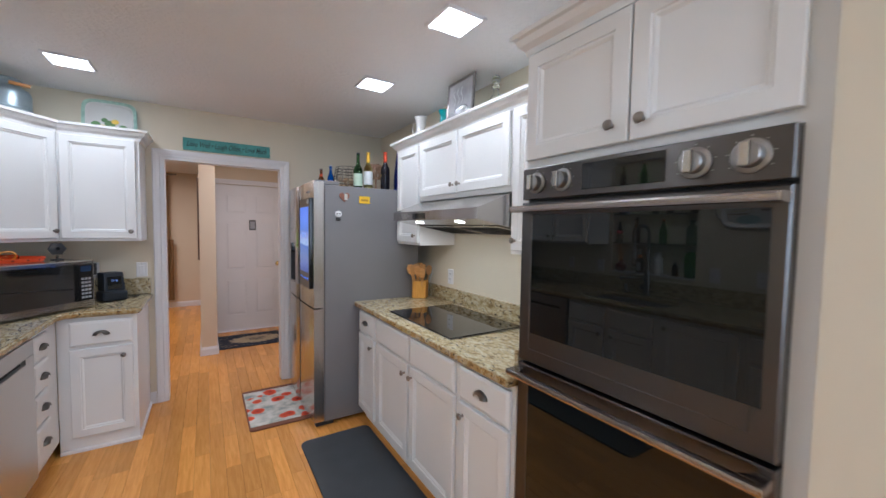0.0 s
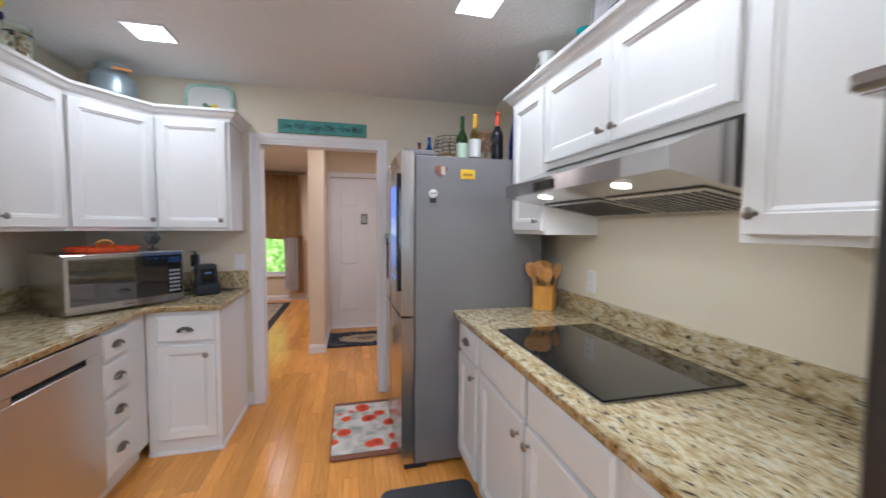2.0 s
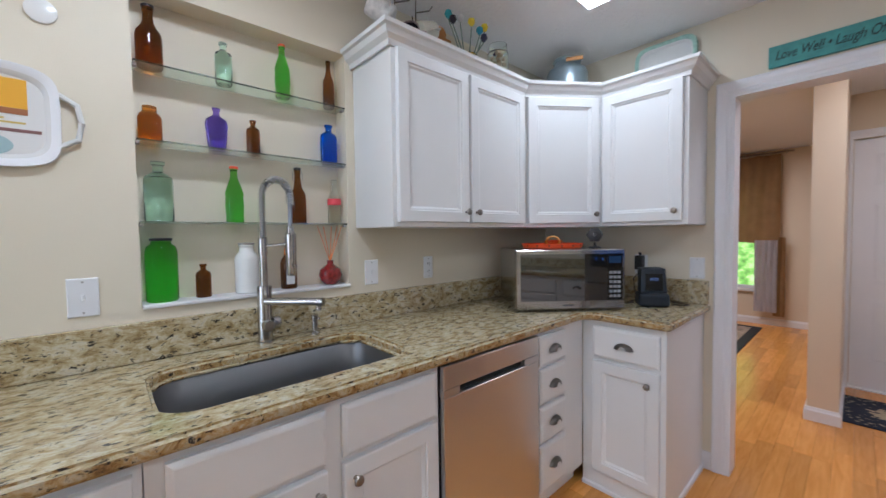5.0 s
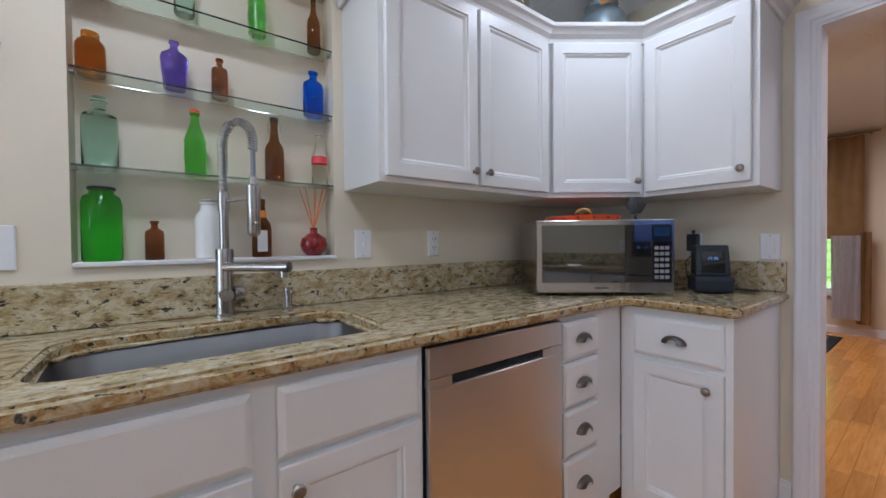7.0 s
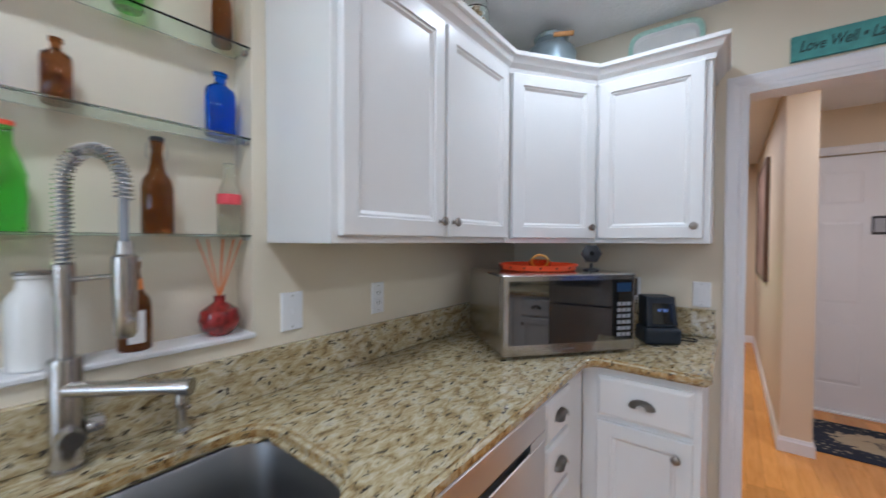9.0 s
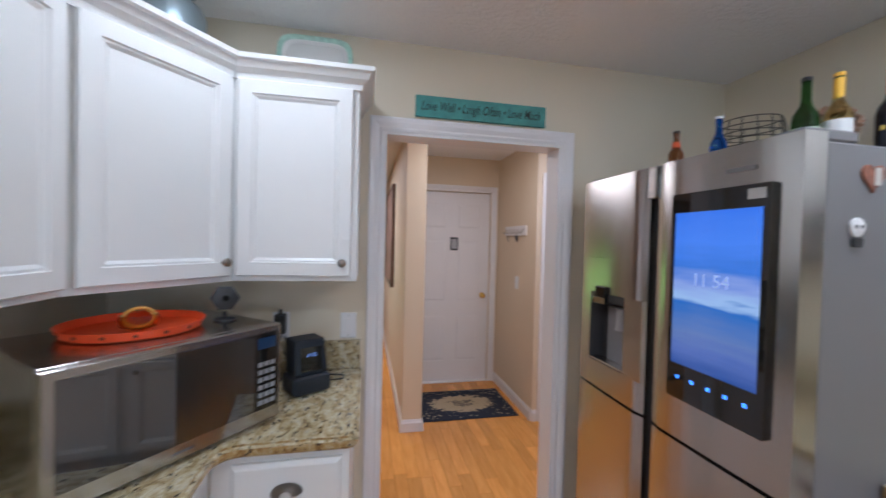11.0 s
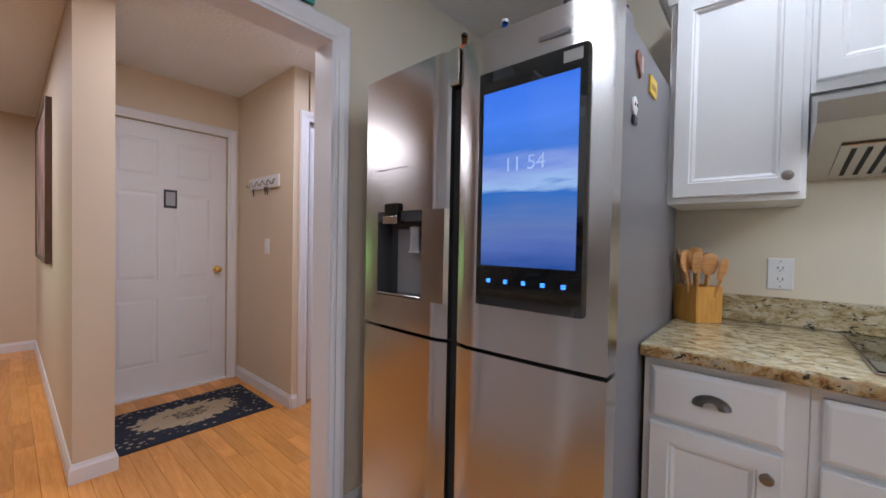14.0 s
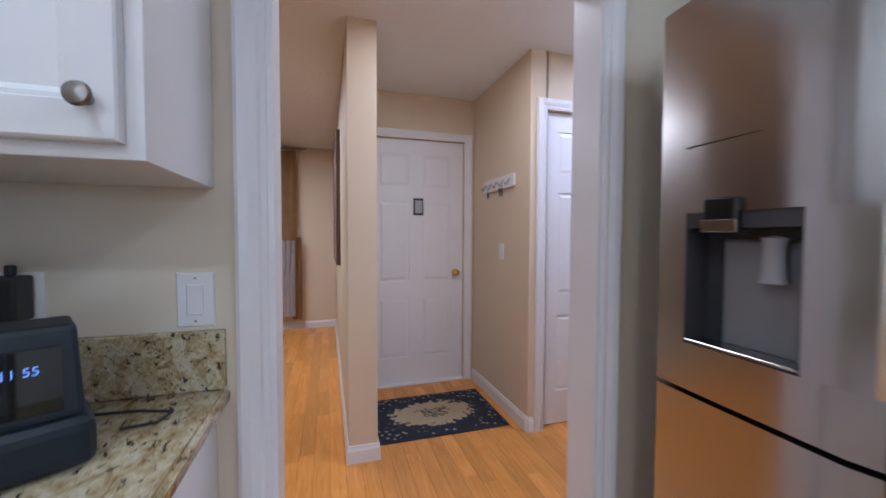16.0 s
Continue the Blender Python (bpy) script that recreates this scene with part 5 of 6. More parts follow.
plate("wall_switch", (0.967, NORTH, 1.113), 0, "rocker", "white rocker switch plate beside the doorway")
plate("wall_outlet", (EAST, 2.60, 1.105), -90, "outlet", "white wall outlet above the cooktop counter", w=0.075)
plate("wall_switch", (FX, 5.55, 1.14), -90, "toggle", "white switch plate in the hall")
plate("wall_outlet", (0.675, NORTH, 1.12), 0, "outlet", "white wall outlet behind the clock speaker")

# ---------- on the sink counter ----------
c = thing("smart_speaker", (0.822, 3.745, 0.917), 32, "dark blue-black desk speaker with a lit clock face in a dock", "speaker")
DKB = varied("dark_slate_plastic", (0.012, 0.017, 0.025), 0.45, 0.1, 10, 500, 0.3)
bm = nbox(-0.075, 0.075, -0.06, 0.06, 0.002, 0.075, bev=0.02, seg=3)
part("dock", bm, DKB, c)
bm = nbox(-0.064, 0.064, -0.048, 0.048, 0.0755, 0.205, bev=0.008, seg=2)
for v in bm.verts:
    k = (v.co.z - 0.0755) / 0.12
    v.co.y += 0.018 * k
    v.co.x *= 1 - 0.08 * k
part("speaker_body", bm, DKB, c)
fc = nbox(-0.042, 0.042, -0.0545, -0.0515, 0.082, 0.172, bev=0.001)
fc.transform(pose(0, -0.0075, 0.0, -8.5))
part("face", fc, BLACKGLASS, c, "black display face")
text_part("clock_digits", "11 55", 0.017, pose(0.0, -0.0412, 0.148, 81.5), mat("lit_white_digits", (0.22, 0.36, 0.85), 0.5, emit=0.7), c, "lit blue-white digits")
c = thing("plug_adapter", (0.677, NORTH - 0.0095, 1.13), 0, "black plug adapter in the wall outlet", "charger")
part("adapter", nbox(-0.022, 0.022, -0.05, 0, -0.04, 0.045, bev=0.006, seg=2), BLACK, c)
part("prong_cap", nbox(-0.006, 0.006, -0.03, -0.012, 0.0455, 0.065, bev=0.003), BLACK, c)
CORD = mat("black_cord", (0.015, 0.015, 0.015), 0.5)
c = thing("power_cord", (0, 0, 0), 0, "black power cord lying in loops behind the speaker", "cable")
part("cord", tube(bmesh.new(), [(0.70, 3.955, 1.08), (0.70, 3.93, 1.02), (0.74, 3.9, 0.96), (0.80, 3.90, 0.925), (0.90, 3.90, 0.922), (0.96, 3.88, 0.922), (0.95, 3.84, 0.922), (0.90, 3.83, 0.922)], 0.003, 6), CORD, c)
part("cord", tube(bmesh.new(), [(0.685, 3.955, 1.08), (0.66, 3.92, 1.04), (0.68, 3.88, 0.98), (0.71, 3.85, 0.925), (0.69, 3.80, 0.922), (0.72, 3.76, 0.922), (0.70, 3.70, 0.922)], 0.003, 6), CORD, c)

MT = 0.917 + 0.3155
c = thing("tray", (0.385, 3.462, MT), 50, "round orange-red metal tray with punched holes on the microwave", "tray")
RED = mat("orange_red_enamel", (0.80, 0.09, 0.02), 0.3)
part("dish", lathe(bmesh.new(), [(0.0, 0.001), (0.145, 0.001), (0.160, 0.006), (0.170, 0.026), (0.173, 0.027), (0.163, 0.004), (0.155, 0.0), (0.0, 0.0)], seg=36, closed=False), RED, c)
for i in range(16):
    a = 2 * math.pi * i / 16
    p = lathe(bmesh.new(), [(0.005, 0), (0.005, 0.0012), (0, 0.0012)], seg=8, axis='x')
    p.transform(pose(0.1685 * math.cos(a), 0.1685 * math.sin(a), 0.0160, 0, 0, math.degrees(a)) @ pose(0, 0, 0, 0, 25, 0))
    part("hole", p, DARKGAP, c, "small dark round hole")
c = thing("glass_ornament", (0.40, 3.45, MT + 0.0015), 30, "round amber glass ornament with a gold rim lying on the tray", "ornament")
part("bowl", lathe(bmesh.new(), [(0.02, 0), (0.045, 0.012), (0.050, 0.030), (0.044, 0.045), (0.040, 0.045), (0.044, 0.03), (0.04, 0.014), (0.0, 0.006)], seg=20), glass_col("light_amber_glass", (0.9, 0.55, 0.2)), c)
tor = tube(bmesh.new(), [(0.036 * math.cos(2 * math.pi * i / 20), 0, 0.036 + 0.028 * math.sin(2 * math.pi * i / 20)) for i in range(20)] + [(0.036, 0, 0.036)], 0.0055, 8)
part("rim", tor, varied("gold_glaze", (0.75, 0.42, 0.10), 0.3, 0.1), c, "thick golden ring")
c = thing("webcam", (0.583, 3.58, MT), 25, "small black camera on a stand upon the microwave", "camera")
part("foot", lathe(bmesh.new(), [(0.034, 0), (0.034, 0.004), (0.026, 0.008), (0.007, 0.01), (0.006, 0.03), (0, 0.03)], seg=20), BLACK, c)
bm = lathe(bmesh.new(), [(0.034, 0.018), (0.043, 0.013), (0.043, -0.012), (0.036, -0.017)], 0, 0, 0.073, 6, 'y')
part("camera_body", bm, BLACK, c)
part("lens", lathe(bmesh.new(), [(0.010, 0), (0.010, 0.003), (0.0, 0.003)], 0, -0.0178, 0.075, 16, 'y'), BLACKGLASS, c, "dark glass lens")

# ---------- along the tops of the sink-side cabinets ----------
TZ = UZ1 + 0.0005
c = thing("milk_can", (0.335, 3.72, TZ), 0, "galvanised grey-blue metal can with a wooden bail grip", "can")
GALV = varied("galvanised_metal", (0.34, 0.42, 0.46), 0.35, 0.15, 9, 60, 0.3, 0.001, metal=0.7)
part("body", lathe(bmesh.new(), [(0.118, 0), (0.122, 0.01), (0.122, 0.19), (0.112, 0.215), (0.078, 0.235), (0.075, 0.262)], seg=30), GALV, c)
part("lid", lathe(bmesh.new(), [(0.08, 0.0), (0.085, 0.012), (0.075, 0.022), (0.0, 0.026)], 0, 0, 0.2625, 26), GALV, c)
part("ring", lathe(bmesh.new(), [(0.1225, 0.09), (0.125, 0.094), (0.125, 0.102), (0.1225, 0.106)], seg=30, closed=False), GALV, c)
g_ = tube(bmesh.new(), [(0.05, -0.095, 0.243), (0.135, -0.06, 0.238)], 0.011, 12)
part("grip", g_, mat("worn_orange_wood", (0.55, 0.27, 0.09), 0.5), c, "worn wooden bail grip")
c = thing("serving_tray", (0.805, NORTH - 0.045, TZ), 0, "oval ceramic platter with a green rim and painted lemons", "tray")
def oval_tray(w, h, material, rim, t=0.012):
    bm = bmesh.new()
    def loop(sw, sh, y):
        return [bm.verts.new((sw * math.copysign(abs(math.cos(a)) ** 0.38, math.cos(a)), y, h / 2 + sh * math.copysign(abs(math.sin(a)) ** 0.38, math.sin(a)))) for a in (2 * math.pi * i / 36 for i in range(36))]
    a = loop(w / 2, h / 2, 0); b = loop(w / 2, h / 2, -0.020); c_ = loop(w / 2 - 0.02, h / 2 - 0.02, -0.016); d = loop(w / 2 - 0.032, h / 2 - 0.032, -0.004)
    for p, q, mi in ((a, b, 1), (b, c_, 1), (c_, d, 0)):
        for i in range(36):
            j = (i + 1) % 36
            f = bm.faces.new((p[i], p[j], q[j], q[i])); f.material_index = mi; f.smooth = True
    bm.faces.new(d); bm.faces.new(a[::-1])
    return bm
bm = oval_tray(0.32, 0.30, None, None)
bm.transform(pose(0, 0, 0, -6))
part("platter", bm, [WHITEGLAZE, varied("soft_green_glaze", (0.42, 0.62, 0.52), 0.25, 0.2, 40)], c)
LEM = mat("yellow_paint", (0.85, 0.60, 0.05), 0.4); LEAF = mat("leaf_green_paint", (0.12, 0.25, 0.08), 0.4)
for x, z, r_, m_ in ((-0.045, 0.085, 0.030, LEM), (0.035, 0.078, 0.034, LEM), (0.075, 0.105, 0.022, LEAF), (-0.08, 0.115, 0.022, LEAF), (0.0, 0.125, 0.026, LEAF), (0.03, 0.145, 0.018, LEM), (-0.03, 0.15, 0.016, LEAF)):
    bm = lathe(bmesh.new(), [(r_, 0), (r_, 0.0012), (0, 0.0014)], 0, 0, 0, 14, 'y', sx=1.25)
    bm.transform(pose(x, 0.007 - 0.0175 + 0.012, z, -6))
    part("painted_fruit" if m_ is LEM else "painted_leaf", bm, m_, c, "painted lemon" if m_ is LEM else "painted leaf")
c = thing("candy_jar", (0.215, 3.20, TZ), 0, "tall clear glass jar full of wrapped candy and corks", "jar")
part("glass_body", lathe(bmesh.new(), [(0.05, 0), (0.058, 0.01), (0.058, 0.20), (0.05, 0.215), (0.05, 0.25), (0.046, 0.25), (0.046, 0.21), (0.054, 0.2), (0.054, 0.012), (0.0, 0.008)], seg=26), GLASS, c)
rnd = random.Random(4)
CORKS = [varied("cork", (0.55, 0.38, 0.22), 0.8, 0.15, 60), varied("pale_cork", (0.68, 0.55, 0.38), 0.8, 0.15, 60), mat("dark_wrapper", (0.12, 0.09, 0.14), 0.4)]
for i in range(46):
    a, r_, z = rnd.random() * 6.28, rnd.uniform(0.0, 0.036), 0.022 + 0.0043 * i
    bm = nbox(-0.012, 0.012, -0.009, 0.009, -0.008, 0.008, bev=0.004)
    bm.transform(pose(r_ * math.cos(a), r_ * math.sin(a), z, rnd.uniform(0, 180), rnd.uniform(0, 180), rnd.uniform(0, 180)))
    part("cork", bm, CORKS[i % 3 if i % 7 == 2 else i % 2], c, "small tan cork")
c = thing("vase", (0.235, 2.94, TZ), 0, "amber yellow glass vase with blown-glass flowers", "vase")
part("glass_body", lathe(bmesh.new(), [(0.035, 0), (0.042, 0.01), (0.040, 0.06), (0.045, 0.11), (0.042, 0.11), (0.037, 0.06), (0.038, 0.012), (0, 0.008)], seg=22), glass_col("yellow_glass", (0.95, 0.62, 0.08)), c)
for dx, dy, dz, col in ((0.0, -0.13, 0.265, (0.08, 0.42, 0.45)), (-0.02, -0.03, 0.290, (0.7, 0.7, 0.7)), (0.0, 0.03, 0.285, (0.85, 0.68, 0.05)), (0.01, 0.08, 0.255, (0.05, 0.25, 0.35)), (0.02, 0.105, 0.275, (0.85, 0.68, 0.05)), (0.03, 0.09, 0.215, (0.03, 0.03, 0.06)), (0.02, -0.12, 0.235, (0.02, 0.02, 0.03))):
    s_ = part("flower_stem", tube(bmesh.new(), [(0, dy * 0.1, 0.02), (dx * 0.6, dy * 0.5, 0.13), (dx, dy, dz - 0.02)], 0.003, 6), mat("dull_green_stem", (0.16, 0.22, 0.17), 0.4) if dx == 0 and dy < 0 else bpy.data.materials["dull_green_stem"], c, "slender green stem")
    bm = lathe(bmesh.new(), [(0.0, -0.022), (0.010, -0.015), (0.019, 0.0), (0.015, 0.016), (0.007, 0.02), (0.0, 0.012)], dx, dy, dz, 8)
    part("bloom", bm, mat("bloom_glass", col, 0.15), s_, "glass flower head")


def mug(loc, tilt, rz, color, label, r=0.042, h=0.10):
    c = thing("mug", loc, 0, label, "mug", "mugs on the rack")
    c.matrix_basis = pose(*loc, tilt[0], tilt[1], rz)
    part("body", lathe(bmesh.new(), [(r * 0.85, 0), (r, 0.008), (r, h), (r - 0.004, h), (r - 0.005, 0.010), (0, 0.006)], seg=24), color, c)
    part("inside", lathe(bmesh.new(), [(0, 0.0075), (r - 0.006, 0.0112), (r - 0.0055, h - 0.006)], seg=24, closed=False), mat("dark_glaze", (0.03, 0.025, 0.03), 0.2) if "dark_glaze" not in bpy.data.materials else bpy.data.materials["dark_glaze"], c, "dark glazed inside")
    part("handle", tube(bmesh.new(), [(r - 0.002, 0, h * 0.82), (r + 0.022, 0, h * 0.78), (r + 0.028, 0, h * 0.5), (r + 0.020, 0, h * 0.25), (r - 0.002, 0, h * 0.2)], 0.005, 8), color, c)


c = thing("mug_rack", (0.15, 2.66, TZ), 0, "dark wire mug rack holding mismatched mugs", "rack")
WIRE = mat("dark_wire", (0.10, 0.09, 0.08), 0.4, 0.8)
part("foot_rail", tube(bmesh.new(), [(-0.05, -0.14, 0.004), (0.05, -0.14, 0.004), (0.05, 0.14, 0.004), (-0.05, 0.14, 0.004), (-0.05, -0.14, 0.004)], 0.004, 6), WIRE, c)
for y in (-0.10, 0.02):
    part("post", tube(bmesh.new(), [(0, y, 0.004), (0, y, 0.315)], 0.003, 6), WIRE, c)
    part("cross_rod", tube(bmesh.new(), [(-0.05, y, 0.004), (0.05, y, 0.004)], 0.003, 6), WIRE, c)
    for z, s_ in ((0.26, 1), (0.17, -1)):
        part("hook", tube(bmesh.new(), [(0, y, z), (0.04, y + 0.05 * s_, z + 0.01), (0.05, y + 0.06 * s_, z + 0.03)], 0.003, 6), WIRE, c)
mug((0.20, 2.51, TZ + 0.150), (55, -20), -20, varied("speckled_white_glaze", (0.66, 0.63, 0.60), 0.25, 0.2, 50), "white speckled mug with a dark inside, tipped on its hook", 0.048, 0.11)
mug((0.20, 2.66, TZ + 0.150), (-70, 10), 10, varied("cream_glaze", (0.62, 0.58, 0.48), 0.25, 0.06), "cream mug hanging from the rack", 0.042, 0.095)
mug((0.20, 2.77, TZ + 0.165), (-60, 20), 60, varied("orange_glaze", (0.55, 0.24, 0.07), 0.25, 0.1), "orange-brown mug hanging from the rack", 0.042, 0.09)
mug((0.235, 2.60, TZ + 0.045), (75, 0), 40, varied("brown_striped_glaze", (0.28, 0.20, 0.18), 0.3, 0.5, 30), "brown patterned mug lying on the cabinet top", 0.045, 0.10)
mug((0.24, 2.72, TZ + 0.045), (80, 0), -30, varied("off_white_glaze", (0.70, 0.68, 0.64), 0.25, 0.05), "off-white mug lying on the cabinet top", 0.040, 0.08)
mug((0.24, 2.83, TZ + 0.0005), (0, 0), 20, varied("teal_glaze", (0.12, 0.35, 0.36), 0.25, 0.3, 20), "teal and green glazed mug on the cabinet top", 0.038, 0.085)

# ---------- on the range-side cabinet tops ----------
c = thing("pitcher", (2.86, 2.83, TZ), -70, "white china pitcher with a curved handle", "pitcher")
part("body", lathe(bmesh.new(), [(0.035, 0), (0.046, 0.01), (0.052, 0.06), (0.046, 0.12), (0.036, 0.17), (0.042, 0.235), (0.052, 0.255), (0.048, 0.255), (0.036, 0.23), (0.03, 0.17), (0.0, 0.16)], seg=26), WHITEGLAZE, c)
part("handle", tube(bmesh.new(), [(-0.040, 0, 0.235), (-0.075, 0, 0.22), (-0.088, 0, 0.17), (-0.07, 0, 0.11), (-0.048, 0, 0.085)], 0.006, 8), WHITEGLAZE, c)
c = thing("vase", (2.88, 2.50, TZ), 0, "turquoise glass vase with a waisted neck", "vase")
part("body", lathe(bmesh.new(), [(0.04, 0), (0.052, 0.02), (0.056, 0.09), (0.040, 0.15), (0.036, 0.19), (0.050, 0.225), (0.046, 0.225), (0.032, 0.19), (0.0, 0.17)], seg=24), mat("turquoise_glass", (0.03, 0.42, 0.45), 0.12, trans=0.35), c)
c = thing("framed_picture", (2.775, 2.17, TZ), -90, "framed grey picture of a steaming coffee cup leaning on the wall", "picture")
bm = panel(bmesh.new(), -0.145, 0.145, 0, 0.325, [(0, 0), (0, 0.012), (0.004, 0.014), (0.016, 0.012), (0.017, 0.008)])
TLT = pose(0, 0, 0, -4)
part("easel_strut", tube(bmesh.new(), [(0, 0.012, 0.20), (0, 0.09, 0.003)], 0.004, 6), BLACK, c)
bm.transform(TLT); part("frame", bm, varied("dark_pewter_frame", (0.22, 0.20, 0.19), 0.4, 0.1, metal=0.4), c, "dark pewter frame")
bm = nbox(-0.128, 0.128, -0.0095, -0.0082, 0.017, 0.308); bm.transform(TLT)
pr_ = part("print", bm, varied("grey_print", (0.45, 0.45, 0.47), 0.06, 0.25, 7), c, "mottled grey print under glass")
cup = lathe(bmesh.new(), [(0.0, 0.0), (0.055, 0.0008), (0.062, 0.0012), (0.07, 0.0), ], 0.02, -0.0100, 0.13, 20, 'y', sy=1.0); 
for v in cup.verts:
    v.co.z = 0.13 + (v.co.z - 0.13) * (0.3 if v.co.z > 0.13 else 0.7)
cup.transform(TLT); part("painted_cup", cup, mat("dark_paint", (0.04, 0.04, 0.05), 0.2), pr_, "dark painted coffee cup")
for k in range(3):
    bm = tube(bmesh.new(), [(-0.06 + 0.04 * k + 0.012 * math.sin(j * 0.9), -0.0098, 0.17 + 0.014 * j) for j in range(8)], 0.0022, 6); bm.transform(TLT)
    part("painted_steam", bm, mat("pale_paint", (0.62, 0.62, 0.64), 0.4), pr_, "pale painted steam")
c = thing("glass_cloche", (2.865, 1.92, TZ), 0, "clear cut-glass decanter with a faceted stopper", "decanter")
part("glass_body", lathe(bmesh.new(), [(0.05, 0), (0.062, 0.01), (0.062, 0.09), (0.045, 0.13), (0.018, 0.17), (0.016, 0.20), (0.024, 0.215), (0.0, 0.215)], seg=12), GLASS, c)
part("stopper", lathe(bmesh.new(), [(0.012, 0.216), (0.014, 0.23), (0.026, 0.25), (0.020, 0.275), (0.0, 0.285)], seg=8), GLASS, c)
c = thing("glass_dome", (2.92, 2.03, TZ), 0, "clear round glass dish with a dome", "dish")
part("glass_body", lathe(bmesh.new(), [(0.07, 0), (0.075, 0.01), (0.075, 0.07), (0.055, 0.12), (0.015, 0.14), (0.015, 0.155), (0, 0.158)], seg=24), GLASS, c)

# ---------- on the refrigerator ----------
FT = FRT - 0.0195
FG = "bottles on the refrigerator"
bottle("wine_bottle", "wine", 2.485, 3.22, FT, 0.037, 0.30, G_DKGREEN, "dark green sparkling wine bottle with a pale label", mat("black_foil", (0.03, 0.03, 0.035), 0.3), "", group=FG)
part("label", lathe(bmesh.new(), [(0.0375, 0.04), (0.0375, 0.14)], 0, 0, 0, 22, closed=False), mat("pale_green_paper", (0.55, 0.68, 0.52), 0.6), [o for o in scene.objects if o.name.startswith("wine_bottle")][-1], "pale green label")
wb = bottle("wine_bottle", "wine", 2.556, 3.175, FT, 0.037, 0.305, G_PALE, "white wine bottle with a yellow cap and white label", mat("yellow_foil", (0.85, 0.50, 0.04), 0.4), "yellow foil cap", group=FG)
part("label", lathe(bmesh.new(), [(0.0375, 0.05), (0.0375, 0.16)], 0, 0, 0, 22, closed=False), mat("white_label", (0.75, 0.75, 0.74), 0.6), wb, "white paper label")
part("foil", lathe(bmesh.new(), [(0.0145, 0.235), (0.0142, 0.30)], 0, 0, 0, 16, closed=False), bpy.data.materials["yellow_foil"], wb, "yellow foil neck")
wb = bottle("wine_bottle", "wine", 2.68, 3.11, FT, 0.038, 0.31, mat("near_black_glass", (0.01, 0.01, 0.015), 0.06), "dark red wine bottle with a red cap", REDCAP, "red foil cap", group=FG)
part("foil", lathe(bmesh.new(), [(0.0150, 0.24), (0.0147, 0.305)], 0, 0, 0, 16, closed=False), REDCAP, wb, "red foil neck")
part("label_mark", nbox(-0.039, -0.0375, -0.006, 0.006, 0.12, 0.135), mat("gold_mark", (0.7, 0.5, 0.1), 0.4), wb, "small gold mark")
bottle("wine_bottle", "hock", 2.80, 3.11, FT, 0.038, 0.40, glass_col("deep_blue_glass", (0.03, 0.06, 0.65)), "tall deep blue glass bottle", group=FG)
bottle("bottle", "beer", 2.30, 3.37, FT, 0.027, 0.205, G_BLUE, "small blue bottle with a pale cap", PLATE, "white cap", group=FG)
bb = bottle("bottle", "beer", 2.26, 3.52, FT, 0.028, 0.190, G_BROWN, "brown beer bottle with a red and yellow label", mat("dark_cap", (0.05, 0.04, 0.03), 0.4), "", group=FG)
part("neck_label", lathe(bmesh.new(), [(0.0165, 0.128), (0.0125, 0.155)], 0, 0, 0, 16, closed=False), mat("orange_red_label", (0.75, 0.12, 0.03), 0.5), bb, "red neck label")
c = thing("wire_cork_basket", (2.44, 3.37, FT), 0, "round dark wire cage basket full of corks", "basket")
for k in range(9):
    z = 0.006 + 0.025 * k
    r_ = 0.092 + 0.012 * math.sin(math.pi * k / 8)
    part("wire_ring", tube(bmesh.new(), [(r_ * math.cos(2 * math.pi * i / 28), r_ * math.sin(2 * math.pi * i / 28), z) for i in range(29)], 0.0022, 5), WIRE, c)
for k in range(14):
    a = 2 * math.pi * k / 14
    part("wire_rib", tube(bmesh.new(), [((0.094 + 0.014 * math.sin(math.pi * j / 6)) * math.cos(a), (0.094 + 0.014 * math.sin(math.pi * j / 6)) * math.sin(a), 0.004 + 0.033 * j) for j in range(7)], 0.0022, 5), WIRE, c)
for i in range(60):
    a, r_, z = rnd.random() * 6.28, rnd.uniform(0.0, 0.066), 0.014 + 0.0016 * i
    bm = lathe(bmesh.new(), [(0.0105, -0.02), (0.0115, 0), (0.0105, 0.02)], seg=8)
    bm.transform(pose(r_ * math.cos(a), r_ * math.sin(a), z, rnd.uniform(0, 180), rnd.uniform(0, 180), 0))
    part("cork", bm, CORKS[i % 2], c)
c = thing("dried_flowers", (2.66, 3.27, FT), 0, "round bundle of dried tan hydrangea flowers", "dried flowers")
DRY = varied("dried_petals", (0.42, 0.26, 0.17), 0.85, 0.3, 40)
bm = bmesh.new()
for i in range(420):
    a, b = rnd.random() * 6.28, math.acos(rnd.uniform(-0.9, 1))
    r_ = 0.088 * rnd.uniform(0.72, 1.0)
    p = Vector((r_ * math.sin(b) * math.cos(a), r_ * math.sin(b) * math.sin(a), 0.175 + r_ * 0.85 * math.cos(b)))
    m4 = pose(*p, rnd.uniform(0, 360), rnd.uniform(0, 360), rnd.uniform(0, 360))
    vs = [bm.verts.new(m4 @ Vector(q)) for q in ((-0.011, 0, 0), (0, -0.009, 0.003), (0.012, 0, 0), (0, 0.010, 0.004))]
    bm.faces.new(vs)
me = part("flower_head", bm, DRY, c)
part("stem", tube(bmesh.new(), [(0, 0, 0.0), (0.005, 0.003, 0.12)], 0.009, 6), DRY, c)

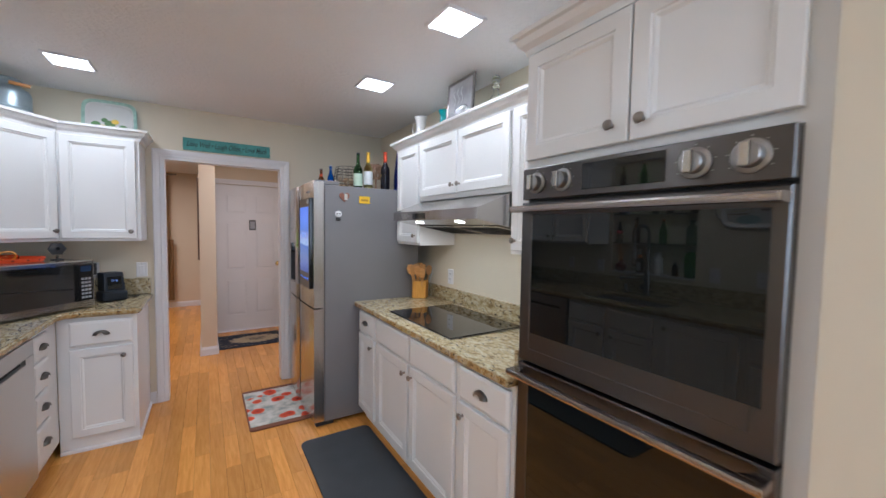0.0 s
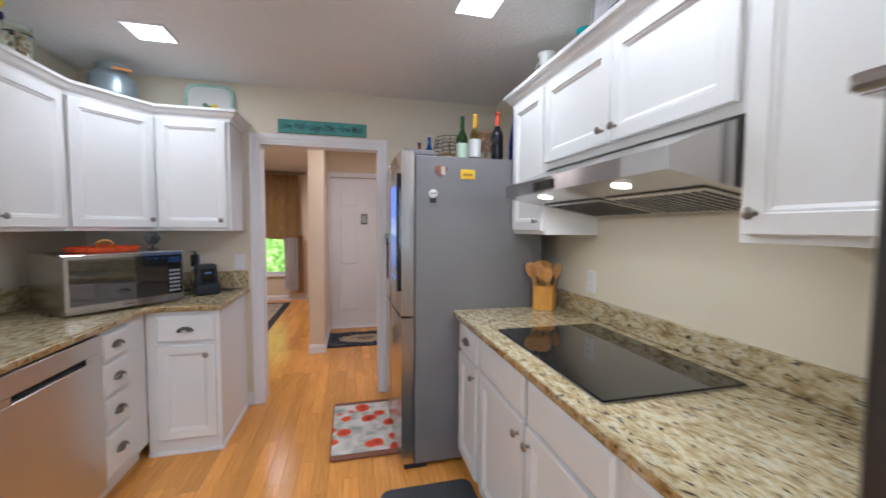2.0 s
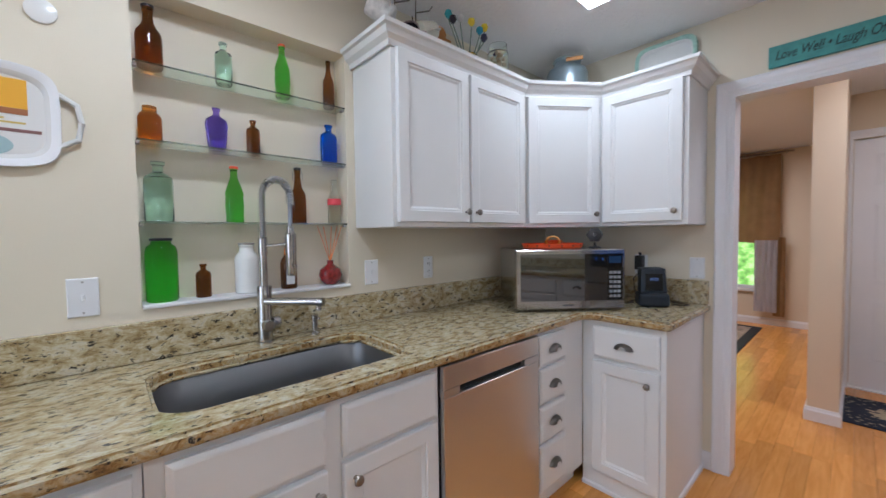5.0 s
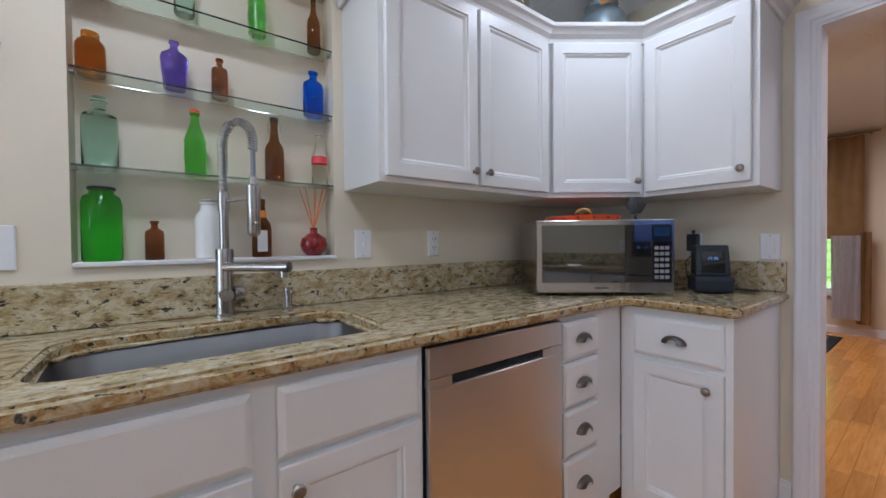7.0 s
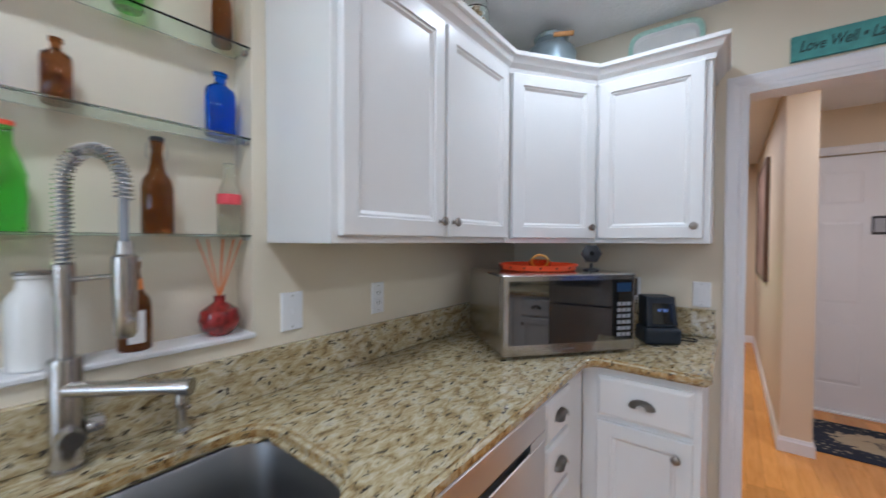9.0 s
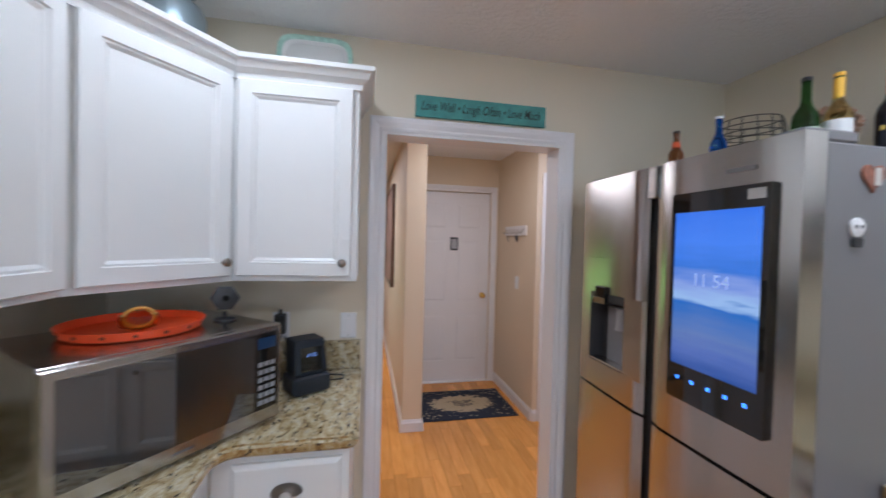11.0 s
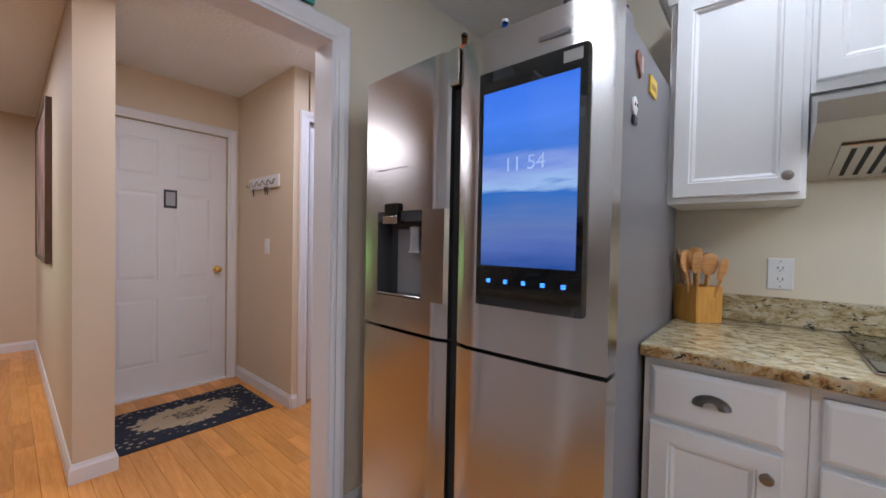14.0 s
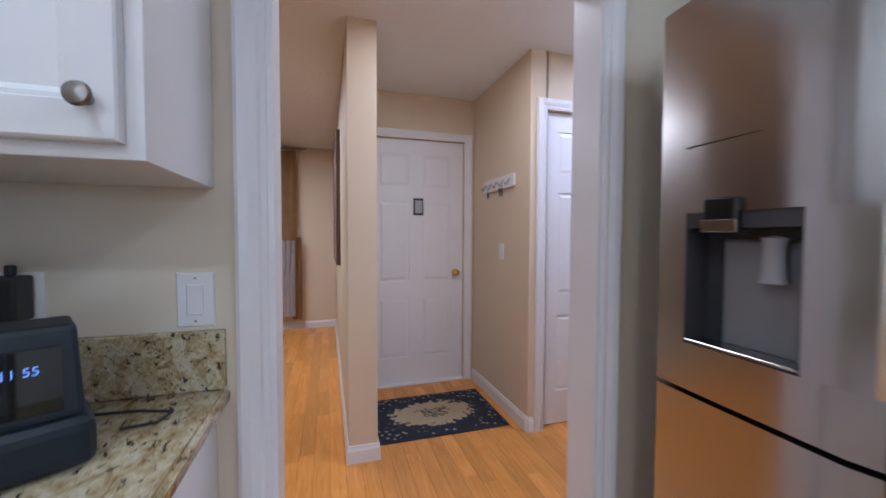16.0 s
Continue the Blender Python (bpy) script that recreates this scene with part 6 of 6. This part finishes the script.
# magnets on the refrigerator's side
FS = FRY1 - FRW + 0.004
c = thing("heart_magnet", (2.275, FS, 1.700), 0, "heart-shaped wooden magnet with a small pale panel", "magnet")
pts = []
for i in range(28):
    t = 2 * math.pi * i / 28
    pts.append((0.0024 * 16 * math.sin(t) ** 3, 0.0024 * (13 * math.cos(t) - 5 * math.cos(2 * t) - 2 * math.cos(3 * t) - math.cos(4 * t))))
bm = bmesh.new()
a_ = [bm.verts.new((x, -0.0005, z)) for x, z in pts]; b_ = [bm.verts.new((x, -0.006, z)) for x, z in pts]
bm.faces.new(a_[::-1]); bm.faces.new(b_)
for i in range(28):
    bm.faces.new((a_[i], a_[(i + 1) % 28], b_[(i + 1) % 28], b_[i]))
part("heart", bm, varied("red_brown_wood", (0.26, 0.10, 0.06), 0.5, 0.4, 60), c)
part("inset", nbox(0.0, 0.022, -0.0075, -0.0063, -0.022, 0.022), mat("pale_inset", (0.55, 0.52, 0.48), 0.5), c, "pale inset panel")
c = thing("yellow_magnet", (2.43, FS, 1.685), 0, "yellow rectangular magnet with dark printing", "magnet")
part("card", nbox(-0.042, 0.042, -0.006, -0.0005, -0.027, 0.027, bev=0.001), mat("yellow_card", (0.85, 0.55, 0.03), 0.4), c)
part("printing", nbox(-0.028, 0.028, -0.0068, -0.0061, -0.010, 0.004), mat("brown_print", (0.45, 0.25, 0.03), 0.5), c, "brown printed bar")
c = thing("skull_magnet", (2.23, FS, 1.56), 0, "small white face-shaped magnet with dark marks", "magnet")
part("face", lathe(bmesh.new(), [(0.024, 0.0005), (0.024, 0.005), (0.018, 0.007), (0, 0.007)], 0, 0, 0.012, 16, 'y'), PLATE, c)
part("base_bar", nbox(-0.018, 0.018, -0.008, -0.0005, -0.038, -0.012, bev=0.004), BLACK, c, "dark lower half")
for x in (-0.009, 0.009):
    part("eye", lathe(bmesh.new(), [(0.005, 0), (0.005, 0.001), (0, 0.001)], x, -0.0072, 0.014, 10, 'y'), BLACK, c, "dark eye mark")

# utensil holder
c = thing("utensil_holder", (2.880, 2.838, 0.917), 49, "square honey bamboo utensil holder on the granite counter", "utensil holder")
s_, h_ = 0.055, 0.135
for a, b, p, q in ((-s_, s_, -s_, -s_ + 0.008), (-s_, s_, s_ - 0.008, s_), (-s_, -s_ + 0.008, -s_ + 0.008, s_ - 0.008), (s_ - 0.008, s_, -s_ + 0.008, s_ - 0.008)):
    part("panel", nbox(a, b, p, q, 0.0, h_, bev=0.001), BAMBOO, c)
part("bottom", nbox(-s_ + 0.0081, s_ - 0.0081, -s_ + 0.0081, s_ - 0.0081, 0.0, 0.008), BAMBOO, c)
SPOON = wood_mat("warm_spoon_wood", (0.72, 0.38, 0.13), (0.54, 0.25, 0.07), (1, 1, 6), 0.5, 14)
for i, (bx, by, tx, ty, hh, w_) in enumerate(((-0.03, -0.02, -0.075, -0.03, 0.215, 0.026), (-0.02, 0.02, -0.05, 0.05, 0.245, 0.024), (0.0, -0.02, -0.012, -0.03, 0.24, 0.028), (0.0, 0.02, 0.01, 0.04, 0.255, 0.026), (0.02, -0.01, 0.035, -0.02, 0.25, 0.027), (0.03, 0.02, 0.06, 0.03, 0.262, 0.026), (0.03, -0.03, 0.065, -0.055, 0.235, 0.024), (-0.01, 0.03, -0.02, 0.075, 0.250, 0.030), (0.01, 0.0, 0.02, 0.0, 0.268, 0.030), (-0.03, 0.0, -0.06, 0.01, 0.238, 0.031))):
    u = thing("wooden_spoon", (2.880, 2.838, 0.926), 49, "plain wooden spoon standing in the holder", "spoon", "wooden utensils")
    part("handle", tube(bmesh.new(), [(bx * 0.8, by * 0.8, 0.001), (tx * 0.95, ty * 0.95, hh * 0.72)], 0.0055, 8), SPOON, u)
    bm = lathe(bmesh.new(), [(0.0, 0), (0.55, 0.06), (0.9, 0.3), (1.0, 0.6), (0.8, 0.88), (0.4, 0.98), (0, 1.0)], seg=16)
    for v in bm.verts:
        v.co = Vector((v.co.x * w_, v.co.y * 0.006 + 0.004 * math.cos(v.co.x * 1.5), v.co.z * 0.085))
    bm.transform(Matrix.Translation((tx * 0.93, ty * 0.93, hh * 0.70)) @ Vector((tx - bx, ty - by, hh)).to_track_quat("Z", "Y").to_matrix().to_4x4() @ pose(0, 0, 0, 0, 0, 40 * i))
    part("bowl", bm, SPOON, u)
c = thing("power_cord", (0, 0, 0), 0, "white power cord hanging beside the refrigerator", "cable")
part("cord", tube(bmesh.new(), [(EAST - 0.005, 2.87, 1.12), (3.005, 2.895, 1.05), (3.000, 2.910, 0.98), (2.995, 2.912, 0.90), (2.995, 2.912, 0.80)], 0.004, 8), PLATE, c)

# ---------- wall pieces beside the niche ----------
c = thing("wall_tray", (0.002, 1.235, 1.66), 90, "white melamine tray with printed pictures hanging on the wall", "tray")
bm = oval_tray(0.48, 0.285, None, None); bm.transform(pose(0, 0, -0.1425))
part("tray_body", bm, [mat("white_melamine", (0.74, 0.73, 0.70), 0.25), bpy.data.materials["white_plastic"]], c)
def flat(name, x0, x1, z0, z1, col, label, lay=0):
    key = "print_" + label.replace(" ", "_")
    m_ = bpy.data.materials.get(key) or mat(key, col, 0.4)
    part(name, nbox(x0, x1, -0.0052 - 0.0008 * lay, -0.0044 - 0.0008 * lay, z0, z1), m_, c, label)
flat("picture", -0.19, 0.175, 0.02, 0.10, (0.80, 0.42, 0.03), "orange printed picture")
flat("picture_band", -0.19, 0.175, 0.003, 0.0195, (0.35, 0.14, 0.06), "brown printed band")
flat("figure", 0.02, 0.09, 0.035, 0.075, (0.50, 0.20, 0.10), "red-brown printed shape", 1)
for x0, x1, z in ((0.05, 0.13, -0.012), (0.09, 0.17, -0.022), (0.04, 0.07, -0.03)):
    flat("text_bar", x0, x1, z, z + 0.005, (0.60, 0.45, 0.12), "ochre printed bar")
flat("text_bar", 0.07, 0.20, -0.045, -0.036, (0.25, 0.13, 0.12), "dark printed bar")
flat("text_bar", 0.18, 0.21, -0.105, -0.098, (0.12, 0.08, 0.08), "black printed mark")
flat("text_bar", -0.05, 0.0, -0.02, -0.006, (0.12, 0.08, 0.08), "black printed mark")
bm = lathe(bmesh.new(), [(0.075, 0), (0.075, 0.001), (0, 0.001)], 0.07, -0.0046, -0.083, 24, 'y')
for v in bm.verts:
    v.co.z = -0.083 + (v.co.z + 0.083) * 0.45
part("oval_print", bm, mat("print_blue_oval", (0.36, 0.50, 0.52), 0.4), c, "grey-blue printed oval")
for s_ in (-1, 1):
    part("handle", tube(bmesh.new(), [(s_ * 0.235, -0.012, 0.075), (s_ * 0.275, -0.012, 0.05), (s_ * 0.283, -0.012, 0.0), (s_ * 0.275, -0.012, -0.05), (s_ * 0.235, -0.012, -0.075)], 0.008, 8), bpy.data.materials["white_melamine"], c, "white loop handle")
c = thing("wall_ornament", (0.002, 1.445, 1.965), 90, "small white oval plaque hanging below an orange stick", "ornament")
part("plaque", lathe(bmesh.new(), [(0.034, 0), (0.034, 0.005), (0.030, 0.007), (0, 0.007)], 0, 0, 0, 26, 'y'), WHITEGLAZE, c)
part("stick", tube(bmesh.new(), [(-0.07, -0.006, 0.095), (0.03, -0.006, 0.075)], 0.004, 8), mat("orange_stick_paint", (0.70, 0.25, 0.05), 0.4), c, "orange painted stick")
part("string", tube(bmesh.new(), [(-0.01, -0.004, 0.086), (0, -0.003, 0.034)], 0.0008, 5), PLATE, c)

# ---------- hall and living room ----------
c = thing("key_rack", (FX - 0.0005, 5.60, 1.63), -90, "white key rack with hooks and hanging keys", "key rack")
part("board", nbox(-0.25, 0.25, -0.016, 0, -0.045, 0.045, bev=0.003), TRIM, c)
for i in range(5):
    x = -0.2 + 0.1 * i
    part("hook", tube(bmesh.new(), [(x, -0.016, 0.015), (x, -0.03, 0.0), (x, -0.035, -0.025), (x, -0.05, -0.028), (x, -0.055, -0.01)], 0.004, 6), PEWTER, c, "dark metal hook")
for x, n_ in ((-0.1, 3), (0.1, 5), (0.135, 4)):
    k = thing("key_bunch", (FX - 0.047, 5.60 - x, 1.60), -90, "small bunch of dark keys hanging on the rack", "keys", "keys on the rack")
    part("key_ring", tube(bmesh.new(), [(0.012 * math.cos(2 * math.pi * i / 12), 0, -0.006 + 0.012 * math.sin(2 * math.pi * i / 12)) for i in range(13)], 0.0015, 5), NICKEL, k)
    for j in range(n_):
        bm = nbox(-0.008, 0.008, -0.0015, 0.0015, -0.075, -0.018, bev=0.001)
        bm.transform(pose((j - n_ / 2) * 0.006, 0.002 * j, 0, 0, (j - n_ / 2) * 9, 0))
        part("key", bm, PEWTER if j % 2 else BLACK, k, "dark metal key")
c = thing("framed_picture", (PX0 - 0.0005, 7.55, 1.0), -90, "large canvas print in a dark wooden frame on the partition", "picture")
part("frame", panel(bmesh.new(), 0, 1.25, 0, 1.12, [(0, 0), (0, 0.032), (0.004, 0.035), (0.03, 0.035), (0.032, 0.024)]), varied("dark_walnut_frame", (0.12, 0.07, 0.045), 0.45, 0.2), c)
part("canvas", nbox(0.034, 1.216, -0.028, -0.0245, 0.034, 1.086), varied("muted_canvas_print", (0.28, 0.18, 0.14), 0.7, 0.5, 4), c, "muted brown print")
c = thing("door_sensor", (DX1 + 0.02, FY - 0.0185, 1.22), 0, "small white door sensor on the door casing", "sensor")
part("case", nbox(-0.012, 0.012, -0.012, 0, -0.045, 0.045, bev=0.003), PLATE, c)


def drape(name, x0, x1, z0, z1, y, material, label, amp=0.03, waves=7, sag=0.0, taper=0.0):
    """Pleated cloth: hangs from z1 to z0 between x0 and x1."""
    c = thing(name, (0, 0, 0), 0, label, "curtain")
    bm = bmesh.new()
    nx, nz = waves * 8, 14
    rows = []
    for j in range(nz + 1):
        v = j / nz
        row = []
        for i in range(nx + 1):
            u = i / nx
            zb = z0 + sag * (1 - u) ** 1.6
            z = zb + (z1 - zb) * v
            xl = x0 + taper * (1 - v) * 1.0
            x = xl + (x1 - xl) * u
            row.append(bm.verts.new((x, y + amp * (0.5 + 0.5 * v) * math.sin(u * waves * 2 * math.pi + 0.5 * math.sin(5 * v)), z)))
        rows.append(row)
    for a, b in zip(rows, rows[1:]):
        for i in range(nx):
            bm.faces.new((a[i], a[i + 1], b[i + 1], b[i])).smooth = True
    bmesh.ops.solidify(bm, geom=bm.faces[:], thickness=0.003)
    part("cloth", bm, material, c)
    return c


TAN = varied("tan_curtain_cloth", (0.42, 0.25, 0.11), 0.8, 0.1, 8, 500, 0.4)
SHEER = varied("pale_sheer_cloth", (0.72, 0.66, 0.66), 0.8, 0.05, 8, 500, 0.4)
drape("curtain", -1.2, 0.86, 1.13, 2.33, 8.28, TAN, "tan swagged curtain across the upper window", 0.035, 10, 0.28)
drape("curtain", -1.2, -0.86, 0.12, 2.33, 8.20, TAN, "tan curtain hanging beside the window", 0.035, 3)
drape("sheer_curtain", 0.60, 0.84, 0.20, 1.18, 8.24, SHEER, "pale sheer curtain gathered beside the window", 0.025, 4)
drape("curtain", 0.80, 0.92, 0.15, 1.22, 8.27, TAN, "tan curtain tail gathered beside the window", 0.025, 2)
c = thing("curtain_rod", (0, 8.29, 2.36), 0, "dark curtain rod over the living room window", "curtain rod")
part("rod", tube(bmesh.new(), [(-1.3, 0, 0), (0.98, 0, 0)], 0.012, 10), PEWTER, c)
for x in (-1.2, 0.9):
    part("bracket", nbox(x - 0.01, x + 0.01, 0.0, 0.11, -0.012, 0.012), PEWTER, c)
c = slab_mat("area_rug", -2.2, 0.72, 5.82, 8.1, 0.009, mat("dark_rug_border", (0.03, 0.028, 0.03), 0.95), "large dark-bordered patterned living room rug", 0.01)
part("woven_field", nbox(-2.1, 0.62, 5.92, 8.0, 0.0092, 0.0105), varied("beige_woven_field", (0.35, 0.27, 0.20), 0.95, 0.5, 14), c, "beige patterned field")

# ---------- oak strips of the floor ----------
flo = [o for o in scene.objects if o.name == "floor"][0]
PW = 0.082
prnd = random.Random(11)
LENS = (0.4, 0.6, 0.8, 1.0, 1.2)
plank_mesh = {}
for L in LENS:
    bm = box(bmesh.new(), 0.0004, PW - 0.0004, 0.0006, L - 0.0006, -0.0125, 0.0)
    bmesh.ops.bevel(bm, geom=[e for e in bm.edges if e.verts[0].co.z > -0.001 and e.verts[1].co.z > -0.001], offset=0.0009, segments=1, affect='EDGES')
    me = bpy.data.meshes.new("plank")
    bm.to_mesh(me)
    bm.free()
    me.materials.append(OAK)
    plank_mesh[L] = me
near = 0
rest = bmesh.new()
spots = []
x = -2.2
while x < 3.4:
    y = -2.47 - prnd.random() * 0.3
    while y < 8.4:
        L = prnd.choice(LENS)
        if y + L > 8.40:
            spots.append((x, y, 8.40 - y))
            break
        spots.append((x, y, L))
        y += L
    x += PW
keep = sorted((s for s in spots if s[2] in LENS and 0.6 < s[0] + PW / 2 < 2.45 and 0.4 < s[1] + s[2] / 2 < 5.9), key=lambda s: abs(s[0] - 1.6) + 0.5 * abs(s[1] - 3.6))[:300]
kept = set(keep)
for x, y, L in keep:
    ob = new("plank", plank_mesh[L])
    ob.location = (x, y, 0)
    ob.parent = flo
verts, faces = [], []
for s in spots:
    if s in kept:
        continue
    x, y, L = s
    if (x < 0.5 and y < 3.9) or (y < 3.9 and x > 2.5):
        continue
    n = len(verts)
    for z in (-0.0125, 0.0):
        verts += [(x + 0.0004, y + 0.0006, z), (x + PW - 0.0004, y + 0.0006, z), (x + PW - 0.0004, y + L - 0.0006, z), (x + 0.0004, y + L - 0.0006, z)]
    faces += [(n + 4, n + 5, n + 6, n + 7), (n, n + 1, n + 5, n + 4), (n + 1, n + 2, n + 6, n + 5), (n + 2, n + 3, n + 7, n + 6), (n + 3, n, n + 4, n + 7)]
me = bpy.data.meshes.new("floor_strips")
me.from_pydata(verts, [], faces)
me.materials.append(OAK)
ob = new("floor_strips", me)
tagged(ob, "honey oak floor strips", "floor strips", "", "stuff")
